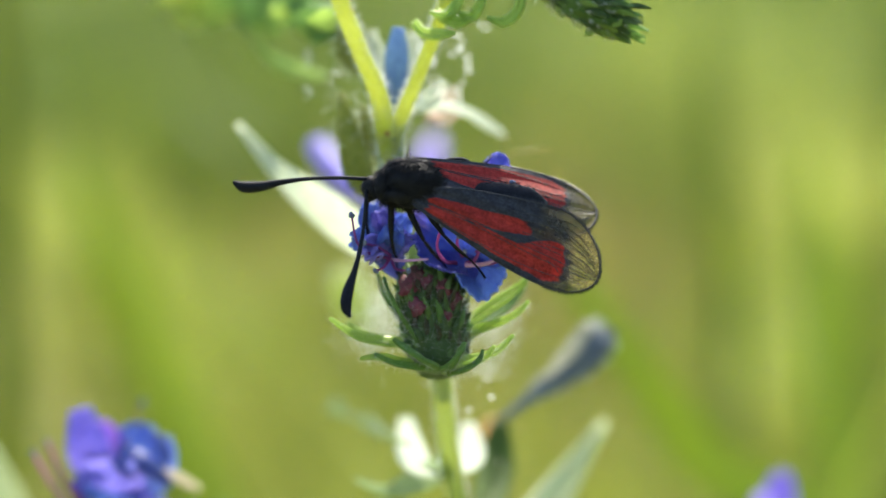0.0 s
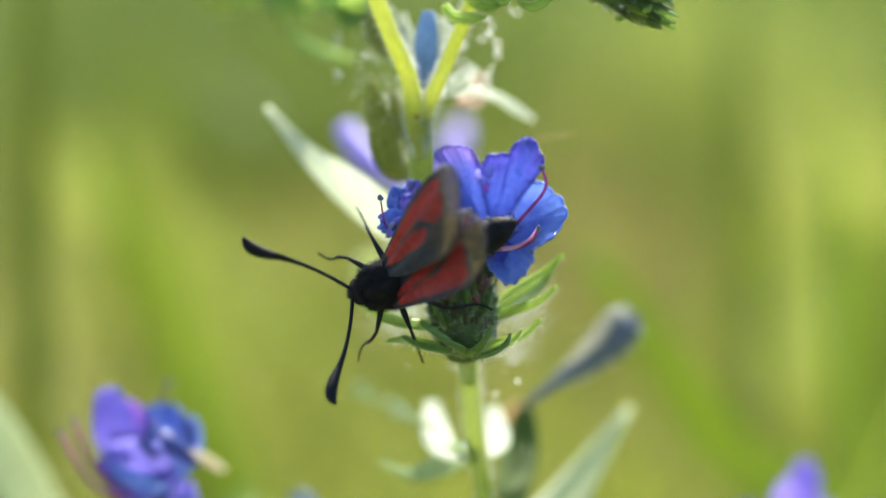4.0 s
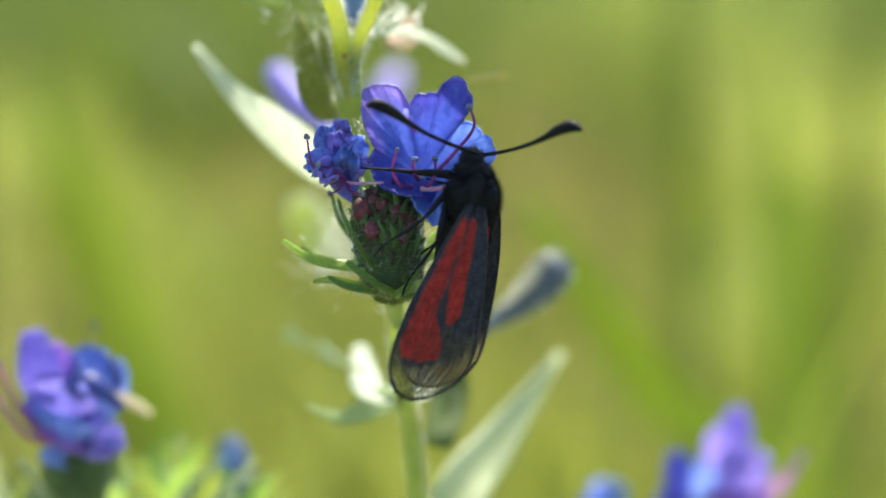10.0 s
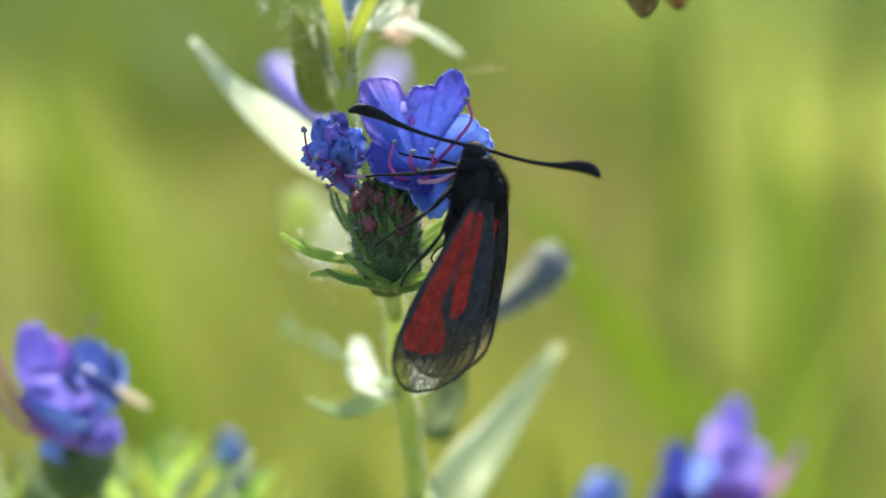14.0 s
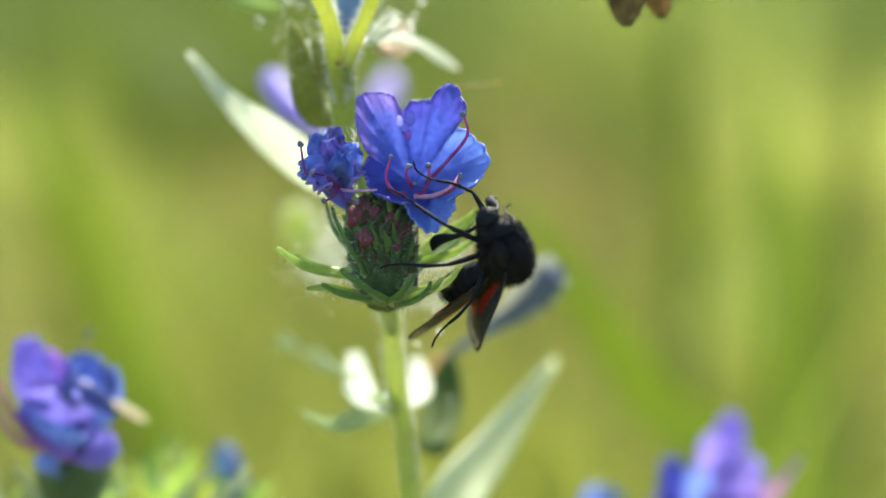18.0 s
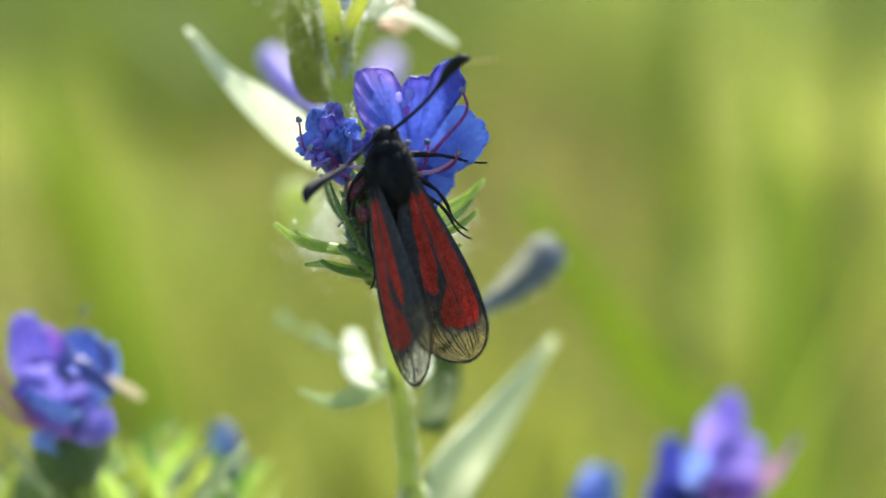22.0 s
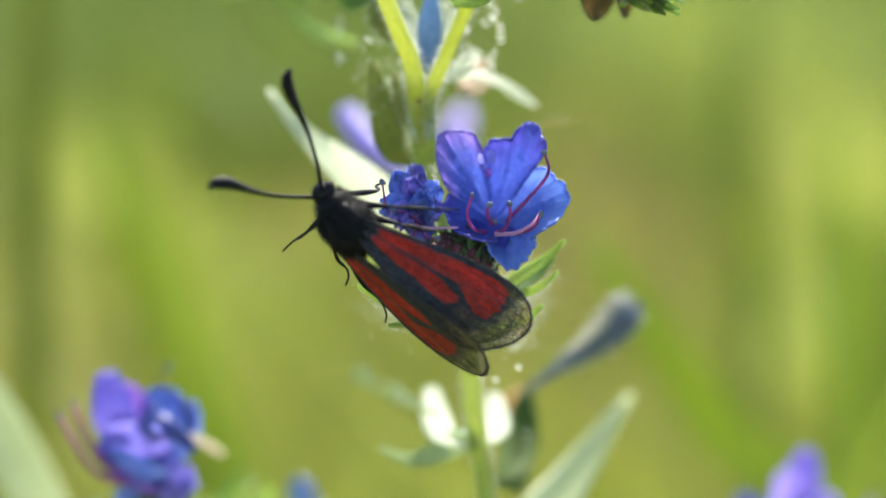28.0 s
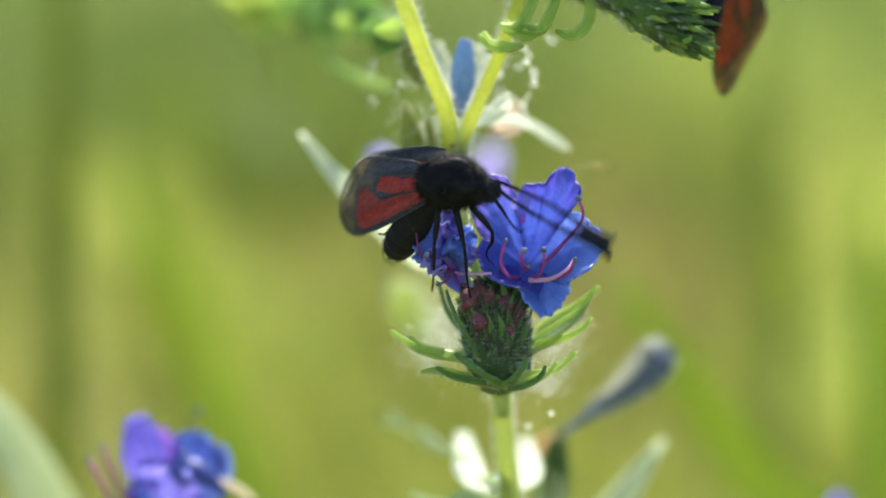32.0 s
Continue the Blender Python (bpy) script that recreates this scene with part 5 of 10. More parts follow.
            z = 0.35 * math.sin(p.x / 15.2 * math.pi) - 0.025 * p.y * p.y
            spike(bm, Vector((p.x, side * p.y, z)) / 1000, Vector((out.x, side * out.y, rng.uniform(-0.2, 0.2))) + Vector((rng.uniform(-0.3, 0.3), 0, 0)), rng.uniform(0.15, 0.35) / 1000, 0.00003)
    return bm


def fuzz(bm, centre, radii, count, length, rng, back=0.3):
    for _ in range(count):
        n = Vector((rng.gauss(0, 1), rng.gauss(0, 1), rng.gauss(0, 1))).normalized()
        p = Vector([c + q * r for c, q, r in zip(centre, n, radii)])
        spike(bm, p / 1000, n + Vector((-back, 0, 0)) + Vector([rng.uniform(-0.3, 0.3) for _ in range(3)]), length * rng.uniform(0.4, 1.2) / 1000, 0.00002)


def thorax_mesh():
    bm = bmesh.new()
    lumpy(bm, (-0.2, 0, 0.2), (2.35, 1.72, 2.05), 28, 0.10, 1)
    lumpy(bm, (1.7, 0, 0.0), (1.05, 1.30, 1.45), 20, 0.08, 2)
    for side in (1, -1):
        lumpy(bm, (0.5, side * 1.18, 0.95), (1.3, 0.6, 0.65), 16, 0.1, 5 + side)
    return bm


def thorax_fur():
    bm = bmesh.new()
    rng = random.Random(9)
    fuzz(bm, (-0.2, 0, 0.2), (2.30, 1.68, 2.00), 5200, 0.62, rng)
    fuzz(bm, (1.7, 0, 0.0), (1.04, 1.28, 1.42), 1600, 0.45, rng, -0.1)
    for side in (1, -1):
        fuzz(bm, (0.5, side * 1.18, 0.95), (1.28, 0.58, 0.62), 500, 0.4, rng)
    return bm


def head_mesh():
    bm = bmesh.new()
    lumpy(bm, (2.8, 0, -0.35), (0.9, 0.92, 0.9), 20, 0.06, 3)
    return bm


def head_fur():
    bm = bmesh.new()
    fuzz(bm, (2.8, 0, -0.35), (0.88, 0.8, 0.88), 350, 0.35, random.Random(2), -0.4)
    return bm


def eye_mesh(side):
    bm = bmesh.new()
    ball(bm, Vector((3.0, side * 0.72, -0.45)) / 1000, 0.00042, (1, 0.7, 1), 14)
    return bm


def abdomen_mesh():
    """Banded, tapering, along its own +x."""
    bm = bmesh.new()
    rows = []
    for i in range(41):
        x = i / 40
        r = 1.15 * (0.75 + 0.45 * math.sin(min(1, x * 1.5) * math.pi * 0.55)) * (1 - max(0, x - 0.72) ** 1.6 * 4.6)
        r *= 1 - 0.06 * (math.sin(x * 7 * math.pi) ** 8)
        r *= math.sqrt(max(0.0, 1 - max(0.0, (x - 0.86) / 0.14) ** 2))
        rows.append((x * 9.0, max(r, 0.12)))
    tube(bm, [Vector((x, 0, 0)) / 1000 for x, r in rows], [r / 1000 for x, r in rows], 20, n=41, flat=0.92)
    return bm


def abdomen_fur():
    bm = bmesh.new()
    rng = random.Random(5)
    for _ in range(900):
        x = rng.random()
        a = rng.uniform(0, 2 * math.pi)
        r = 1.15 * (0.75 + 0.45 * math.sin(min(1, x * 1.5) * math.pi * 0.55)) * (1 - max(0, x - 0.72) ** 1.6 * 4.6)
        n = Vector((0, math.cos(a), math.sin(a)))
        spike(bm, (Vector((x * 9, 0, 0)) + n * max(r, 0.2) * 0.95) / 1000, n + Vector((1.4, 0, 0)), rng.uniform(0.2, 0.45) / 1000, 0.000028)
    return bm


def antenna_mesh():
    """Clubbed feeler along +x that bends to its +y at the tip, with its rings."""
    bm = bmesh.new()
    pts = [(0, 0), (2.2, 0.25), (4.5, 0.35), (6.4, 0.25), (8.0, 0.05), (9.3, 0.1), (10.1, 0.55)]
    r = [0.15, 0.14, 0.15, 0.22, 0.39, 0.42, 0.14]
    rows = spline([(x, y, q) for (x, y), q in zip(pts, r)], 70)
    tube(bm, [Vector((a[0], a[1], 0)) / 1000 for a in rows], [a[2] * (1 + 0.10 * (i % 2)) / 1000 for i, a in enumerate(rows)], 8, n=70)
    return bm


def leg_mesh(side):
    """Bent leg from the hip along +x with its knee up: femur, shin with a spur, and jointed foot."""
    bm = bmesh.new()
    hip, knee, heel, foot = Vector((0, 0, 0)), Vector((2.6, 0, 1.3)), Vector((5.3, 0, 0.35)), Vector((7.6, 0, -0.1))
    tube(bm, [hip / 1000, (hip.lerp(knee, 0.5) + Vector((0, 0, 0.14))) / 1000, knee / 1000], [0.00022, 0.00024, 0.00013], 8, n=9)
    tube(bm, [knee / 1000, (knee.lerp(heel, 0.55) + Vector((0, 0, 0.18))) / 1000, heel / 1000], [0.00012, 0.00015, 0.00011], 8, n=11)
    toes = spline([tuple(heel), tuple(heel.lerp(foot, 0.35) + Vector((0, 0, -0.12))), tuple(heel.lerp(foot, 0.72) + Vector((0, 0, 0.02))), tuple(foot + Vector((-0.15, 0, 0.45)))], 31)
    for k in range(5):
        seg = [Vector(toes[6 * k + j]) / 1000 for j in (0, 2, 4, 6)]
        tube(bm, seg, [0.00007, 0.00008, 0.000085, 0.000095], 6, n=5)
    for turn in (-1, 1):
        spike(bm, Vector(toes[30]) / 1000, Vector((0.5, turn * 0.6, 0.6)), 0.0003, 0.00004)
    spike(bm, heel / 1000, Vector((1, side * 0.4, -0.5)), 0.0007, 0.00005)
    return bm


def pointed(bm, side):
    """Draws the wing out to the pointed tip that the ochre-painted moth has."""
    for v in bm.verts:
        x, y = v.co.x * 1000, side * v.co.y * 1000
        v.co.y -= side * step(x, 9.5, 14.2) * (1.0 + 0.40 * y) / 1000
    return bm


def burnet_moth(label, scales=WING, kind=""):
    moth = thing("burnet_moth", (0, 0, 0), label, "moth", "moths on the flowers")
    out = {"body": moth}
    shaped = pointed if kind == "ochre" else (lambda bm, side: bm)
    th = copied("thorax", "thorax", thorax_mesh, FUR, moth, "glossless black furry thorax")
    copied("thorax_fur", "fur", thorax_fur, FUR, th)
    hd = copied("head", "head", head_mesh, FUR, moth)
    copied("head_fur", "fur", head_fur, FUR, hd)
    for side in (1, -1):
        copied("eye%d" % side, "eye", lambda: eye_mesh(side), CHITIN, hd, "shiny black eye")
    ab = copied("abdomen", "abdomen", abdomen_mesh, CHITIN, moth, "blue-black banded abdomen")
    copied("abdomen_fur", "fur", abdomen_fur, FUR, ab)
    out["abdomen"] = ab
    for c, side in (("l", 1), ("r", -1)):
        fw = copied("fore" + c + kind, "forewing", lambda: shaped(wing_mesh(FORE_LOW, FORE_HIGH, 15.2, fore_field, 0.05, side)[0], side), scales, moth, {"ochre": "brown forewing with dull red streaks, tip painted ochre as a sunlit underside", "pale": "forewing with orange-red streaks, backlight painted in as pale scales", "": "slate-black forewing with red streaks and a thin clear margin"}[kind])
        for k, row in enumerate(VEINS):
            copied("vein%d" % k + c + kind, "vein", lambda: shaped(vein_mesh(side, *row), side), VEIN, fw)
        copied("rim" + c + kind, "wing_rim", lambda: shaped(rim_mesh(side), side), VEIN, fw, "dark rim of the wing")
        copied("fringe" + c + kind, "fringe", lambda: shaped(fringe_mesh(side), side), VEIN, fw)
        hw = copied("hind" + c, "hindwing", lambda: hind_bm(side), HINDWING, moth, "bright red hindwing with a dark edge")
        out["wing_" + c], out["hindwing_" + c] = fw, hw
        out["ant_" + c] = copied("antenna" + c, "antenna", lambda: antenna_for(side), CHITIN, moth, "black clubbed antenna")
        for i in range(3):
            out["leg%d%s" % (i, c)] = copied("leg" + c, "leg", lambda: leg_mesh(side), CHITIN, moth)
    return out


def hind_bm(side):
    bm = wing_mesh(HIND_LOW, HIND_HIGH, 10.6, hind_field, 0.04, side)[0]
    bmesh.ops.transform(bm, matrix=pose(0.0012, 0, -0.00035) @ pose(0, 0, 0, 0, 0, side * 3), verts=bm.verts)
    return bm


def antenna_for(side):
    bm = antenna_mesh()
    if side < 0:
        bmesh.ops.scale(bm, vec=(1, -1, 1), verts=bm.verts)
        bmesh.ops.reverse_faces(bm, faces=bm.faces)
    return bm


feeder = burnet_moth("black and red burnet moth feeding on the blue flower")
climber = burnet_moth("second burnet moth, wings painted as sunlit undersides, clinging to the curled flower head", OCHRE_WING, "ochre")
flyer = burnet_moth("third burnet moth, wings painted as if backlit, that flies in behind the flower", BACKLIT_WING, "pale")


def heading(place, forward, up):
    """The pose of a thing at place whose +x points forward and whose +z leans to up."""
    x = forward.normalized()
    y = up.cross(x).normalized()
    z = x.cross(y)
    m = Matrix((x, y, z)).transposed().to_4x4()
    m.translation = place
    return m


def flyer_flight():
    """The third moth flies in, flutters behind the flower and leaves; its wings beat all the while."""
    top = UP * 0.45 - AWAY * 0.9
    roof = UP * 0.75 + RIGHT * 0.35 - AWAY * 0.45
    rows = [(0, at(2600, -900, 60), (-1, 0.0), top), (10.7, at(1950, 560, 45), (-1, 0.05), top), (10.8, at(1650, 430, 40), (-1, 0.1), top), (10.9, at(1215, 285, 32), (-1, 0.1), top),
            (11.0, at(918, 100, 27), (-0.76, 0.64), top), (11.1, at(770, 85, 26), (-0.75, 0.6), top), (11.2, at(735, 62, 26), (-0.85, 0.45), top), (11.3, at(715, 70, 26), (-0.9, 0.4), top),
            (11.5, at(700, 60, 27), (-0.95, 0.25), top.lerp(roof, 0.6)), (11.7, at(702, 58, 27), (-0.88, 0.4), roof), (12.0, at(690, 62, 27), (-0.78, 0.58), roof), (12.3, at(672, 62, 27), (-0.72, 0.66), roof),
            (12.6, at(688, 60, 27), (-0.78, 0.58), roof), (12.7, at(715, 50, 26), (-0.9, 0.3), top.lerp(roof, 0.5)), (12.8, at(745, 50, 25), (-0.97, 0.1), top), (12.9, at(735, -120, 24), (-0.8, 0.5), top),
            (13.0, at(700, -420, 26), (-0.6, 0.8), top), (14.0, at(500, -1500, 60), (-0.6, 0.8), top), (32, at(400, -1700, 60), (-0.6, 0.8), top)]
    walk(flyer["body"], [(t, heading(place, RIGHT * way[0] + UP * way[1] + AWAY * 0.15, up)) for t, place, way, up in rows])
    states = ((0, 40, 0, 100, 0), (10.7, 40, 42, 100, 0), (11.3, 40, 42, 100, 0), (11.5, 22, 26, 135, 15), (11.7, 4, 9, 166, 30), (12.6, 4, 9, 166, 30), (12.7, 28, 30, 130, 12), (12.8, 40, 42, 105, 0), (13.1, 40, 42, 100, 0), (32, 40, 0, 100, 0))
    times = [0.0] + [k / 30 for k in range(321, 394)] + [32.0]
    for c, side in (("l", 1), ("r", -1)):
        for wing, back in (("wing_", 0), ("hindwing_", 16)):
            keys = []
            for t in times:
                flap, beat, sweep, roll = (float(np.interp(t, [q[0] for q in states], [q[k] for q in states])) for k in (1, 2, 3, 4))
                flap += beat * math.sin(math.pi / 2 * (frame(t) - 331))
                keys.append((t, pose(-0.0005, side * 0.00145, 0.00115) @ pose(0, 0, 0, side * flap) @ pose(0, 0, 0, 0, 0, side * min(178, sweep + back)) @ pose(0, 0, 0, side * roll)))
            walk(flyer[wing + c], keys)


def motions():
    """What moves: the moths and their wings, feelers and legs."""
    walk(feeder["body"], [
        (0, pose(-0.00586, -0.00408, 0.31142, -57.9, -1.1, 174.7)), (0.5, pose(-0.00692, -0.00439, 0.30964, -69.9, 5.9, -179.0)), (1, pose(-0.00778, -0.00466, 0.30815, -74.3, 9.3, -175.1)),
        (1.5, pose(-0.00907, -0.00497, 0.30639, -79.9, 11.8, 172.8)), (2, pose(-0.00904, -0.00533, 0.30437, -76.6, 2.5, 143.2)),
        (2.5, pose(-0.00945, -0.00541, 0.30391, -81.8, -0.7, 141.6)), (3, pose(-0.00939, -0.00542, 0.30385, -84.0, -4.4, 139.5)),
        (3.5, pose(-0.00964, -0.00540, 0.30393, -81.3, -7.4, 138.5)), (4.5, pose(-0.00967, -0.00592, 0.30096, -76.9, 53.8, -166.1)),
        (5.5, pose(-0.00829, -0.00639, 0.29832, 10.7, 76.8, -81.2)), (6, pose(-0.00157, -0.00604, 0.30032, 87.1, 31.0, -8.5)), (6.5, pose(0.00195, -0.00551, 0.30333, 88.0, -40.5, -1.0)),
        (7, pose(0.00305, -0.00542, 0.30382, 117.4, -60.4, 18.1)), (7.5, pose(0.00351, -0.00530, 0.30449, 175.7, -65.8, -31.8)), (8, pose(0.00258, -0.00528, 0.30464, 172.6, -71.5, -20.7)),
        (8.5, pose(0.00257, -0.00527, 0.30467, 176.3, -74.2, -23.7)), (9, pose(0.00212, -0.00540, 0.30392, 164.6, -80.0, -10.5)), (10, pose(0.00187, -0.00522, 0.30494, 110.6, -75.9, 44.6)),
        (10.5, pose(0.00185, -0.00533, 0.30433, -166.8, -83.8, -38.3)), (11, pose(0.00149, -0.00494, 0.30654, 27.7, -77.2, 129.0)),
        (12, pose(0.00177, -0.00507, 0.30582, 26.4, -83.8, 130.2)), (12.5, pose(0.00226, -0.00506, 0.30583, 47.0, -83.9, 109.2)),
        (13, pose(0.00198, -0.00516, 0.30532, -86.6, -85.7, -117.0)), (13.5, pose(0.00228, -0.00522, 0.30495, -148.8, -86.6, -55.6)),
        (14, pose(0.00255, -0.00525, 0.30480, 87.6, -79.2, 68.1)), (14.5, pose(0.00265, -0.00535, 0.30420, 122.3, -69.5, 28.1)),
        (16.5, pose(0.00327, -0.00532, 0.30437, -159.5, -78.5, -48.5)), (17, pose(0.00460, -0.00522, 0.30497, -16.0, -55.7, 164.9)),
        (17.5, pose(0.00344, -0.00522, 0.30497, -14.5, -45.5, 154.5)), (18, pose(0.00482, -0.00584, 0.30144, -79.8, -65.8, -139.1)),
        (18.25, pose(0.00346, -0.00573, 0.30205, -61.9, -34.8, 179.0)), (18.5, pose(0.00190, -0.00561, 0.30271, -71.0, -4.1, 149.4)),
        (19, pose(-0.00118, -0.00539, 0.30397, -71.5, -26.6, 155.8)), (19.5, pose(-0.00205, -0.00519, 0.30511, -93.9, -65.9, -170.3)),
        (20, pose(-0.00210, -0.00529, 0.30455, -103.6, -73.8, -163.0)), (20.5, pose(-0.00214, -0.00527, 0.30468, -125.3, -73.0, -141.0)),
        (21, pose(-0.00318, -0.00513, 0.30546, 58.7, -85.5, 28.7)), (21.5, pose(-0.00336, -0.00509, 0.30567, -13.2, -79.8, 101.4)),
        (22, pose(-0.00340, -0.00516, 0.30530, -40.3, -77.2, 129.0)), (22.5, pose(-0.00356, -0.00521, 0.30501, -85.2, -82.1, 174.6)),
        (23, pose(-0.00282, -0.00522, 0.30494, -126.5, -75.2, -140.5)), (23.5, pose(-0.00285, -0.00502, 0.30606, -150.4, -78.0, -118.0)),
        (24, pose(-0.00205, -0.00526, 0.30471, -109.2, -71.2, -156.5)), (24.5, pose(-0.00216, -0.00529, 0.30454, -139.7, -68.4, -125.8)),
        (25.5, pose(-0.00496, -0.00529, 0.30458, -125.1, -52.1, -144.7)), (26.5, pose(-0.00762, -0.00918, 0.30552, -124.1, -38.0, -151.3)),
        (27, pose(-0.00727, -0.00930, 0.30486, -123.9, -29.1, -149.9)), (27.5, pose(-0.00909, -0.00917, 0.30558, -126.0, -32.5, -149.8)),
        (28, pose(-0.01250, -0.00893, 0.30692, -122.7, -46.8, -172.2)), (28.5, pose(-0.01371, -0.00869, 0.30831, -147.9, -48.8, -151.0)),
        (29, pose(-0.01372, -0.00873, 0.30808, -146.2, -54.0, -160.2)), (29.5, pose(-0.01225, -0.00812, 0.31151, -175.1, -78.2, -144.5)),
        (30, pose(-0.01019, -0.00354, 0.31433, -13.5, -39.2, 50.5)), (30.5, pose(-0.01020, -0.00351, 0.31447, -1.2, -61.4, 39.0)), (31, pose(-0.00919, -0.00366, 0.31358, 40.4, -62.5, -0.0)),
        (31.5, pose(-0.00984, -0.00376, 0.31313, 42.8, -50.8, -1.0)), (32, pose(-0.00755, -0.00389, 0.31251, 31.5, 2.8, 1.7)),
    ])
    walk(feeder["wing_l"], [
        (0, pose(-0.00050, 0.00145, 0.00115, 19.5, 19.8, 162.7)), (0.5, pose(-0.00050, 0.00145, 0.00115, 14.7, 2.6, 165.3)), (1, pose(-0.00050, 0.00145, 0.00115, 15.6, 4.5, 167.4)),
        (1.5, pose(-0.00050, 0.00145, 0.00115, 4.6, 30.8, 171.6)), (1.75, pose(-0.00050, 0.00145, 0.00115, 32.2, -15.9, 173.6)), (2, pose(-0.00050, 0.00145, 0.00115, -34.4, -7.9, -176.0)),
        (2.5, pose(-0.00050, 0.00145, 0.00115, -43.5, -9.7, -179.6)), (3, pose(-0.00050, 0.00145, 0.00115, -51.3, -8.8, -175.2)), (3.5, pose(-0.00050, 0.00145, 0.00115, -52.3, -9.5, -169.4)),
        (4.5, pose(-0.00050, 0.00145, 0.00115, 19.5, -47.5, 163.3)), (5.5, pose(-0.00050, 0.00145, 0.00115, 11.3, 13.6, 152.3)), (6, pose(-0.00050, 0.00145, 0.00115, 18.2, -0.2, 169.6)),
        (6.5, pose(-0.00050, 0.00145, 0.00115, 22.5, 6.8, 157.5)), (7, pose(-0.00050, 0.00145, 0.00115, 51.1, 15.2, 165.9)), (7.5, pose(-0.00050, 0.00145, 0.00115, 60.9, 6.5, -170.1)),
        (8, pose(-0.00050, 0.00145, 0.00115, 66.5, 3.9, -173.4)), (8.5, pose(-0.00050, 0.00145, 0.00115, 67.4, 5.9, -174.2)), (9, pose(-0.00050, 0.00145, 0.00115, 65.1, 12.2, -177.9)),
        (10, pose(-0.00050, 0.00145, 0.00115, 61.7, 9.1, 175.9)), (10.5, pose(-0.00050, 0.00145, 0.00115, 66.6, 15.6, -178.7)), (11, pose(-0.00050, 0.00145, 0.00115, 59.9, 4.7, 177.9)),
        (12, pose(-0.00050, 0.00145, 0.00115, 61.3, 9.9, -178.8)), (12.5, pose(-0.00050, 0.00145, 0.00115, 61.4, 14.3, 178.9)), (13, pose(-0.00050, 0.00145, 0.00115, 63.7, 12.7, -177.5)),
        (13.5, pose(-0.00050, 0.00145, 0.00115, 64.0, 14.6, -178.5)), (14, pose(-0.00050, 0.00145, 0.00115, 59.0, 15.9, 172.7)), (14.5, pose(-0.00050, 0.00145, 0.00115, 57.3, 12.3, 173.3)),
        (16.5, pose(-0.00050, 0.00145, 0.00115, 64.4, 12.1, -176.5)), (17, pose(-0.00050, 0.00145, 0.00115, 79.4, 47.4, -165.3)),
        (17.5, pose(-0.00050, 0.00145, 0.00115, 51.0, -2.1, 146.5)), (17.75, pose(-0.00050, 0.00145, 0.00115, 94.1, 32.1, 164.0)),
        (18, pose(-0.00050, 0.00145, 0.00115, 163.4, 47.6, -145.1)), (18.12, pose(-0.00050, 0.00145, 0.00115, 100.1, 48.1, 163.0)),
        (18.25, pose(-0.00050, 0.00145, 0.00115, 60.9, 21.1, 136.7)), (18.38, pose(-0.00050, 0.00145, 0.00115, 37.0, -12.8, 132.0)),
        (18.5, pose(-0.00050, 0.00145, 0.00115, 1.5, -44.1, 145.8)), (18.75, pose(-0.00050, 0.00145, 0.00115, 3.4, -4.3, 158.9)), (19, pose(-0.00050, 0.00145, 0.00115, -3.0, 40.1, 177.2)),
        (19.5, pose(-0.00050, 0.00145, 0.00115, 27.0, 8.8, 164.2)), (20, pose(-0.00050, 0.00145, 0.00115, 44.2, 7.4, 179.3)), (20.5, pose(-0.00050, 0.00145, 0.00115, 45.5, 7.0, -178.7)),
        (21, pose(-0.00050, 0.00145, 0.00115, 57.3, 4.4, -175.2)), (21.5, pose(-0.00050, 0.00145, 0.00115, 56.0, 0.2, -175.6)), (22, pose(-0.00050, 0.00145, 0.00115, 56.0, 0.1, -175.8)),
        (22.5, pose(-0.00050, 0.00145, 0.00115, 53.2, 4.7, -175.5)), (23, pose(-0.00050, 0.00145, 0.00115, 45.0, 6.5, -177.3)), (23.5, pose(-0.00050, 0.00145, 0.00115, 45.8, 6.8, -179.4)),
        (24, pose(-0.00050, 0.00145, 0.00115, 42.8, 6.1, 177.4)), (24.5, pose(-0.00050, 0.00145, 0.00115, 43.2, 8.0, -178.5)), (25.5, pose(-0.00050, 0.00145, 0.00115, 34.7, 10.9, -177.2)),
        (26.5, pose(-0.00050, 0.00145, 0.00115, 31.7, 11.4, -173.4)), (27, pose(-0.00050, 0.00145, 0.00115, 38.3, 11.5, 179.0)), (27.5, pose(-0.00050, 0.00145, 0.00115, 36.3, 12.0, 178.7)),
        (28, pose(-0.00050, 0.00145, 0.00115, 28.9, 7.2, 179.5)), (28.5, pose(-0.00050, 0.00145, 0.00115, 45.6, 1.1, 172.7)), (29, pose(-0.00050, 0.00145, 0.00115, 52.8, 5.1, 178.6)),
        (29.5, pose(-0.00050, 0.00145, 0.00115, 96.7, 9.2, 169.6)), (30, pose(-0.00050, 0.00145, 0.00115, 167.2, 31.9, 137.8)), (30.5, pose(-0.00050, 0.00145, 0.00115, 169.0, 29.1, 152.1)),
        (31, pose(-0.00050, 0.00145, 0.00115, 169.9, 26.0, 165.8)), (31.5, pose(-0.00050, 0.00145, 0.00115, 156.7, 36.1, 168.9)), (32, pose(-0.00050, 0.00145, 0.00115, 126.5, 47.8, 140.3)),
    ])
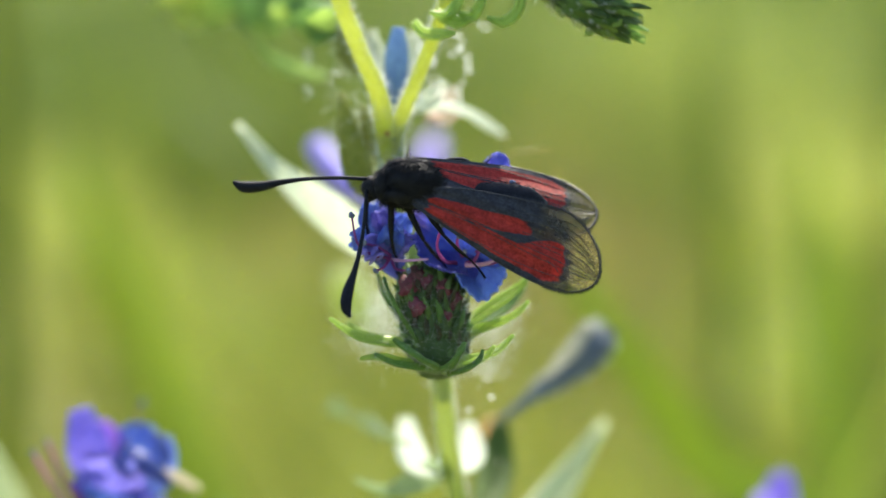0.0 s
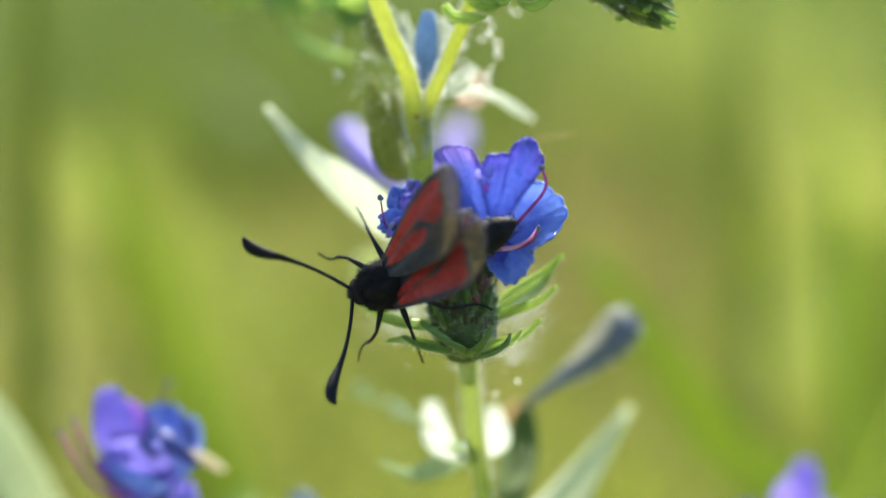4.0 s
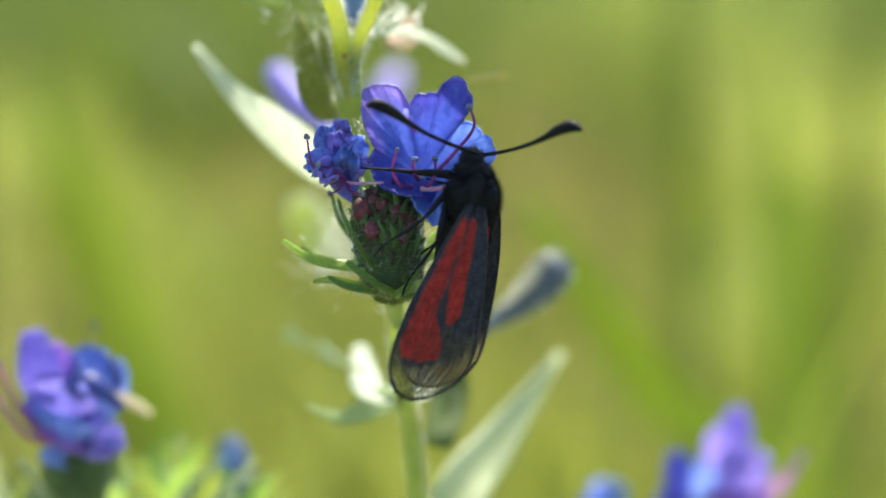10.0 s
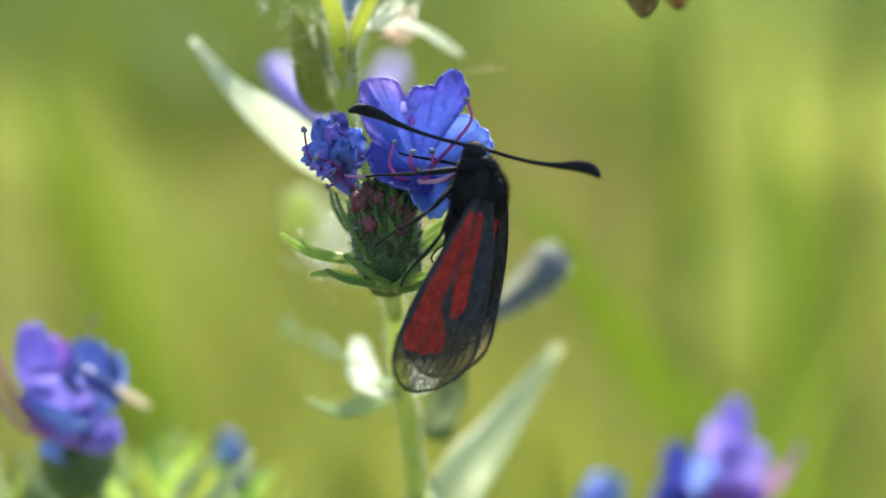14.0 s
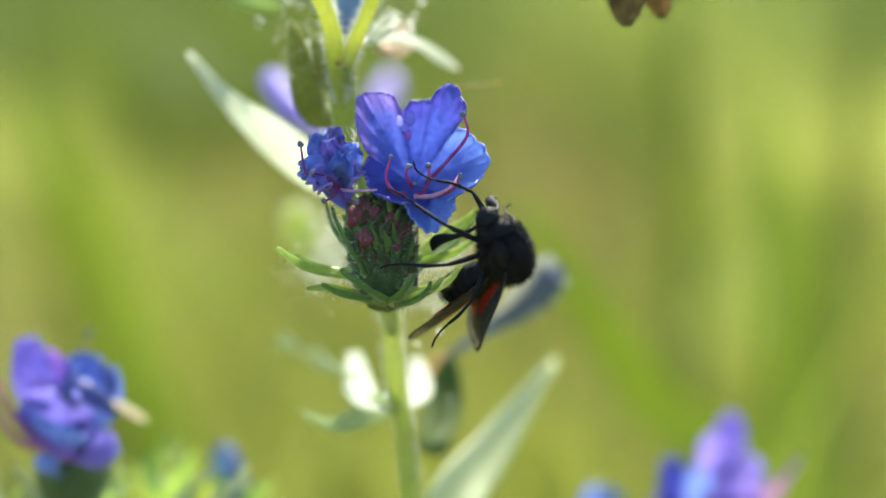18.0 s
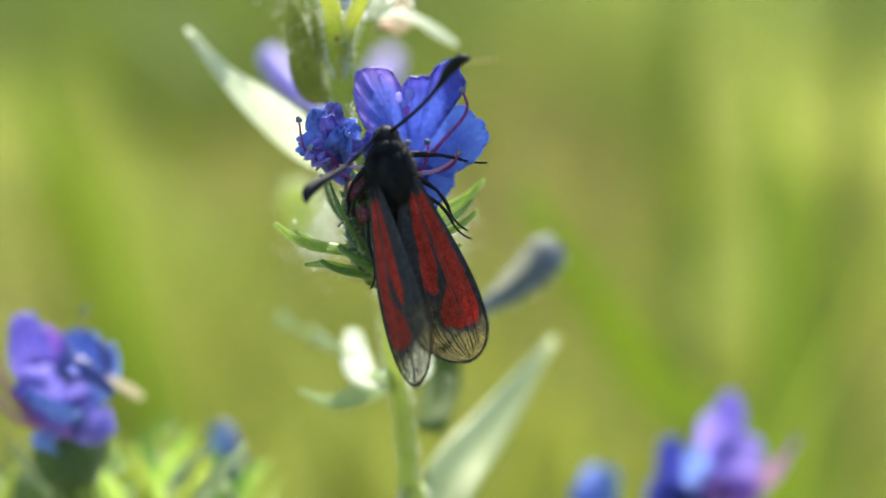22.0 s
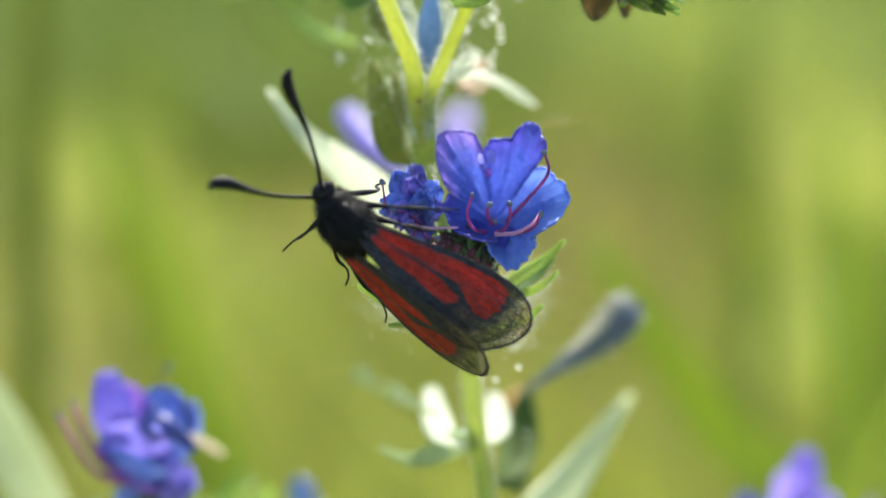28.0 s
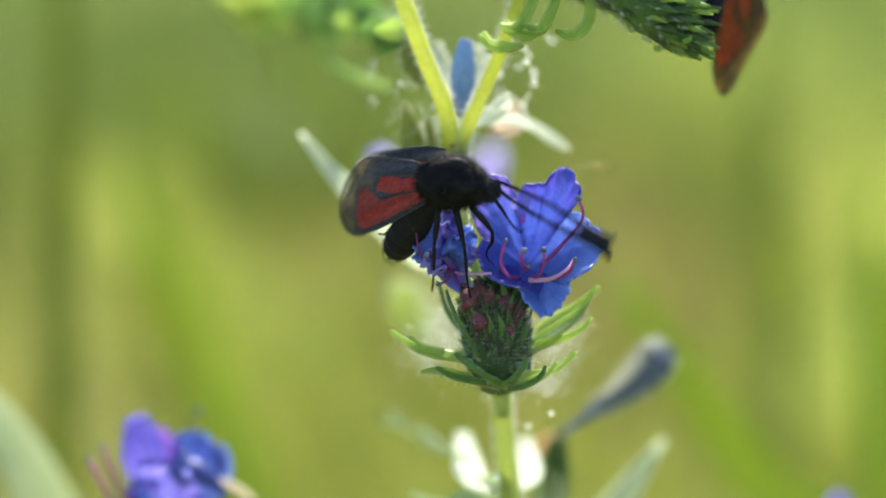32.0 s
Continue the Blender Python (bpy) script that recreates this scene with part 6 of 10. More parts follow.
    walk(feeder["hindwing_l"], [
        (0, pose(-0.00050, 0.00145, 0.00115, 19.5, 19.8, 162.7)), (0.5, pose(-0.00050, 0.00145, 0.00115, 14.7, 2.6, 165.3)), (1, pose(-0.00050, 0.00145, 0.00115, 15.6, 4.5, 167.4)),
        (1.5, pose(-0.00050, 0.00145, 0.00115, 4.6, 30.8, 171.6)), (1.75, pose(-0.00050, 0.00145, 0.00115, 32.2, -15.9, 173.6)), (2, pose(-0.00050, 0.00145, 0.00115, -34.4, -7.9, -176.0)),
        (2.5, pose(-0.00050, 0.00145, 0.00115, -43.5, -9.7, -179.6)), (3, pose(-0.00050, 0.00145, 0.00115, -51.3, -8.8, -175.2)), (3.5, pose(-0.00050, 0.00145, 0.00115, -52.3, -9.5, -169.4)),
        (4.5, pose(-0.00050, 0.00145, 0.00115, 19.5, -47.5, 163.3)), (5.5, pose(-0.00050, 0.00145, 0.00115, 11.3, 13.6, 152.3)), (6, pose(-0.00050, 0.00145, 0.00115, 18.2, -0.2, 169.6)),
        (6.5, pose(-0.00050, 0.00145, 0.00115, 22.5, 6.8, 157.5)), (7, pose(-0.00050, 0.00145, 0.00115, 51.1, 15.2, 165.9)), (7.5, pose(-0.00050, 0.00145, 0.00115, 60.9, 6.5, -170.1)),
        (8, pose(-0.00050, 0.00145, 0.00115, 66.5, 3.9, -173.4)), (8.5, pose(-0.00050, 0.00145, 0.00115, 67.4, 5.9, -174.2)), (9, pose(-0.00050, 0.00145, 0.00115, 65.1, 12.2, -177.9)),
        (10, pose(-0.00050, 0.00145, 0.00115, 61.7, 9.1, 175.9)), (10.5, pose(-0.00050, 0.00145, 0.00115, 66.6, 15.6, -178.7)), (11, pose(-0.00050, 0.00145, 0.00115, 59.9, 4.7, 177.9)),
        (12, pose(-0.00050, 0.00145, 0.00115, 61.3, 9.9, -178.8)), (12.5, pose(-0.00050, 0.00145, 0.00115, 61.4, 14.3, 178.9)), (13, pose(-0.00050, 0.00145, 0.00115, 63.7, 12.7, -177.5)),
        (13.5, pose(-0.00050, 0.00145, 0.00115, 64.0, 14.6, -178.5)), (14, pose(-0.00050, 0.00145, 0.00115, 59.0, 15.9, 172.7)), (14.5, pose(-0.00050, 0.00145, 0.00115, 57.3, 12.3, 173.3)),
        (16.5, pose(-0.00050, 0.00145, 0.00115, 64.4, 12.1, -176.5)), (17, pose(-0.00050, 0.00145, 0.00115, 79.4, 47.4, -165.3)),
        (17.5, pose(-0.00050, 0.00145, 0.00115, 51.0, -2.1, 146.5)), (17.75, pose(-0.00050, 0.00145, 0.00115, 94.1, 32.1, 164.0)),
        (18, pose(-0.00050, 0.00145, 0.00115, 163.4, 47.6, -145.1)), (18.12, pose(-0.00050, 0.00145, 0.00115, 100.1, 48.1, 163.0)),
        (18.25, pose(-0.00050, 0.00145, 0.00115, 60.9, 21.1, 136.7)), (18.38, pose(-0.00050, 0.00145, 0.00115, 37.0, -12.8, 132.0)),
        (18.5, pose(-0.00050, 0.00145, 0.00115, 1.5, -44.1, 145.8)), (18.75, pose(-0.00050, 0.00145, 0.00115, 3.4, -4.3, 158.9)), (19, pose(-0.00050, 0.00145, 0.00115, -3.0, 40.1, 177.2)),
        (19.5, pose(-0.00050, 0.00145, 0.00115, 27.0, 8.8, 164.2)), (20, pose(-0.00050, 0.00145, 0.00115, 44.2, 7.4, 179.3)), (20.5, pose(-0.00050, 0.00145, 0.00115, 45.5, 7.0, -178.7)),
        (21, pose(-0.00050, 0.00145, 0.00115, 57.3, 4.4, -175.2)), (21.5, pose(-0.00050, 0.00145, 0.00115, 56.0, 0.2, -175.6)), (22, pose(-0.00050, 0.00145, 0.00115, 56.0, 0.1, -175.8)),
        (22.5, pose(-0.00050, 0.00145, 0.00115, 53.2, 4.7, -175.5)), (23, pose(-0.00050, 0.00145, 0.00115, 45.0, 6.5, -177.3)), (23.5, pose(-0.00050, 0.00145, 0.00115, 45.8, 6.8, -179.4)),
        (24, pose(-0.00050, 0.00145, 0.00115, 42.8, 6.1, 177.4)), (24.5, pose(-0.00050, 0.00145, 0.00115, 43.2, 8.0, -178.5)), (25.5, pose(-0.00050, 0.00145, 0.00115, 34.7, 10.9, -177.2)),
        (26.5, pose(-0.00050, 0.00145, 0.00115, 31.7, 11.4, -173.4)), (27, pose(-0.00050, 0.00145, 0.00115, 38.3, 11.5, 179.0)), (27.5, pose(-0.00050, 0.00145, 0.00115, 36.3, 12.0, 178.7)),
        (28, pose(-0.00050, 0.00145, 0.00115, 28.9, 7.2, 179.5)), (28.5, pose(-0.00050, 0.00145, 0.00115, 45.6, 1.1, 172.7)), (29, pose(-0.00050, 0.00145, 0.00115, 52.8, 5.1, 178.6)),
        (29.5, pose(-0.00050, 0.00145, 0.00115, 96.7, 9.2, 169.6)), (30, pose(-0.00050, 0.00145, 0.00115, 167.2, 31.9, 137.8)), (30.5, pose(-0.00050, 0.00145, 0.00115, 169.0, 29.1, 152.1)),
        (31, pose(-0.00050, 0.00145, 0.00115, 169.9, 26.0, 165.8)), (31.5, pose(-0.00050, 0.00145, 0.00115, 156.7, 36.1, 168.9)), (32, pose(-0.00050, 0.00145, 0.00115, 126.5, 47.8, 140.3)),
    ])
    walk(feeder["wing_r"], [
        (0, pose(-0.00050, -0.00145, 0.00115, -16.9, 28.6, 177.1)), (0.5, pose(-0.00050, -0.00145, 0.00115, -15.0, 0.3, 178.3)), (1, pose(-0.00050, -0.00145, 0.00115, -15.1, 13.0, -175.6)),
        (1.5, pose(-0.00050, -0.00145, 0.00115, -21.0, -26.7, -168.8)), (2, pose(-0.00050, -0.00145, 0.00115, -32.1, -15.2, -162.4)),
        (2.5, pose(-0.00050, -0.00145, 0.00115, -31.5, -18.5, -163.7)), (3, pose(-0.00050, -0.00145, 0.00115, -30.1, -19.9, -162.4)),
        (3.5, pose(-0.00050, -0.00145, 0.00115, -30.9, -21.0, -155.6)), (4.5, pose(-0.00050, -0.00145, 0.00115, -13.5, -43.7, -172.1)),
        (5.5, pose(-0.00050, -0.00145, 0.00115, -9.7, -2.8, 174.1)), (6, pose(-0.00050, -0.00145, 0.00115, -27.6, 18.6, -173.0)),
        (6.5, pose(-0.00050, -0.00145, 0.00115, -24.1, 17.8, 177.1)), (7, pose(-0.00050, -0.00145, 0.00115, -46.9, 24.0, -167.3)),
        (7.5, pose(-0.00050, -0.00145, 0.00115, -84.1, 2.4, 179.9)), (8, pose(-0.00050, -0.00145, 0.00115, -95.9, 9.9, -174.0)),
        (8.5, pose(-0.00050, -0.00145, 0.00115, -100.2, 11.4, -174.5)), (9, pose(-0.00050, -0.00145, 0.00115, -99.8, 17.8, -170.0)),
        (10, pose(-0.00050, -0.00145, 0.00115, -102.4, 18.3, -169.4)), (10.5, pose(-0.00050, -0.00145, 0.00115, -100.1, 17.6, -175.3)),
        (11, pose(-0.00050, -0.00145, 0.00115, -104.9, 15.5, -168.0)), (12, pose(-0.00050, -0.00145, 0.00115, -104.4, 15.5, -171.2)),
        (12.5, pose(-0.00050, -0.00145, 0.00115, -103.6, 20.2, -173.5)), (13, pose(-0.00050, -0.00145, 0.00115, -103.6, 14.8, -177.6)),
        (13.5, pose(-0.00050, -0.00145, 0.00115, -103.4, 16.5, -178.5)), (14, pose(-0.00050, -0.00145, 0.00115, -102.3, 24.4, -168.8)),
        (14.5, pose(-0.00050, -0.00145, 0.00115, -103.3, 22.5, -169.9)), (16.5, pose(-0.00050, -0.00145, 0.00115, -100.3, 14.3, -171.8)),
        (17, pose(-0.00050, -0.00145, 0.00115, -64.6, 53.5, -155.9)), (17.25, pose(-0.00050, -0.00145, 0.00115, -74.9, 11.0, 178.2)),
        (17.5, pose(-0.00050, -0.00145, 0.00115, -66.5, -3.2, 141.0)), (17.75, pose(-0.00050, -0.00145, 0.00115, -37.4, 27.6, 146.9)),
        (18, pose(-0.00050, -0.00145, 0.00115, 4.5, 58.3, 173.4)), (18.25, pose(-0.00050, -0.00145, 0.00115, -7.3, 8.2, 167.0)),
        (18.5, pose(-0.00050, -0.00145, 0.00115, -24.9, -39.6, 173.0)), (18.75, pose(-0.00050, -0.00145, 0.00115, -15.1, -0.3, -179.5)),
        (19, pose(-0.00050, -0.00145, 0.00115, -22.1, 47.7, -156.6)), (19.5, pose(-0.00050, -0.00145, 0.00115, -20.6, 9.9, -172.7)),
        (20, pose(-0.00050, -0.00145, 0.00115, -14.0, 6.0, -164.5)), (20.5, pose(-0.00050, -0.00145, 0.00115, -24.1, 7.4, -164.3)),
        (21, pose(-0.00050, -0.00145, 0.00115, -15.8, 11.8, -167.8)), (21.5, pose(-0.00050, -0.00145, 0.00115, -16.0, 13.6, -169.2)),
        (22, pose(-0.00050, -0.00145, 0.00115, -14.1, 19.9, -169.8)), (22.5, pose(-0.00050, -0.00145, 0.00115, -18.4, 18.9, -167.4)),
        (23, pose(-0.00050, -0.00145, 0.00115, -22.8, 11.1, -172.6)), (23.5, pose(-0.00050, -0.00145, 0.00115, -21.6, 8.3, -176.0)),
        (24, pose(-0.00050, -0.00145, 0.00115, -14.1, 6.4, -173.5)), (24.5, pose(-0.00050, -0.00145, 0.00115, -25.9, 8.3, -169.4)),
        (25.5, pose(-0.00050, -0.00145, 0.00115, -35.4, 12.6, -168.5)), (26.5, pose(-0.00050, -0.00145, 0.00115, -37.9, 15.5, -171.0)),
        (27, pose(-0.00050, -0.00145, 0.00115, -46.8, 15.4, -174.3)), (27.5, pose(-0.00050, -0.00145, 0.00115, -45.0, 15.6, -173.9)),
        (28, pose(-0.00050, -0.00145, 0.00115, -45.1, 13.7, -172.5)), (28.5, pose(-0.00050, -0.00145, 0.00115, -46.4, 9.5, 175.8)),
        (29, pose(-0.00050, -0.00145, 0.00115, -52.0, 12.3, 179.7)), (29.5, pose(-0.00050, -0.00145, 0.00115, -53.2, 6.8, 175.1)),
        (30, pose(-0.00050, -0.00145, 0.00115, -107.5, 31.7, 126.4)), (30.5, pose(-0.00050, -0.00145, 0.00115, -49.9, 18.5, -178.0)),
        (31, pose(-0.00050, -0.00145, 0.00115, -26.6, 22.5, 157.5)), (31.5, pose(-0.00050, -0.00145, 0.00115, -52.1, 32.7, 154.6)),
        (32, pose(-0.00050, -0.00145, 0.00115, -65.0, 40.7, 134.7)),
    ])
    walk(feeder["hindwing_r"], [
        (0, pose(-0.00050, -0.00145, 0.00115, -16.9, 28.6, 177.1)), (0.5, pose(-0.00050, -0.00145, 0.00115, -15.0, 0.3, 178.3)), (1, pose(-0.00050, -0.00145, 0.00115, -15.1, 13.0, -175.6)),
        (1.5, pose(-0.00050, -0.00145, 0.00115, -21.0, -26.7, -168.8)), (2, pose(-0.00050, -0.00145, 0.00115, -32.1, -15.2, -162.4)),
        (2.5, pose(-0.00050, -0.00145, 0.00115, -31.5, -18.5, -163.7)), (3, pose(-0.00050, -0.00145, 0.00115, -30.1, -19.9, -162.4)),
        (3.5, pose(-0.00050, -0.00145, 0.00115, -30.9, -21.0, -155.6)), (4.5, pose(-0.00050, -0.00145, 0.00115, -13.5, -43.7, -172.1)),
        (5.5, pose(-0.00050, -0.00145, 0.00115, -9.7, -2.8, 174.1)), (6, pose(-0.00050, -0.00145, 0.00115, -27.6, 18.6, -173.0)),
        (6.5, pose(-0.00050, -0.00145, 0.00115, -24.1, 17.8, 177.1)), (7, pose(-0.00050, -0.00145, 0.00115, -46.9, 24.0, -167.3)),
        (7.5, pose(-0.00050, -0.00145, 0.00115, -84.1, 2.4, 179.9)), (8, pose(-0.00050, -0.00145, 0.00115, -95.9, 9.9, -174.0)),
        (8.5, pose(-0.00050, -0.00145, 0.00115, -100.2, 11.4, -174.5)), (9, pose(-0.00050, -0.00145, 0.00115, -99.8, 17.8, -170.0)),
        (10, pose(-0.00050, -0.00145, 0.00115, -102.4, 18.3, -169.4)), (10.5, pose(-0.00050, -0.00145, 0.00115, -100.1, 17.6, -175.3)),
        (11, pose(-0.00050, -0.00145, 0.00115, -104.9, 15.5, -168.0)), (12, pose(-0.00050, -0.00145, 0.00115, -104.4, 15.5, -171.2)),
        (12.5, pose(-0.00050, -0.00145, 0.00115, -103.6, 20.2, -173.5)), (13, pose(-0.00050, -0.00145, 0.00115, -103.6, 14.8, -177.6)),
        (13.5, pose(-0.00050, -0.00145, 0.00115, -103.4, 16.5, -178.5)), (14, pose(-0.00050, -0.00145, 0.00115, -102.3, 24.4, -168.8)),
        (14.5, pose(-0.00050, -0.00145, 0.00115, -103.3, 22.5, -169.9)), (16.5, pose(-0.00050, -0.00145, 0.00115, -100.3, 14.3, -171.8)),
        (17, pose(-0.00050, -0.00145, 0.00115, -64.6, 53.5, -155.9)), (17.25, pose(-0.00050, -0.00145, 0.00115, -74.9, 11.0, 178.2)),
        (17.5, pose(-0.00050, -0.00145, 0.00115, -66.5, -3.2, 141.0)), (17.75, pose(-0.00050, -0.00145, 0.00115, -37.4, 27.6, 146.9)),
        (18, pose(-0.00050, -0.00145, 0.00115, 4.5, 58.3, 173.4)), (18.25, pose(-0.00050, -0.00145, 0.00115, -7.3, 8.2, 167.0)),
        (18.5, pose(-0.00050, -0.00145, 0.00115, -24.9, -39.6, 173.0)), (18.75, pose(-0.00050, -0.00145, 0.00115, -15.1, -0.3, -179.5)),
        (19, pose(-0.00050, -0.00145, 0.00115, -22.1, 47.7, -156.6)), (19.5, pose(-0.00050, -0.00145, 0.00115, -20.6, 9.9, -172.7)),
        (20, pose(-0.00050, -0.00145, 0.00115, -14.0, 6.0, -164.5)), (20.5, pose(-0.00050, -0.00145, 0.00115, -24.1, 7.4, -164.3)),
        (21, pose(-0.00050, -0.00145, 0.00115, -15.8, 11.8, -167.8)), (21.5, pose(-0.00050, -0.00145, 0.00115, -16.0, 13.6, -169.2)),
        (22, pose(-0.00050, -0.00145, 0.00115, -14.1, 19.9, -169.8)), (22.5, pose(-0.00050, -0.00145, 0.00115, -18.4, 18.9, -167.4)),
        (23, pose(-0.00050, -0.00145, 0.00115, -22.8, 11.1, -172.6)), (23.5, pose(-0.00050, -0.00145, 0.00115, -21.6, 8.3, -176.0)),
        (24, pose(-0.00050, -0.00145, 0.00115, -14.1, 6.4, -173.5)), (24.5, pose(-0.00050, -0.00145, 0.00115, -25.9, 8.3, -169.4)),
        (25.5, pose(-0.00050, -0.00145, 0.00115, -35.4, 12.6, -168.5)), (26.5, pose(-0.00050, -0.00145, 0.00115, -37.9, 15.5, -171.0)),
        (27, pose(-0.00050, -0.00145, 0.00115, -46.8, 15.4, -174.3)), (27.5, pose(-0.00050, -0.00145, 0.00115, -45.0, 15.6, -173.9)),
        (28, pose(-0.00050, -0.00145, 0.00115, -45.1, 13.7, -172.5)), (28.5, pose(-0.00050, -0.00145, 0.00115, -46.4, 9.5, 175.8)),
        (29, pose(-0.00050, -0.00145, 0.00115, -52.0, 12.3, 179.7)), (29.5, pose(-0.00050, -0.00145, 0.00115, -53.2, 6.8, 175.1)),
        (30, pose(-0.00050, -0.00145, 0.00115, -107.5, 31.7, 126.4)), (30.5, pose(-0.00050, -0.00145, 0.00115, -49.9, 18.5, -178.0)),
        (31, pose(-0.00050, -0.00145, 0.00115, -26.6, 22.5, 157.5)), (31.5, pose(-0.00050, -0.00145, 0.00115, -52.1, 32.7, 154.6)),
        (32, pose(-0.00050, -0.00145, 0.00115, -65.0, 40.7, 134.7)),
    ])
    walk(feeder["ant_l"], [
        (0, pose(0.00320, 0.00045, 0.00025, -7.9, 3.4, 83.2)), (0.5, pose(0.00320, 0.00045, 0.00025, -2.1, 9.8, 78.0)), (1, pose(0.00320, 0.00045, 0.00025, 0.9, -14.7, 66.3)),
        (1.5, pose(0.00320, 0.00045, 0.00025, -11.6, -37.5, 88.8)), (2, pose(0.00320, 0.00045, 0.00025, -47.2, -36.3, 130.1)), (2.5, pose(0.00320, 0.00045, 0.00025, -50.0, -36.8, 134.3)),
        (3, pose(0.00320, 0.00045, 0.00025, -49.4, -32.8, 142.1)), (3.5, pose(0.00320, 0.00045, 0.00025, -44.2, -23.6, 129.4)), (4.5, pose(0.00320, 0.00045, 0.00025, 6.3, -57.2, 27.0)),
        (5.5, pose(0.00320, 0.00045, 0.00025, 0.3, -40.4, 37.7)), (6, pose(0.00320, 0.00045, 0.00025, -5.9, -6.6, 44.8)), (6.5, pose(0.00320, 0.00045, 0.00025, 2.8, -40.8, 46.4)),
        (7, pose(0.00320, 0.00045, 0.00025, -40.1, -4.1, 44.5)), (7.5, pose(0.00320, 0.00045, 0.00025, -13.6, 61.5, 49.8)), (8, pose(0.00320, 0.00045, 0.00025, -30.8, 62.9, 38.8)),
        (8.5, pose(0.00320, 0.00045, 0.00025, -23.1, 48.4, 48.4)), (9, pose(0.00320, 0.00045, 0.00025, -24.4, 27.1, 55.7)), (10, pose(0.00320, 0.00045, 0.00025, -17.3, 34.1, 73.6)),
        (10.5, pose(0.00320, 0.00045, 0.00025, -28.1, 24.2, 50.8)), (11, pose(0.00320, 0.00045, 0.00025, -57.8, -12.2, 67.6)), (12, pose(0.00320, 0.00045, 0.00025, -44.1, 1.0, 57.9)),
        (12.5, pose(0.00320, 0.00045, 0.00025, -40.9, 6.4, 57.5)), (13, pose(0.00320, 0.00045, 0.00025, -44.9, 14.4, 37.3)), (13.5, pose(0.00320, 0.00045, 0.00025, -35.6, 27.1, 42.7)),
        (14, pose(0.00320, 0.00045, 0.00025, -30.0, 62.0, 56.8)), (14.5, pose(0.00320, 0.00045, 0.00025, -15.0, 17.8, 77.5)), (16.5, pose(0.00320, 0.00045, 0.00025, 6.4, 33.6, 75.6)),
        (16.75, pose(0.00320, 0.00045, 0.00025, -101.7, 59.7, -43.0)), (17, pose(0.00320, 0.00045, 0.00025, -101.8, 25.8, -65.8)),
        (17.5, pose(0.00320, 0.00045, 0.00025, -89.7, 41.4, -60.3)), (18, pose(0.00320, 0.00045, 0.00025, 133.2, 63.0, -149.8)), (18.12, pose(0.00320, 0.00045, 0.00025, 5.0, 74.2, 82.3)),
        (18.25, pose(0.00320, 0.00045, 0.00025, -19.7, 37.3, 58.0)), (18.38, pose(0.00320, 0.00045, 0.00025, -24.6, -1.1, 53.6)),
        (18.5, pose(0.00320, 0.00045, 0.00025, -30.4, -43.3, 56.6)), (19, pose(0.00320, 0.00045, 0.00025, -14.4, -20.1, 65.9)), (19.5, pose(0.00320, 0.00045, 0.00025, 14.1, -24.1, 77.5)),
        (20, pose(0.00320, 0.00045, 0.00025, 15.9, -30.4, 99.3)), (20.5, pose(0.00320, 0.00045, 0.00025, 20.9, -14.8, 90.6)), (21, pose(0.00320, 0.00045, 0.00025, 10.4, -52.1, 105.6)),
        (21.5, pose(0.00320, 0.00045, 0.00025, -1.6, -47.0, 123.3)), (22, pose(0.00320, 0.00045, 0.00025, -1.6, -45.8, 124.9)), (22.5, pose(0.00320, 0.00045, 0.00025, 9.9, -47.5, 115.1)),
        (23, pose(0.00320, 0.00045, 0.00025, 19.1, -0.9, 92.5)), (23.5, pose(0.00320, 0.00045, 0.00025, 28.8, -43.3, 64.5)), (24, pose(0.00320, 0.00045, 0.00025, 17.7, -26.9, 103.7)),
        (24.5, pose(0.00320, 0.00045, 0.00025, 28.0, -14.1, 86.7)), (25.5, pose(0.00320, 0.00045, 0.00025, 34.9, -26.2, 63.0)), (26.5, pose(0.00320, 0.00045, 0.00025, 47.1, -37.2, 36.2)),
        (27, pose(0.00320, 0.00045, 0.00025, 41.8, -12.8, 32.8)), (27.5, pose(0.00320, 0.00045, 0.00025, 43.6, -23.1, 13.9)), (28, pose(0.00320, 0.00045, 0.00025, 53.9, -46.8, 0.9)),
        (28.5, pose(0.00320, 0.00045, 0.00025, 92.3, -55.1, -4.6)), (29, pose(0.00320, 0.00045, 0.00025, 97.0, -73.4, 4.3)), (29.25, pose(0.00320, 0.00045, 0.00025, 67.6, -36.1, -15.6)),
        (29.5, pose(0.00320, 0.00045, 0.00025, 34.0, -10.0, -47.1)), (30, pose(0.00320, 0.00045, 0.00025, 55.0, 38.1, -55.8)), (30.25, pose(0.00320, 0.00045, 0.00025, 70.4, 8.4, -41.2)),
        (30.5, pose(0.00320, 0.00045, 0.00025, 111.9, -51.0, -71.6)), (30.75, pose(0.00320, 0.00045, 0.00025, 71.5, -15.5, -5.9)), (31, pose(0.00320, 0.00045, 0.00025, 61.2, 37.5, 41.4)),
        (31.12, pose(0.00320, 0.00045, 0.00025, 69.8, -15.6, 41.7)), (31.25, pose(0.00320, 0.00045, 0.00025, 66.2, -54.3, 51.0)),
        (31.38, pose(0.00320, 0.00045, 0.00025, -40.3, -81.8, 162.1)), (31.5, pose(0.00320, 0.00045, 0.00025, -68.0, -54.5, -149.4)),
        (31.62, pose(0.00320, 0.00045, 0.00025, -176.3, -80.3, -69.9)), (31.75, pose(0.00320, 0.00045, 0.00025, 102.0, -45.3, -1.1)),
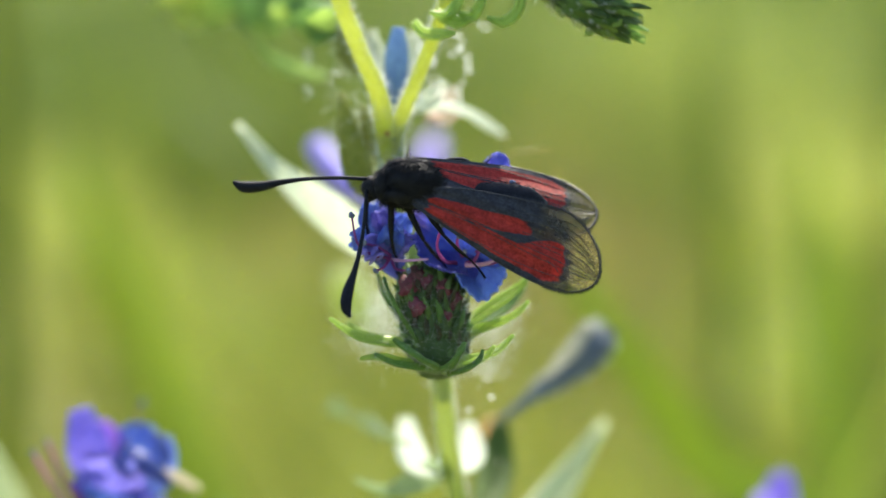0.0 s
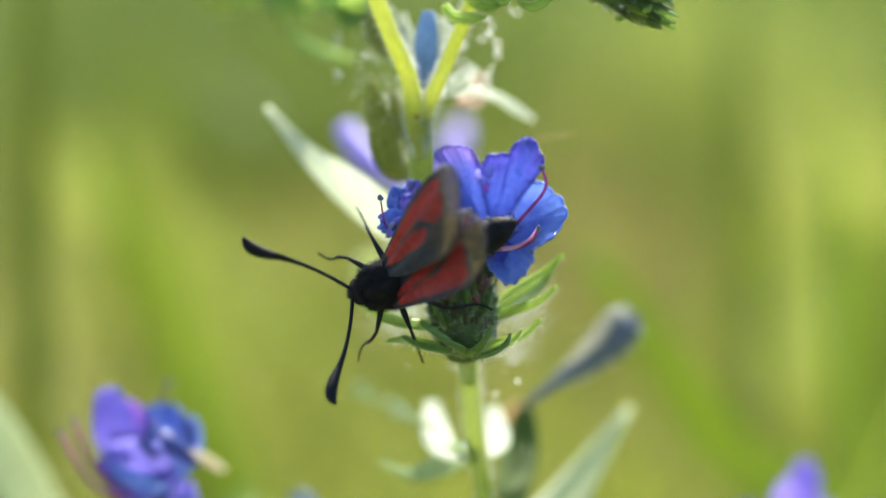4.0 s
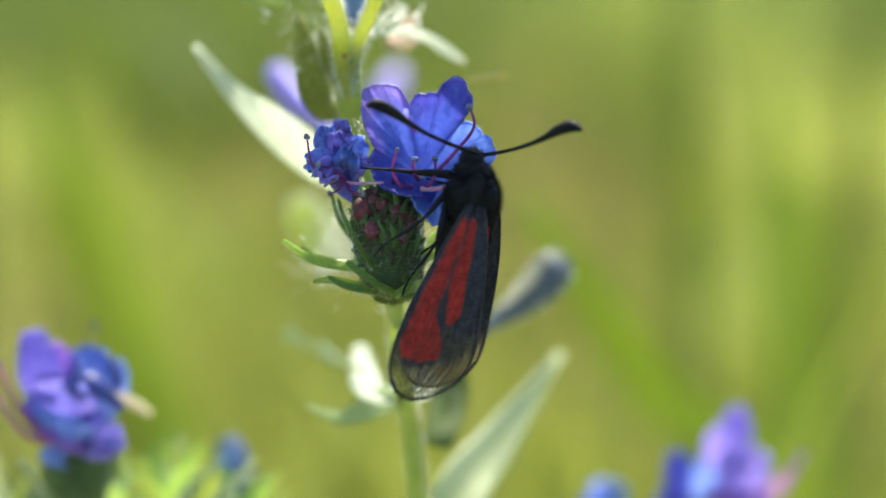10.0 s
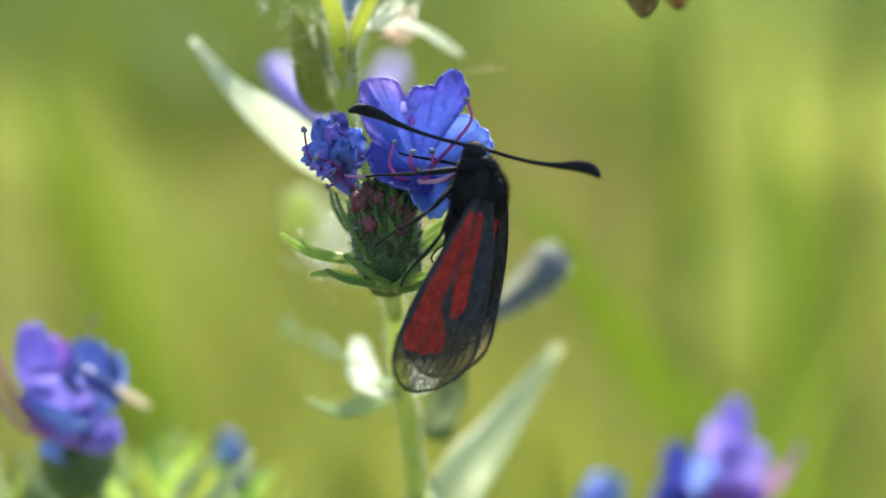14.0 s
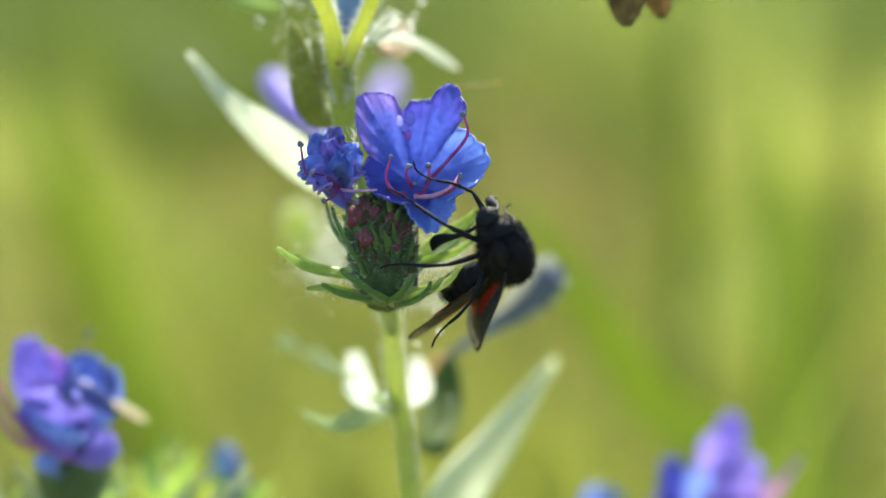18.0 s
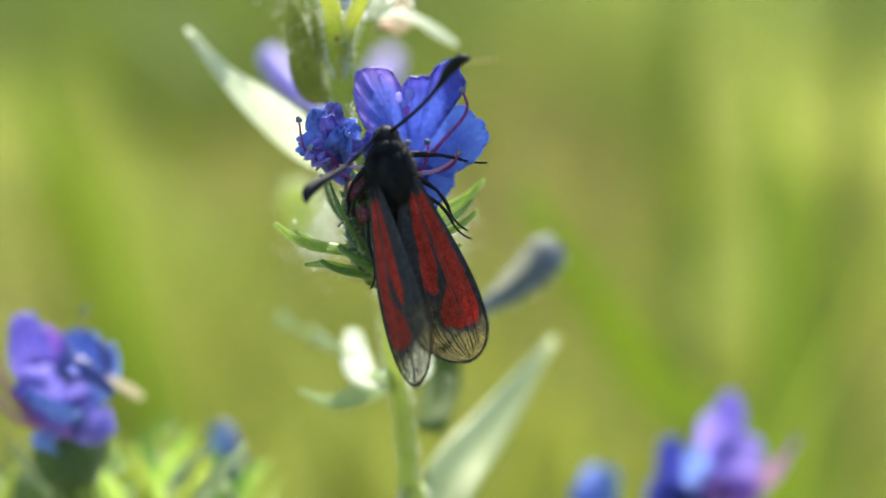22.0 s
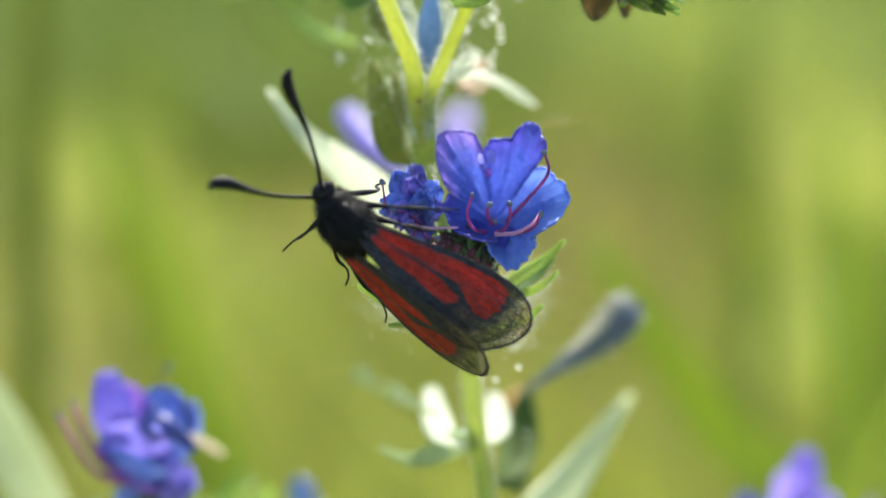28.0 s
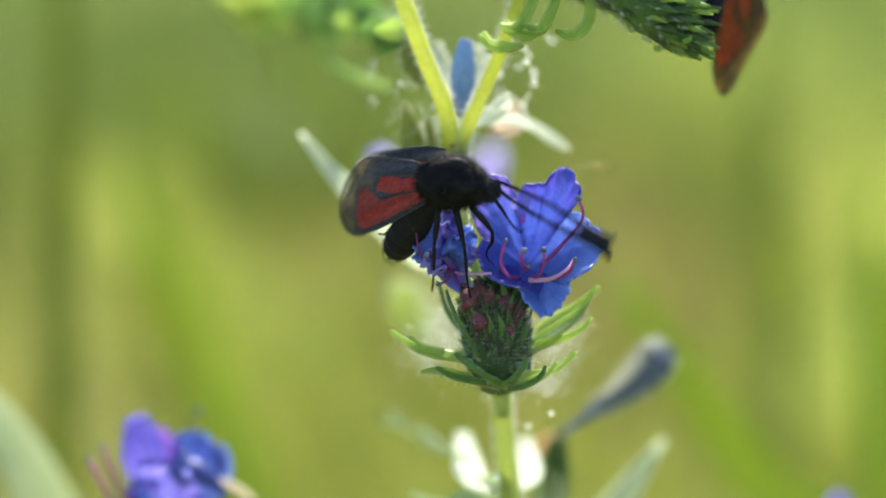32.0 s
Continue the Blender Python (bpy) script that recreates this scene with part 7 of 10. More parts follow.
        (31.88, pose(0.00320, 0.00045, 0.00025, 86.4, -3.3, -3.0)), (32, pose(0.00320, 0.00045, 0.00025, 47.9, 22.2, -14.0)),
    ])
    walk(feeder["ant_r"], [
        (0, pose(0.00320, -0.00045, 0.00025, -22.4, -2.7, 6.7)), (0.5, pose(0.00320, -0.00045, 0.00025, -10.8, -25.8, 17.8)), (1, pose(0.00320, -0.00045, 0.00025, -6.5, -31.3, -9.5)),
        (1.5, pose(0.00320, -0.00045, 0.00025, -0.6, -49.3, -8.2)), (2, pose(0.00320, -0.00045, 0.00025, 42.8, -84.2, -51.5)), (2.5, pose(0.00320, -0.00045, 0.00025, 67.1, -79.3, -73.2)),
        (3, pose(0.00320, -0.00045, 0.00025, 92.4, -78.4, -93.9)), (3.5, pose(0.00320, -0.00045, 0.00025, 44.7, -61.5, -53.4)), (4.5, pose(0.00320, -0.00045, 0.00025, 4.1, -51.3, -52.9)),
        (5.5, pose(0.00320, -0.00045, 0.00025, -4.8, -41.6, -43.9)), (6, pose(0.00320, -0.00045, 0.00025, -10.7, -28.7, -30.1)), (6.5, pose(0.00320, -0.00045, 0.00025, -9.5, -25.8, -66.4)),
        (7, pose(0.00320, -0.00045, 0.00025, -70.6, -50.6, 17.8)), (7.5, pose(0.00320, -0.00045, 0.00025, -45.7, 4.9, 28.0)), (8, pose(0.00320, -0.00045, 0.00025, -69.2, -10.7, 17.1)),
        (8.5, pose(0.00320, -0.00045, 0.00025, -78.7, -21.9, 23.5)), (9, pose(0.00320, -0.00045, 0.00025, -91.0, -54.6, 6.5)), (10, pose(0.00320, -0.00045, 0.00025, -124.7, -59.9, 50.3)),
        (10.5, pose(0.00320, -0.00045, 0.00025, -105.7, -42.8, 32.9)), (11, pose(0.00320, -0.00045, 0.00025, 103.3, -76.7, 160.4)),
        (12, pose(0.00320, -0.00045, 0.00025, 127.7, -80.2, 132.7)), (12.5, pose(0.00320, -0.00045, 0.00025, -179.9, -77.2, 85.2)),
        (13, pose(0.00320, -0.00045, 0.00025, 162.4, -79.8, 91.0)), (13.5, pose(0.00320, -0.00045, 0.00025, -152.4, -70.8, 53.6)),
        (14, pose(0.00320, -0.00045, 0.00025, 135.7, -79.5, 130.5)), (14.5, pose(0.00320, -0.00045, 0.00025, 173.7, -76.6, 95.3)),
        (16.5, pose(0.00320, -0.00045, 0.00025, -148.7, -58.1, 49.8)), (17, pose(0.00320, -0.00045, 0.00025, -36.0, -42.1, -31.7)),
        (17.5, pose(0.00320, -0.00045, 0.00025, -65.0, -68.1, 3.4)), (17.62, pose(0.00320, -0.00045, 0.00025, -49.7, -30.9, -24.0)),
        (17.75, pose(0.00320, -0.00045, 0.00025, -53.2, 0.6, -45.7)), (17.88, pose(0.00320, -0.00045, 0.00025, -69.6, 28.0, -72.5)),
        (18, pose(0.00320, -0.00045, 0.00025, -104.7, 41.6, -115.8)), (18.12, pose(0.00320, -0.00045, 0.00025, -59.5, 27.2, -81.0)),
        (18.25, pose(0.00320, -0.00045, 0.00025, -31.2, -1.3, -66.2)), (18.38, pose(0.00320, -0.00045, 0.00025, -6.4, -33.1, -65.9)),
        (18.5, pose(0.00320, -0.00045, 0.00025, 45.5, -58.2, -95.4)), (19, pose(0.00320, -0.00045, 0.00025, 6.2, -58.8, -9.5)),
        (19.5, pose(0.00320, -0.00045, 0.00025, -8.2, -54.1, -11.1)), (20, pose(0.00320, -0.00045, 0.00025, -9.8, -35.4, -27.6)),
        (20.5, pose(0.00320, -0.00045, 0.00025, -19.6, -27.1, -48.5)), (21, pose(0.00320, -0.00045, 0.00025, -4.8, -28.0, -43.4)),
        (21.5, pose(0.00320, -0.00045, 0.00025, 2.8, -56.7, -41.2)), (22, pose(0.00320, -0.00045, 0.00025, 1.6, -39.7, -54.4)), (22.5, pose(0.00320, -0.00045, 0.00025, -7.0, -38.4, -43.3)),
        (23, pose(0.00320, -0.00045, 0.00025, -25.1, -44.5, -95.6)), (23.5, pose(0.00320, -0.00045, 0.00025, -20.6, -18.1, -64.6)),
        (24, pose(0.00320, -0.00045, 0.00025, -11.9, -13.9, -39.2)), (24.5, pose(0.00320, -0.00045, 0.00025, -27.8, -16.8, -68.7)),
        (25.5, pose(0.00320, -0.00045, 0.00025, -10.4, -14.8, -34.7)), (26.5, pose(0.00320, -0.00045, 0.00025, 6.7, 6.7, -26.8)), (27, pose(0.00320, -0.00045, 0.00025, -4.1, -16.6, -41.3)),
        (27.5, pose(0.00320, -0.00045, 0.00025, 18.9, -2.8, -15.7)), (28, pose(0.00320, -0.00045, 0.00025, 24.4, -3.5, -31.3)), (28.5, pose(0.00320, -0.00045, 0.00025, 12.8, 22.9, -37.7)),
        (29, pose(0.00320, -0.00045, 0.00025, 17.5, 10.8, -44.7)), (29.5, pose(0.00320, -0.00045, 0.00025, 2.6, -6.5, -67.6)), (30, pose(0.00320, -0.00045, 0.00025, 56.1, 36.2, -54.2)),
        (30.5, pose(0.00320, -0.00045, 0.00025, 32.8, -11.1, -78.6)), (31, pose(0.00320, -0.00045, 0.00025, 46.4, -15.4, -21.0)), (31.5, pose(0.00320, -0.00045, 0.00025, 53.8, -36.7, -5.8)),
        (32, pose(0.00320, -0.00045, 0.00025, 46.0, 18.0, -19.5)),
    ])
    walk(feeder["abdomen"], [
        (0, pose(-0.00140, 0.00000, -0.00115, 0.0, 11.3, 180.0)), (0.5, pose(-0.00140, 0.00000, -0.00115, 0.0, 11.3, 180.0)), (1, pose(-0.00140, 0.00000, -0.00115, 0.0, 11.3, 180.0)),
        (1.5, pose(-0.00140, 0.00000, -0.00115, 1.5, 19.3, -174.1)), (2, pose(-0.00140, 0.00000, -0.00115, 7.0, 31.3, -153.7)), (2.5, pose(-0.00140, 0.00000, -0.00115, 8.0, 31.1, -154.6)),
        (3, pose(-0.00140, 0.00000, -0.00115, 8.8, 30.9, -152.9)), (3.5, pose(-0.00140, 0.00000, -0.00115, 9.3, 31.5, -147.6)), (4.5, pose(-0.00140, 0.00000, -0.00115, -0.0, 11.3, -180.0)),
        (5.5, pose(-0.00140, 0.00000, -0.00115, 0.0, 11.3, 180.0)), (6, pose(-0.00140, 0.00000, -0.00115, 0.0, 11.3, -180.0)), (6.5, pose(-0.00140, 0.00000, -0.00115, 0.0, 11.3, -180.0)),
        (7, pose(-0.00140, 0.00000, -0.00115, 0.0, 11.3, -180.0)), (7.5, pose(-0.00140, 0.00000, -0.00115, 0.0, -0.6, 155.5)), (8, pose(-0.00140, 0.00000, -0.00115, -0.0, 10.6, -163.5)),
        (8.5, pose(-0.00140, 0.00000, -0.00115, 0.0, 8.4, -165.3)), (9, pose(-0.00140, 0.00000, -0.00115, 0.0, 4.5, -152.6)), (10, pose(-0.00140, 0.00000, -0.00115, 0.0, 8.3, -139.7)),
        (10.5, pose(-0.00140, 0.00000, -0.00115, 0.0, 7.0, -155.2)), (11, pose(-0.00140, 0.00000, -0.00115, -0.0, 8.9, 176.0)), (12, pose(-0.00140, 0.00000, -0.00115, 0.0, 12.7, -146.8)),
        (12.5, pose(-0.00140, 0.00000, -0.00115, -0.0, 14.0, -144.6)), (13, pose(-0.00140, 0.00000, -0.00115, -0.0, 10.0, -154.9)),
        (13.5, pose(-0.00140, 0.00000, -0.00115, -0.0, 7.9, -153.4)), (14, pose(-0.00140, 0.00000, -0.00115, -0.0, 12.6, -140.2)),
        (14.5, pose(-0.00140, 0.00000, -0.00115, 0.0, 10.0, -140.2)), (16.5, pose(-0.00140, 0.00000, -0.00115, 0.0, 5.3, -158.3)),
        (17, pose(-0.00140, 0.00000, -0.00115, -3.3, 62.5, 166.1)), (17.5, pose(-0.00140, 0.00000, -0.00115, 3.6, 63.2, -155.2)),
        (18, pose(-0.00140, 0.00000, -0.00115, -0.0, 60.6, -156.6)), (18.12, pose(-0.00140, 0.00000, -0.00115, -9.6, 57.8, 152.5)),
        (18.25, pose(-0.00140, 0.00000, -0.00115, -11.8, 52.3, 108.1)), (18.38, pose(-0.00140, 0.00000, -0.00115, -7.5, 47.4, 68.7)),
        (18.5, pose(-0.00140, 0.00000, -0.00115, 0.0, 45.2, 31.6)), (18.62, pose(-0.00140, 0.00000, -0.00115, -5.0, 47.1, 67.1)),
        (18.75, pose(-0.00140, 0.00000, -0.00115, -7.5, 50.8, 104.4)), (18.88, pose(-0.00140, 0.00000, -0.00115, -5.9, 54.6, 144.9)),
        (19, pose(-0.00140, 0.00000, -0.00115, -0.0, 56.8, -171.1)), (19.5, pose(-0.00140, 0.00000, -0.00115, -0.0, 11.3, -180.0)),
        (20, pose(-0.00140, 0.00000, -0.00115, 0.0, 11.3, 180.0)), (20.5, pose(-0.00140, 0.00000, -0.00115, -0.0, 11.3, 180.0)), (21, pose(-0.00140, 0.00000, -0.00115, 0.0, 11.3, -180.0)),
        (21.5, pose(-0.00140, 0.00000, -0.00115, 0.0, 11.3, 180.0)), (22, pose(-0.00140, 0.00000, -0.00115, 0.0, 11.3, 180.0)), (22.5, pose(-0.00140, 0.00000, -0.00115, -0.0, 11.3, 180.0)),
        (23, pose(-0.00140, 0.00000, -0.00115, 0.0, 11.3, -180.0)), (23.5, pose(-0.00140, 0.00000, -0.00115, 0.0, 11.3, -180.0)), (24, pose(-0.00140, 0.00000, -0.00115, 0.0, 11.3, 180.0)),
        (24.5, pose(-0.00140, 0.00000, -0.00115, -0.0, 11.3, 180.0)), (25.5, pose(-0.00140, 0.00000, -0.00115, -0.0, 11.3, 180.0)),
        (26.5, pose(-0.00140, 0.00000, -0.00115, 0.0, 11.3, 180.0)), (27, pose(-0.00140, 0.00000, -0.00115, -0.0, 11.3, -180.0)),
        (27.5, pose(-0.00140, 0.00000, -0.00115, 0.0, 11.3, -180.0)), (28, pose(-0.00140, 0.00000, -0.00115, -0.0, 11.3, 180.0)),
        (28.5, pose(-0.00140, 0.00000, -0.00115, 0.0, 11.3, -180.0)), (29, pose(-0.00140, 0.00000, -0.00115, 0.0, 11.3, -180.0)),
        (29.5, pose(-0.00140, 0.00000, -0.00115, 0.0, 11.3, 180.0)), (30, pose(-0.00140, 0.00000, -0.00115, -6.8, 40.5, 172.9)),
        (30.5, pose(-0.00140, 0.00000, -0.00115, 1.8, 18.6, -166.8)), (31, pose(-0.00140, 0.00000, -0.00115, 11.5, 19.0, 178.7)),
        (31.5, pose(-0.00140, 0.00000, -0.00115, 11.3, 36.9, 177.3)), (32, pose(-0.00140, 0.00000, -0.00115, 13.2, 64.6, 143.2)),
    ])
    walk(feeder["leg0l"], [
        (0, pose(0.00150, 0.00090, -0.00130, -1.0, 70.3, 88.6)), (0.5, pose(0.00150, 0.00090, -0.00130, -30.8, 48.1, 39.1)), (1, pose(0.00150, 0.00090, -0.00130, 14.1, 57.9, 111.3)),
        (1.5, pose(0.00150, 0.00090, -0.00130, -41.0, 42.3, 36.5)), (2, pose(0.00150, 0.00090, -0.00130, -66.2, 24.2, 36.7)), (2.5, pose(0.00150, 0.00090, -0.00130, -67.9, 21.8, 38.1)),
        (3, pose(0.00150, 0.00090, -0.00130, -33.5, 55.9, 104.3)), (3.5, pose(0.00150, 0.00090, -0.00130, -69.6, 19.5, 39.6)), (4.5, pose(0.00150, 0.00090, -0.00130, -30.8, 48.1, 39.1)),
        (5.5, pose(0.00150, 0.00090, -0.00130, -9.0, 74.1, 78.3)), (6, pose(0.00150, 0.00090, -0.00130, 25.3, 18.2, 132.2)), (6.5, pose(0.00150, 0.00090, -0.00130, 4.5, 49.7, 97.1)),
        (7, pose(0.00150, 0.00090, -0.00130, -9.8, 46.9, 74.4)), (7.5, pose(0.00150, 0.00090, -0.00130, -30.8, 48.1, 39.1)), (8, pose(0.00150, 0.00090, -0.00130, 15.0, 61.1, 112.2)),
        (8.5, pose(0.00150, 0.00090, -0.00130, 37.0, 74.5, 137.7)), (9, pose(0.00150, 0.00090, -0.00130, 3.3, 82.9, 93.8)), (10, pose(0.00150, 0.00090, -0.00130, 113.7, 83.9, -149.2)),
        (10.5, pose(0.00150, 0.00090, -0.00130, 119.9, 85.6, -145.2)), (11, pose(0.00150, 0.00090, -0.00130, 118.2, 63.5, -116.7)),
        (12, pose(0.00150, 0.00090, -0.00130, 123.1, 67.3, -119.6)), (12.5, pose(0.00150, 0.00090, -0.00130, 109.6, 67.9, -130.7)),
        (13, pose(0.00150, 0.00090, -0.00130, 99.9, 67.0, -137.9)), (13.5, pose(0.00150, 0.00090, -0.00130, 88.0, 68.7, -153.0)),
        (14, pose(0.00150, 0.00090, -0.00130, 103.4, 82.9, -157.8)), (14.5, pose(0.00150, 0.00090, -0.00130, 81.2, 71.7, -165.2)),
        (16.5, pose(0.00150, 0.00090, -0.00130, 87.1, 74.6, -163.0)), (17, pose(0.00150, 0.00090, -0.00130, -37.8, 41.9, 37.3)), (17.5, pose(0.00150, 0.00090, -0.00130, -45.9, 42.1, 2.6)),
        (18, pose(0.00150, 0.00090, -0.00130, -40.7, 42.6, 16.7)), (18.5, pose(0.00150, 0.00090, -0.00130, -35.9, 6.6, -16.6)), (19, pose(0.00150, 0.00090, -0.00130, -36.7, 29.0, 41.5)),
        (19.5, pose(0.00150, 0.00090, -0.00130, -33.2, 42.7, 41.0)), (20, pose(0.00150, 0.00090, -0.00130, 24.0, 32.2, 130.6)), (20.5, pose(0.00150, 0.00090, -0.00130, -30.8, 48.1, 39.1)),
        (20.75, pose(0.00150, 0.00090, -0.00130, 15.2, 47.3, 108.4)), (21, pose(0.00150, 0.00090, -0.00130, 34.1, 21.0, 153.9)),
        (21.25, pose(0.00150, 0.00090, -0.00130, 15.2, 47.3, 108.4)), (21.5, pose(0.00150, 0.00090, -0.00130, -30.8, 48.1, 39.1)), (22, pose(0.00150, 0.00090, -0.00130, 29.9, 38.2, 141.7)),
        (22.5, pose(0.00150, 0.00090, -0.00130, -30.8, 48.1, 39.1)), (23, pose(0.00150, 0.00090, -0.00130, -30.8, 48.1, 39.1)), (23.5, pose(0.00150, 0.00090, -0.00130, -30.8, 48.1, 39.1)),
        (24, pose(0.00150, 0.00090, -0.00130, 0.5, 44.3, 90.7)), (24.5, pose(0.00150, 0.00090, -0.00130, -30.8, 48.1, 39.1)), (25.5, pose(0.00150, 0.00090, -0.00130, -30.8, 48.1, 39.1)),
        (26.5, pose(0.00150, 0.00090, -0.00130, -30.8, 48.1, 39.1)), (27, pose(0.00150, 0.00090, -0.00130, 72.4, 83.9, 144.2)), (27.5, pose(0.00150, 0.00090, -0.00130, -30.8, 48.1, 39.1)),
        (28, pose(0.00150, 0.00090, -0.00130, 1.8, 14.1, 95.0)), (28.5, pose(0.00150, 0.00090, -0.00130, -30.8, 48.1, 39.1)), (29, pose(0.00150, 0.00090, -0.00130, 45.6, 25.5, 142.3)),
        (29.5, pose(0.00150, 0.00090, -0.00130, -30.8, 48.1, 39.1)), (30, pose(0.00150, 0.00090, -0.00130, -51.7, 28.7, 6.1)), (30.5, pose(0.00150, 0.00090, -0.00130, -49.9, 46.3, 20.3)),
        (31, pose(0.00150, 0.00090, -0.00130, -38.6, 62.8, 42.6)), (31.5, pose(0.00150, 0.00090, -0.00130, -52.3, 57.2, 33.3)), (32, pose(0.00150, 0.00090, -0.00130, -62.6, 50.8, 27.5)),
    ])
    walk(feeder["leg0r"], [
        (0, pose(0.00150, -0.00090, -0.00130, 77.3, 51.5, 56.8)), (0.5, pose(0.00150, -0.00090, -0.00130, 30.8, 48.1, -39.1)),
        (0.75, pose(0.00150, -0.00090, -0.00130, -20.8, 33.4, -107.1)), (1, pose(0.00150, -0.00090, -0.00130, -34.0, -5.5, -143.1)),
        (1.25, pose(0.00150, -0.00090, -0.00130, -20.8, 33.4, -107.1)), (1.5, pose(0.00150, -0.00090, -0.00130, 35.5, 39.5, -31.1)),
        (1.75, pose(0.00150, -0.00090, -0.00130, -7.2, 31.1, -88.8)), (2, pose(0.00150, -0.00090, -0.00130, 16.7, 2.4, -96.9)),
        (2.25, pose(0.00150, -0.00090, -0.00130, -7.2, 31.1, -88.8)), (2.5, pose(0.00150, -0.00090, -0.00130, 41.4, 9.6, -12.3)),
        (2.75, pose(0.00150, -0.00090, -0.00130, -7.6, 43.7, -95.1)), (3, pose(0.00150, -0.00090, -0.00130, 20.9, 29.2, -88.6)),
        (3.25, pose(0.00150, -0.00090, -0.00130, -7.6, 43.7, -95.1)), (3.5, pose(0.00150, -0.00090, -0.00130, 42.2, 6.9, -10.1)),
        (4.5, pose(0.00150, -0.00090, -0.00130, 30.8, 48.1, -39.1)), (5.5, pose(0.00150, -0.00090, -0.00130, 30.8, 48.1, -39.1)), (6, pose(0.00150, -0.00090, -0.00130, 63.0, 63.8, 2.8)),
        (6.5, pose(0.00150, -0.00090, -0.00130, 30.8, 48.1, -39.1)), (7, pose(0.00150, -0.00090, -0.00130, 93.5, 79.8, 16.6)), (7.5, pose(0.00150, -0.00090, -0.00130, 30.8, 48.1, -39.1)),
        (8, pose(0.00150, -0.00090, -0.00130, -75.4, 71.6, 171.6)), (8.5, pose(0.00150, -0.00090, -0.00130, -55.4, 73.8, -161.5)),
        (9, pose(0.00150, -0.00090, -0.00130, -179.5, 83.2, 90.4)), (10, pose(0.00150, -0.00090, -0.00130, -79.6, 85.9, -174.6)),
        (10.5, pose(0.00150, -0.00090, -0.00130, -94.7, 86.4, 170.7)), (11, pose(0.00150, -0.00090, -0.00130, 15.4, 58.8, -66.8)), (12, pose(0.00150, -0.00090, -0.00130, 7.3, 57.9, -79.0)),
        (12.5, pose(0.00150, -0.00090, -0.00130, 4.0, 58.6, -83.9)), (13, pose(0.00150, -0.00090, -0.00130, -3.9, 59.3, -95.8)),
        (13.5, pose(0.00150, -0.00090, -0.00130, -6.7, 66.1, -99.5)), (14, pose(0.00150, -0.00090, -0.00130, 19.7, 69.5, -62.9)),
        (14.5, pose(0.00150, -0.00090, -0.00130, 18.8, 80.7, -67.7)), (16.5, pose(0.00150, -0.00090, -0.00130, -3.4, 75.8, -94.4)),
        (17, pose(0.00150, -0.00090, -0.00130, 76.0, 51.4, -5.3)), (17.5, pose(0.00150, -0.00090, -0.00130, 48.0, 37.9, -15.2)), (18, pose(0.00150, -0.00090, -0.00130, 48.7, 39.1, 9.3)),
        (18.5, pose(0.00150, -0.00090, -0.00130, 18.5, 17.8, -64.3)), (19, pose(0.00150, -0.00090, -0.00130, 12.4, 35.7, -78.0)),
        (19.5, pose(0.00150, -0.00090, -0.00130, -10.7, 38.5, -109.1)), (20, pose(0.00150, -0.00090, -0.00130, -7.1, 30.5, -101.3)),
        (20.5, pose(0.00150, -0.00090, -0.00130, -11.1, 39.9, -107.9)), (21, pose(0.00150, -0.00090, -0.00130, 0.2, 28.4, -89.6)),
        (21.5, pose(0.00150, -0.00090, -0.00130, -4.4, 36.0, -97.0)), (22, pose(0.00150, -0.00090, -0.00130, -8.6, 35.1, -103.8)),
        (22.5, pose(0.00150, -0.00090, -0.00130, -11.9, 32.0, -109.2)), (23, pose(0.00150, -0.00090, -0.00130, -15.9, 23.5, -115.4)),
        (23.5, pose(0.00150, -0.00090, -0.00130, -18.3, 23.7, -119.7)), (24, pose(0.00150, -0.00090, -0.00130, -15.7, 20.7, -114.8)),
        (24.5, pose(0.00150, -0.00090, -0.00130, -17.0, 19.0, -116.8)), (25.5, pose(0.00150, -0.00090, -0.00130, 30.8, 48.1, -39.1)),
        (26.5, pose(0.00150, -0.00090, -0.00130, -37.1, 47.3, -153.1)), (27, pose(0.00150, -0.00090, -0.00130, -65.2, 76.9, -169.8)),
        (27.5, pose(0.00150, -0.00090, -0.00130, 30.8, 48.1, -39.1)), (27.75, pose(0.00150, -0.00090, -0.00130, 6.6, 76.8, -93.4)),
        (28, pose(0.00150, -0.00090, -0.00130, -93.0, 66.3, 137.2)), (28.5, pose(0.00150, -0.00090, -0.00130, -54.8, 46.1, 165.1)),
        (29, pose(0.00150, -0.00090, -0.00130, -66.1, 50.2, 145.5)), (29.5, pose(0.00150, -0.00090, -0.00130, -67.1, 48.3, 133.8)),
        (30, pose(0.00150, -0.00090, -0.00130, -157.7, 59.7, 46.8)), (30.5, pose(0.00150, -0.00090, -0.00130, -111.3, 65.1, 89.1)),
        (31, pose(0.00150, -0.00090, -0.00130, -34.6, 65.7, -122.5)), (31.5, pose(0.00150, -0.00090, -0.00130, -24.3, 77.5, -112.1)),
        (32, pose(0.00150, -0.00090, -0.00130, 77.0, 70.7, 48.6)),
    ])
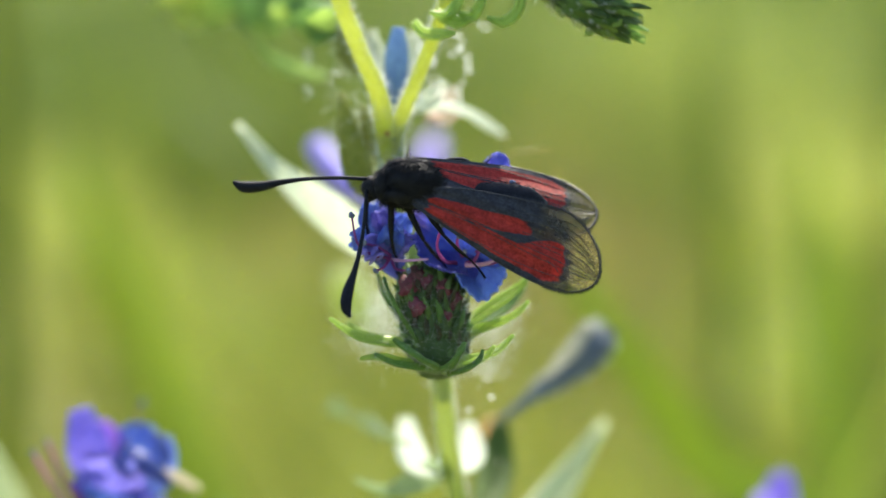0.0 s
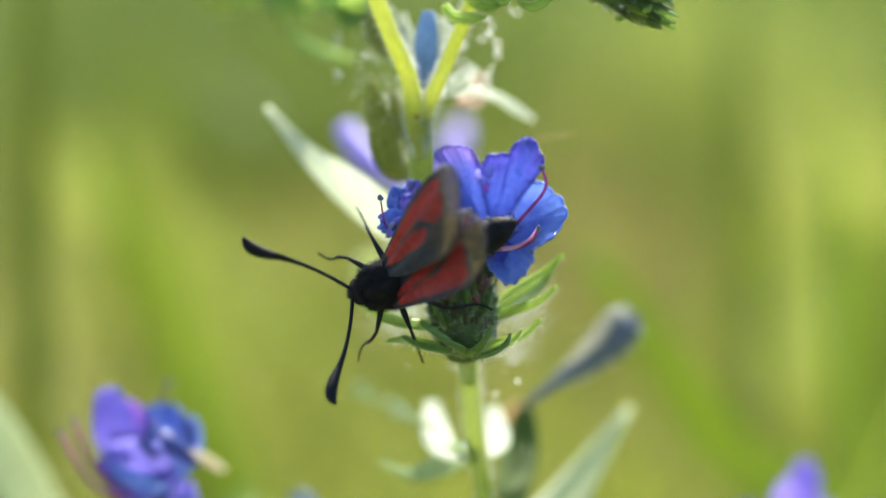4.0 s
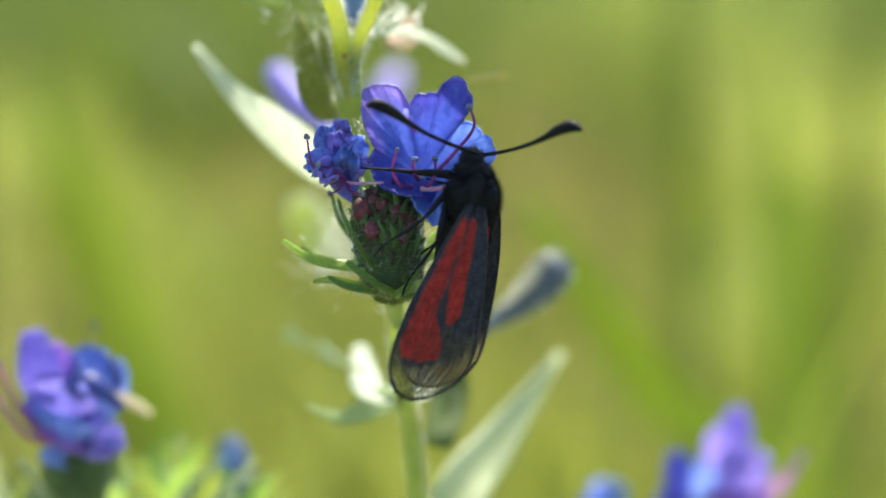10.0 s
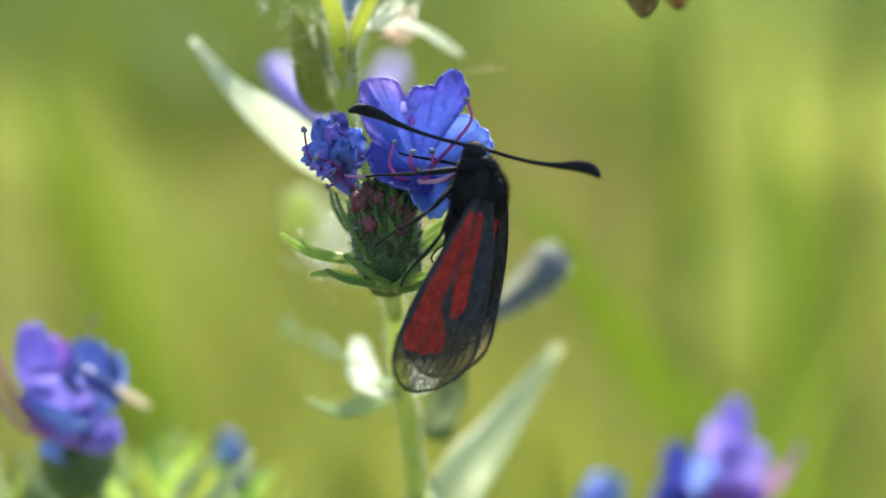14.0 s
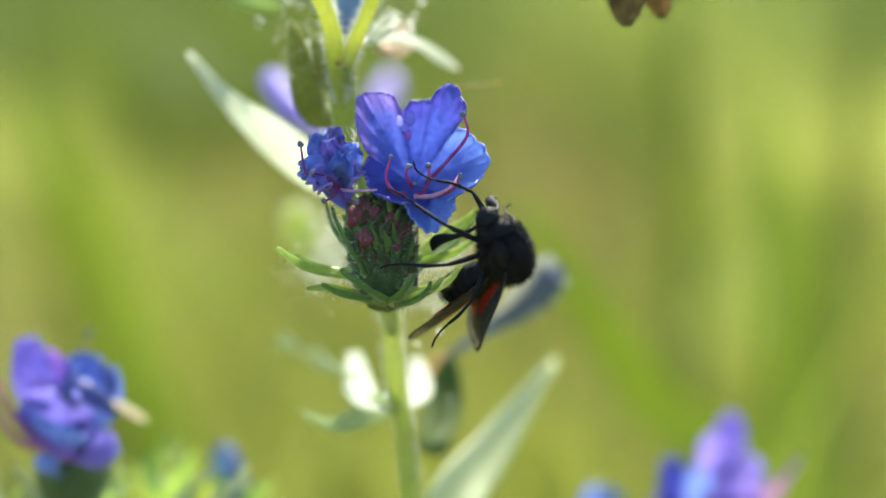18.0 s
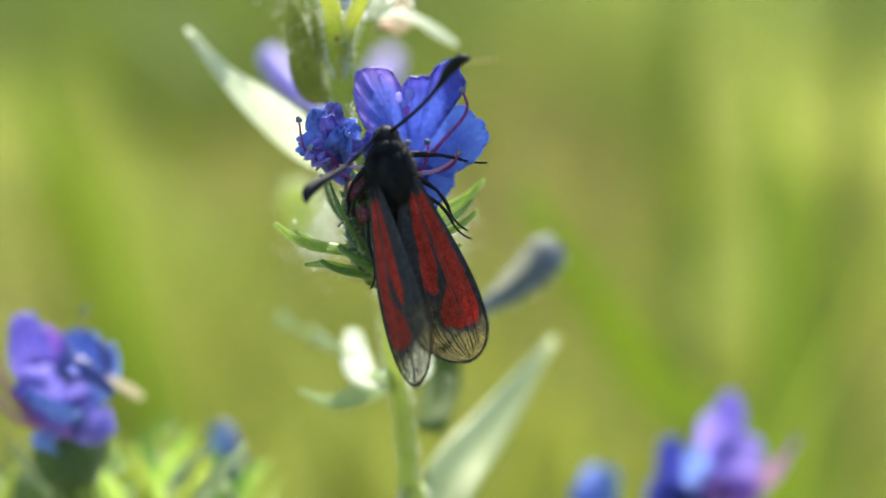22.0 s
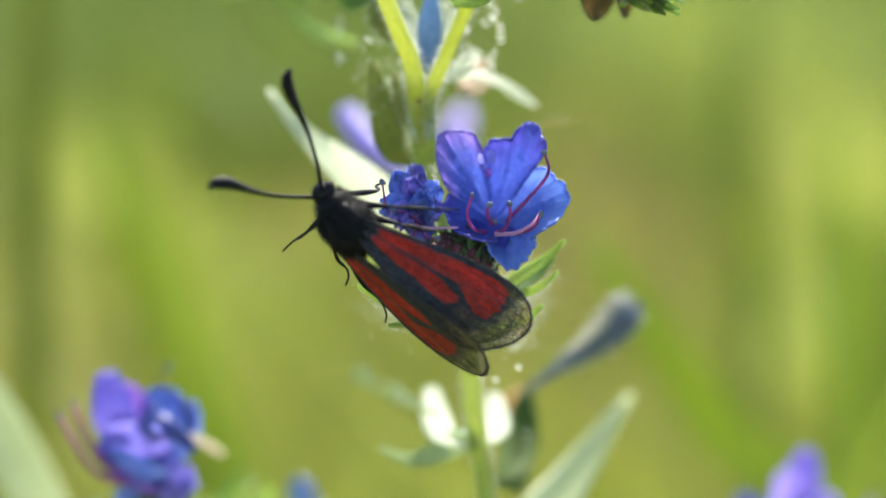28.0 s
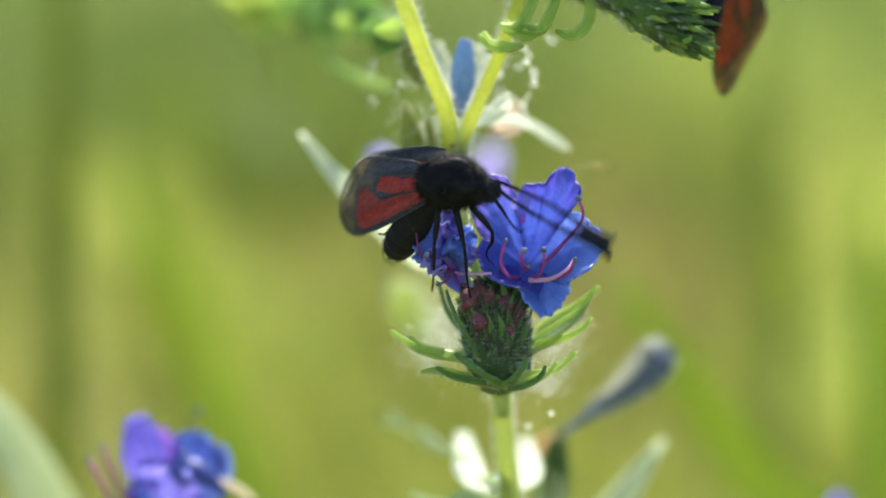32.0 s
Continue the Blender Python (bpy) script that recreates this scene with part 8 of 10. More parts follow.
    walk(feeder["leg1l"], [
        (0, pose(0.00030, 0.00100, -0.00140, 27.9, 53.9, 134.2)), (0.5, pose(0.00030, 0.00100, -0.00140, -5.1, 46.0, 81.9)), (1, pose(0.00030, 0.00100, -0.00140, 16.2, 33.4, 116.4)),
        (1.5, pose(0.00030, 0.00100, -0.00140, -18.4, 46.4, 76.9)), (2, pose(0.00030, 0.00100, -0.00140, -57.2, 61.2, 67.7)), (2.5, pose(0.00030, 0.00100, -0.00140, -60.7, 41.7, 63.1)),
        (3, pose(0.00030, 0.00100, -0.00140, -63.9, 40.2, 63.1)), (3.5, pose(0.00030, 0.00100, -0.00140, -63.9, 40.2, 63.1)), (4.5, pose(0.00030, 0.00100, -0.00140, -5.1, 46.0, 81.9)),
        (5.5, pose(0.00030, 0.00100, -0.00140, 25.1, 66.3, 125.7)), (6, pose(0.00030, 0.00100, -0.00140, 32.3, 4.2, 144.7)), (6.5, pose(0.00030, 0.00100, -0.00140, -5.1, 46.0, 81.9)),
        (7, pose(0.00030, 0.00100, -0.00140, -2.0, 48.0, 86.8)), (7.5, pose(0.00030, 0.00100, -0.00140, -5.1, 46.0, 81.9)), (8, pose(0.00030, 0.00100, -0.00140, -140.2, 82.6, -56.4)),
        (8.5, pose(0.00030, 0.00100, -0.00140, -5.1, 46.0, 81.9)), (9, pose(0.00030, 0.00100, -0.00140, 33.4, 34.5, 149.9)), (10, pose(0.00030, 0.00100, -0.00140, 38.3, 34.8, 162.0)),
        (10.5, pose(0.00030, 0.00100, -0.00140, 31.9, 36.8, 146.2)), (11, pose(0.00030, 0.00100, -0.00140, 36.8, 44.9, 153.7)), (12, pose(0.00030, 0.00100, -0.00140, 34.6, 42.7, 150.1)),
        (12.5, pose(0.00030, 0.00100, -0.00140, 35.3, 42.0, 151.7)), (13, pose(0.00030, 0.00100, -0.00140, 30.7, 41.3, 142.7)), (13.5, pose(0.00030, 0.00100, -0.00140, 31.7, 39.6, 145.1)),
        (14, pose(0.00030, 0.00100, -0.00140, 37.1, 43.4, 155.1)), (14.5, pose(0.00030, 0.00100, -0.00140, 37.4, 31.2, 161.2)), (16.5, pose(0.00030, 0.00100, -0.00140, 29.0, 35.8, 140.3)),
        (17, pose(0.00030, 0.00100, -0.00140, -12.4, 55.7, 82.8)), (17.5, pose(0.00030, 0.00100, -0.00140, -12.9, 46.4, 72.1)), (18, pose(0.00030, 0.00100, -0.00140, -11.8, 49.2, 71.3)),
        (18.5, pose(0.00030, 0.00100, -0.00140, -38.1, -11.1, 19.9)), (19, pose(0.00030, 0.00100, -0.00140, -24.5, 35.9, 73.9)), (19.5, pose(0.00030, 0.00100, -0.00140, -11.9, 43.0, 80.7)),
        (20, pose(0.00030, 0.00100, -0.00140, 23.4, 34.6, 129.4)), (20.5, pose(0.00030, 0.00100, -0.00140, -5.1, 46.0, 81.9)), (21, pose(0.00030, 0.00100, -0.00140, 36.4, 34.4, 157.2)),
        (21.5, pose(0.00030, 0.00100, -0.00140, -5.1, 46.0, 81.9)), (22, pose(0.00030, 0.00100, -0.00140, 31.9, 46.6, 143.6)), (22.5, pose(0.00030, 0.00100, -0.00140, -5.1, 46.0, 81.9)),
        (23, pose(0.00030, 0.00100, -0.00140, 33.9, 36.6, 150.7)), (23.5, pose(0.00030, 0.00100, -0.00140, -5.1, 46.0, 81.9)), (24, pose(0.00030, 0.00100, -0.00140, 23.7, 32.8, 130.1)),
        (24.5, pose(0.00030, 0.00100, -0.00140, -5.1, 46.0, 81.9)), (25.5, pose(0.00030, 0.00100, -0.00140, -5.1, 46.0, 81.9)), (26.5, pose(0.00030, 0.00100, -0.00140, -5.1, 46.0, 81.9)),
        (27, pose(0.00030, 0.00100, -0.00140, 21.9, 35.7, 121.4)), (27.5, pose(0.00030, 0.00100, -0.00140, -5.1, 46.0, 81.9)), (28, pose(0.00030, 0.00100, -0.00140, 23.0, 17.4, 130.5)),
        (28.5, pose(0.00030, 0.00100, -0.00140, -5.1, 46.0, 81.9)), (29, pose(0.00030, 0.00100, -0.00140, 29.4, 23.5, 137.2)), (29.5, pose(0.00030, 0.00100, -0.00140, -5.1, 46.0, 81.9)),
        (30, pose(0.00030, 0.00100, -0.00140, -39.2, 40.6, 38.4)), (30.5, pose(0.00030, 0.00100, -0.00140, -21.6, 53.7, 64.5)), (31, pose(0.00030, 0.00100, -0.00140, 9.2, 58.6, 103.3)),
        (31.5, pose(0.00030, 0.00100, -0.00140, -7.5, 61.7, 91.4)), (32, pose(0.00030, 0.00100, -0.00140, -26.3, 62.9, 77.3)),
    ])
    walk(feeder["leg1r"], [
        (0, pose(0.00030, -0.00100, -0.00140, 5.1, 46.0, -81.9)), (0.5, pose(0.00030, -0.00100, -0.00140, 5.1, 46.0, -81.9)), (1, pose(0.00030, -0.00100, -0.00140, 5.1, 46.0, -81.9)),
        (1.5, pose(0.00030, -0.00100, -0.00140, 16.4, 41.7, -69.4)), (2, pose(0.00030, -0.00100, -0.00140, 38.4, 21.2, -43.3)), (2.5, pose(0.00030, -0.00100, -0.00140, 40.6, 19.3, -40.4)),
        (3, pose(0.00030, -0.00100, -0.00140, 42.6, 17.2, -37.7)), (3.5, pose(0.00030, -0.00100, -0.00140, 42.6, 17.2, -37.7)), (4.5, pose(0.00030, -0.00100, -0.00140, 5.1, 46.0, -81.9)),
        (5.5, pose(0.00030, -0.00100, -0.00140, 5.1, 46.0, -81.9)), (6, pose(0.00030, -0.00100, -0.00140, 5.1, 46.0, -81.9)), (6.5, pose(0.00030, -0.00100, -0.00140, 5.1, 46.0, -81.9)),
        (7, pose(0.00030, -0.00100, -0.00140, 5.1, 46.0, -81.9)), (7.5, pose(0.00030, -0.00100, -0.00140, 5.1, 46.0, -81.9)), (8, pose(0.00030, -0.00100, -0.00140, 5.1, 46.0, -81.9)),
        (8.5, pose(0.00030, -0.00100, -0.00140, 5.1, 46.0, -81.9)), (9, pose(0.00030, -0.00100, -0.00140, 5.1, 46.0, -81.9)), (10, pose(0.00030, -0.00100, -0.00140, 5.1, 46.0, -81.9)),
        (10.5, pose(0.00030, -0.00100, -0.00140, 5.1, 46.0, -81.9)), (11, pose(0.00030, -0.00100, -0.00140, 5.1, 46.0, -81.9)), (12, pose(0.00030, -0.00100, -0.00140, 5.1, 46.0, -81.9)),
        (12.5, pose(0.00030, -0.00100, -0.00140, 5.1, 46.0, -81.9)), (13, pose(0.00030, -0.00100, -0.00140, 5.1, 46.0, -81.9)), (13.5, pose(0.00030, -0.00100, -0.00140, 5.1, 46.0, -81.9)),
        (14, pose(0.00030, -0.00100, -0.00140, 5.1, 46.0, -81.9)), (14.5, pose(0.00030, -0.00100, -0.00140, 5.1, 46.0, -81.9)), (16.5, pose(0.00030, -0.00100, -0.00140, 5.1, 46.0, -81.9)),
        (17, pose(0.00030, -0.00100, -0.00140, 32.5, 23.1, -78.1)), (17.5, pose(0.00030, -0.00100, -0.00140, 16.3, 46.5, -80.1)), (18, pose(0.00030, -0.00100, -0.00140, -5.1, 29.7, -98.1)),
        (18.5, pose(0.00030, -0.00100, -0.00140, 28.4, 38.5, -45.3)), (19, pose(0.00030, -0.00100, -0.00140, 25.8, 46.6, -57.8)), (19.5, pose(0.00030, -0.00100, -0.00140, 13.3, 47.0, -72.4)),
        (20, pose(0.00030, -0.00100, -0.00140, 5.6, 63.1, -81.8)), (20.5, pose(0.00030, -0.00100, -0.00140, 5.1, 46.0, -81.9)), (21, pose(0.00030, -0.00100, -0.00140, -27.0, 32.2, -136.6)),
        (21.5, pose(0.00030, -0.00100, -0.00140, -28.4, 27.9, -139.6)), (22, pose(0.00030, -0.00100, -0.00140, -30.6, 32.1, -144.2)),
        (22.5, pose(0.00030, -0.00100, -0.00140, -31.4, 24.0, -146.6)), (23, pose(0.00030, -0.00100, -0.00140, -33.7, 14.1, -152.0)),
        (23.5, pose(0.00030, -0.00100, -0.00140, 5.1, 46.0, -81.9)), (24, pose(0.00030, -0.00100, -0.00140, 5.1, 46.0, -81.9)), (24.5, pose(0.00030, -0.00100, -0.00140, 5.1, 46.0, -81.9)),
        (25.5, pose(0.00030, -0.00100, -0.00140, 5.1, 46.0, -81.9)), (26.5, pose(0.00030, -0.00100, -0.00140, 5.1, 46.0, -81.9)),
        (27, pose(0.00030, -0.00100, -0.00140, -15.0, 27.1, -113.5)), (27.5, pose(0.00030, -0.00100, -0.00140, -21.8, 34.3, -126.5)),
        (28, pose(0.00030, -0.00100, -0.00140, -27.5, 3.3, -131.6)), (28.5, pose(0.00030, -0.00100, -0.00140, -25.5, 13.0, -131.5)),
        (29, pose(0.00030, -0.00100, -0.00140, -20.9, 15.4, -121.9)), (29.5, pose(0.00030, -0.00100, -0.00140, -51.4, 49.0, 178.3)),
        (30, pose(0.00030, -0.00100, -0.00140, -1.6, 61.7, -142.3)), (30.5, pose(0.00030, -0.00100, -0.00140, -17.7, 42.8, -144.8)),
        (31, pose(0.00030, -0.00100, -0.00140, -26.6, 32.9, -128.5)), (31.5, pose(0.00030, -0.00100, -0.00140, -16.3, 33.9, -120.0)),
        (32, pose(0.00030, -0.00100, -0.00140, 27.8, 73.7, -47.0)),
    ])
    walk(feeder["leg2l"], [
        (0, pose(-0.00090, 0.00090, -0.00130, 28.6, 35.9, 139.4)), (0.5, pose(-0.00090, 0.00090, -0.00130, 28.6, 35.9, 139.4)), (1, pose(-0.00090, 0.00090, -0.00130, 28.6, 35.9, 139.4)),
        (1.5, pose(-0.00090, 0.00090, -0.00130, 23.2, 44.1, 140.6)), (2, pose(-0.00090, 0.00090, -0.00130, -82.7, 67.8, 40.5)), (2.5, pose(-0.00090, 0.00090, -0.00130, -7.6, 70.4, 130.1)),
        (3, pose(-0.00090, 0.00090, -0.00130, -14.8, 72.0, 125.4)), (3.5, pose(-0.00090, 0.00090, -0.00130, -14.8, 72.0, 125.4)), (4.5, pose(-0.00090, 0.00090, -0.00130, 28.6, 35.9, 139.4)),
        (5.5, pose(-0.00090, 0.00090, -0.00130, 28.6, 35.9, 139.4)), (6, pose(-0.00090, 0.00090, -0.00130, 28.6, 35.9, 139.4)), (6.5, pose(-0.00090, 0.00090, -0.00130, 28.6, 35.9, 139.4)),
        (7, pose(-0.00090, 0.00090, -0.00130, 28.6, 35.9, 139.4)), (7.5, pose(-0.00090, 0.00090, -0.00130, 28.6, 35.9, 139.4)), (8, pose(-0.00090, 0.00090, -0.00130, 28.6, 35.9, 139.4)),
        (8.5, pose(-0.00090, 0.00090, -0.00130, 28.6, 35.9, 139.4)), (9, pose(-0.00090, 0.00090, -0.00130, 38.1, 18.7, 168.5)), (10, pose(-0.00090, 0.00090, -0.00130, 38.7, 15.7, 172.8)),
        (10.5, pose(-0.00090, 0.00090, -0.00130, 35.1, 17.8, 157.0)), (11, pose(-0.00090, 0.00090, -0.00130, 38.6, 28.7, 165.9)), (12, pose(-0.00090, 0.00090, -0.00130, 37.1, 25.2, 162.2)),
        (12.5, pose(-0.00090, 0.00090, -0.00130, 37.4, 25.2, 163.3)), (13, pose(-0.00090, 0.00090, -0.00130, 34.3, 23.7, 154.0)),
        (13.5, pose(-0.00090, 0.00090, -0.00130, 34.9, 21.4, 156.2)), (14, pose(-0.00090, 0.00090, -0.00130, 38.7, 26.9, 166.9)),
        (14.5, pose(-0.00090, 0.00090, -0.00130, 28.6, 35.9, 139.4)), (16.5, pose(-0.00090, 0.00090, -0.00130, 28.6, 35.9, 139.4)),
        (17, pose(-0.00090, 0.00090, -0.00130, 5.7, 47.8, 109.8)), (17.5, pose(-0.00090, 0.00090, -0.00130, 20.2, 39.9, 127.9)), (18, pose(-0.00090, 0.00090, -0.00130, 28.6, 35.9, 139.4)),
        (18.5, pose(-0.00090, 0.00090, -0.00130, 23.8, 37.8, 139.2)), (19, pose(-0.00090, 0.00090, -0.00130, 12.1, 42.2, 138.0)),
        (19.5, pose(-0.00090, 0.00090, -0.00130, 22.2, 38.5, 139.1)), (20, pose(-0.00090, 0.00090, -0.00130, 34.2, -1.3, 147.4)),
        (20.5, pose(-0.00090, 0.00090, -0.00130, 28.6, 35.9, 139.4)), (21, pose(-0.00090, 0.00090, -0.00130, 28.6, 35.9, 139.4)),
        (21.5, pose(-0.00090, 0.00090, -0.00130, 28.6, 35.9, 139.4)), (22, pose(-0.00090, 0.00090, -0.00130, 38.0, -0.4, 167.5)),
        (22.5, pose(-0.00090, 0.00090, -0.00130, 28.6, 35.9, 139.4)), (23, pose(-0.00090, 0.00090, -0.00130, 40.8, -17.9, 158.5)),
        (23.5, pose(-0.00090, 0.00090, -0.00130, 28.6, 35.9, 139.4)), (24, pose(-0.00090, 0.00090, -0.00130, 37.5, -14.1, 145.5)),
        (24.5, pose(-0.00090, 0.00090, -0.00130, 28.6, 35.9, 139.4)), (25.5, pose(-0.00090, 0.00090, -0.00130, 28.6, 35.9, 139.4)),
        (26.5, pose(-0.00090, 0.00090, -0.00130, 28.6, 35.9, 139.4)), (27, pose(-0.00090, 0.00090, -0.00130, 28.6, 35.9, 139.4)),
        (27.5, pose(-0.00090, 0.00090, -0.00130, 28.6, 35.9, 139.4)), (28, pose(-0.00090, 0.00090, -0.00130, 45.1, -9.5, 158.1)),
        (28.5, pose(-0.00090, 0.00090, -0.00130, 28.6, 35.9, 139.4)), (29, pose(-0.00090, 0.00090, -0.00130, 28.6, 35.9, 139.4)),
        (29.5, pose(-0.00090, 0.00090, -0.00130, 28.6, 35.9, 139.4)), (30, pose(-0.00090, 0.00090, -0.00130, 5.0, 55.3, 102.4)),
        (30.5, pose(-0.00090, 0.00090, -0.00130, 31.9, 48.8, 136.9)), (31, pose(-0.00090, 0.00090, -0.00130, 47.4, 35.3, 160.5)),
        (31.5, pose(-0.00090, 0.00090, -0.00130, 46.3, 44.1, 162.2)), (32, pose(-0.00090, 0.00090, -0.00130, 45.5, 52.8, 164.2)),
    ])
    walk(feeder["leg2r"], [
        (0, pose(-0.00090, -0.00090, -0.00130, -28.6, 35.9, -139.4)), (0.5, pose(-0.00090, -0.00090, -0.00130, -28.6, 35.9, -139.4)),
        (1, pose(-0.00090, -0.00090, -0.00130, -28.6, 35.9, -139.4)), (1.5, pose(-0.00090, -0.00090, -0.00130, -18.5, 40.6, -128.5)),
        (2, pose(-0.00090, -0.00090, -0.00130, 18.8, 43.3, -88.8)), (2.5, pose(-0.00090, -0.00090, -0.00130, 22.6, 43.3, -84.0)),
        (3, pose(-0.00090, -0.00090, -0.00130, 26.5, 43.1, -79.2)), (3.5, pose(-0.00090, -0.00090, -0.00130, 26.5, 43.1, -79.2)),
        (4.5, pose(-0.00090, -0.00090, -0.00130, -28.6, 35.9, -139.4)), (5.5, pose(-0.00090, -0.00090, -0.00130, -28.6, 35.9, -139.4)),
        (6, pose(-0.00090, -0.00090, -0.00130, -28.6, 35.9, -139.4)), (6.5, pose(-0.00090, -0.00090, -0.00130, -28.6, 35.9, -139.4)),
        (7, pose(-0.00090, -0.00090, -0.00130, -28.6, 35.9, -139.4)), (7.5, pose(-0.00090, -0.00090, -0.00130, -28.6, 35.9, -139.4)),
        (8, pose(-0.00090, -0.00090, -0.00130, -28.6, 35.9, -139.4)), (8.5, pose(-0.00090, -0.00090, -0.00130, -28.6, 35.9, -139.4)),
        (9, pose(-0.00090, -0.00090, -0.00130, -28.6, 35.9, -139.4)), (10, pose(-0.00090, -0.00090, -0.00130, -28.6, 35.9, -139.4)),
        (10.5, pose(-0.00090, -0.00090, -0.00130, -28.6, 35.9, -139.4)), (11, pose(-0.00090, -0.00090, -0.00130, -28.6, 35.9, -139.4)),
        (12, pose(-0.00090, -0.00090, -0.00130, -28.6, 35.9, -139.4)), (12.5, pose(-0.00090, -0.00090, -0.00130, -28.6, 35.9, -139.4)),
        (13, pose(-0.00090, -0.00090, -0.00130, -28.6, 35.9, -139.4)), (13.5, pose(-0.00090, -0.00090, -0.00130, -28.6, 35.9, -139.4)),
        (14, pose(-0.00090, -0.00090, -0.00130, -28.6, 35.9, -139.4)), (14.5, pose(-0.00090, -0.00090, -0.00130, -28.6, 35.9, -139.4)),
        (16.5, pose(-0.00090, -0.00090, -0.00130, -28.6, 35.9, -139.4)), (17, pose(-0.00090, -0.00090, -0.00130, -10.2, 51.9, -140.5)),
        (17.5, pose(-0.00090, -0.00090, -0.00130, -24.2, 42.9, -142.9)), (18, pose(-0.00090, -0.00090, -0.00130, -28.6, 35.9, -139.4)),
        (18.5, pose(-0.00090, -0.00090, -0.00130, -26.7, 39.9, -135.6)), (19, pose(-0.00090, -0.00090, -0.00130, -20.3, 48.8, -124.8)),
        (19.5, pose(-0.00090, -0.00090, -0.00130, -26.0, 41.2, -134.2)), (20, pose(-0.00090, -0.00090, -0.00130, -28.6, 35.9, -139.4)),
        (20.5, pose(-0.00090, -0.00090, -0.00130, -28.6, 35.9, -139.4)), (21, pose(-0.00090, -0.00090, -0.00130, -28.6, 35.9, -139.4)),
        (21.5, pose(-0.00090, -0.00090, -0.00130, -28.6, 35.9, -139.4)), (22, pose(-0.00090, -0.00090, -0.00130, -28.6, 35.9, -139.4)),
        (22.5, pose(-0.00090, -0.00090, -0.00130, -28.6, 35.9, -139.4)), (23, pose(-0.00090, -0.00090, -0.00130, -28.6, 35.9, -139.4)),
        (23.5, pose(-0.00090, -0.00090, -0.00130, -28.6, 35.9, -139.4)), (24, pose(-0.00090, -0.00090, -0.00130, -28.6, 35.9, -139.4)),
        (24.5, pose(-0.00090, -0.00090, -0.00130, -28.6, 35.9, -139.4)), (25.5, pose(-0.00090, -0.00090, -0.00130, -28.6, 35.9, -139.4)),
        (26.5, pose(-0.00090, -0.00090, -0.00130, -28.6, 35.9, -139.4)), (27, pose(-0.00090, -0.00090, -0.00130, -40.2, 52.5, -155.8)),
        (27.5, pose(-0.00090, -0.00090, -0.00130, -28.6, 35.9, -139.4)), (28, pose(-0.00090, -0.00090, -0.00130, -29.8, -1.6, -138.5)),
        (28.5, pose(-0.00090, -0.00090, -0.00130, -28.6, 35.9, -139.4)), (29, pose(-0.00090, -0.00090, -0.00130, -29.6, 13.9, -141.1)),
        (29.5, pose(-0.00090, -0.00090, -0.00130, -28.6, 35.9, -139.4)), (30, pose(-0.00090, -0.00090, -0.00130, -23.6, 49.7, -175.8)),
        (30.5, pose(-0.00090, -0.00090, -0.00130, -25.4, 26.6, -167.7)), (31, pose(-0.00090, -0.00090, -0.00130, -28.6, 16.6, -150.7)),
        (31.5, pose(-0.00090, -0.00090, -0.00130, -16.4, 24.2, -121.8)), (32, pose(-0.00090, -0.00090, -0.00130, -5.2, 83.0, -101.8)),
    ])
    walk(climber["body"], [
        (0, pose(0.01403, 0.01786, 0.34947, -4.6, -75.9, 135.4)), (3.5, pose(0.01186, 0.01719, 0.34567, -99.9, -74.6, -127.3)), (7, pose(0.00281, 0.01562, 0.33678, 40.0, -80.0, 90.0)),
        (8.5, pose(0.00357, 0.01546, 0.33583, 40.0, -80.0, 90.0)), (9, pose(0.00362, 0.01530, 0.33495, 40.0, -80.0, 90.0)), (10, pose(0.00523, 0.01540, 0.33549, 40.0, -80.0, 90.0)),
        (11, pose(0.01230, 0.01496, 0.33302, -6.3, -78.8, 116.7)), (12, pose(0.01455, 0.01480, 0.33210, -18.3, -77.2, 129.0)), (13, pose(0.01574, 0.01473, 0.33173, -18.3, -77.2, 129.0)),
        (14.5, pose(0.01498, 0.01475, 0.33185, -33.1, -80.1, 144.1)), (17, pose(0.01537, 0.01482, 0.33221, -20.0, -77.7, 130.7)), (18, pose(0.01440, 0.01483, 0.33229, -31.1, -79.9, 142.1)),
        (19, pose(0.01323, 0.01494, 0.33290, -28.3, -77.2, 129.0)), (20.5, pose(0.00986, 0.01460, 0.33099, -44.6, -75.9, 135.4)),
        (21.5, pose(0.00589, 0.01465, 0.33124, -44.6, -75.9, 135.4)), (22.5, pose(0.00567, 0.01518, 0.33427, -44.6, -75.9, 135.4)),
        (24.5, pose(0.00799, 0.01504, 0.33344, 70.6, -58.5, 16.7)), (26.5, pose(0.00997, 0.01519, 0.33430, -6.3, -78.8, 116.7)), (28, pose(0.00774, 0.01543, 0.33568, -6.3, -78.8, 116.7)),
        (29.5, pose(0.00529, 0.01569, 0.33714, -6.3, -78.8, 116.7)), (30, pose(0.00576, 0.01568, 0.33712, -6.3, -78.8, 116.7)), (30.5, pose(0.01283, 0.01492, 0.33278, 134.8, -88.0, -0.2)),
        (31, pose(0.01348, 0.01485, 0.33241, 134.8, -88.0, -0.2)), (32, pose(0.01425, 0.01480, 0.33210, 134.8, -88.0, -0.2)),
    ])
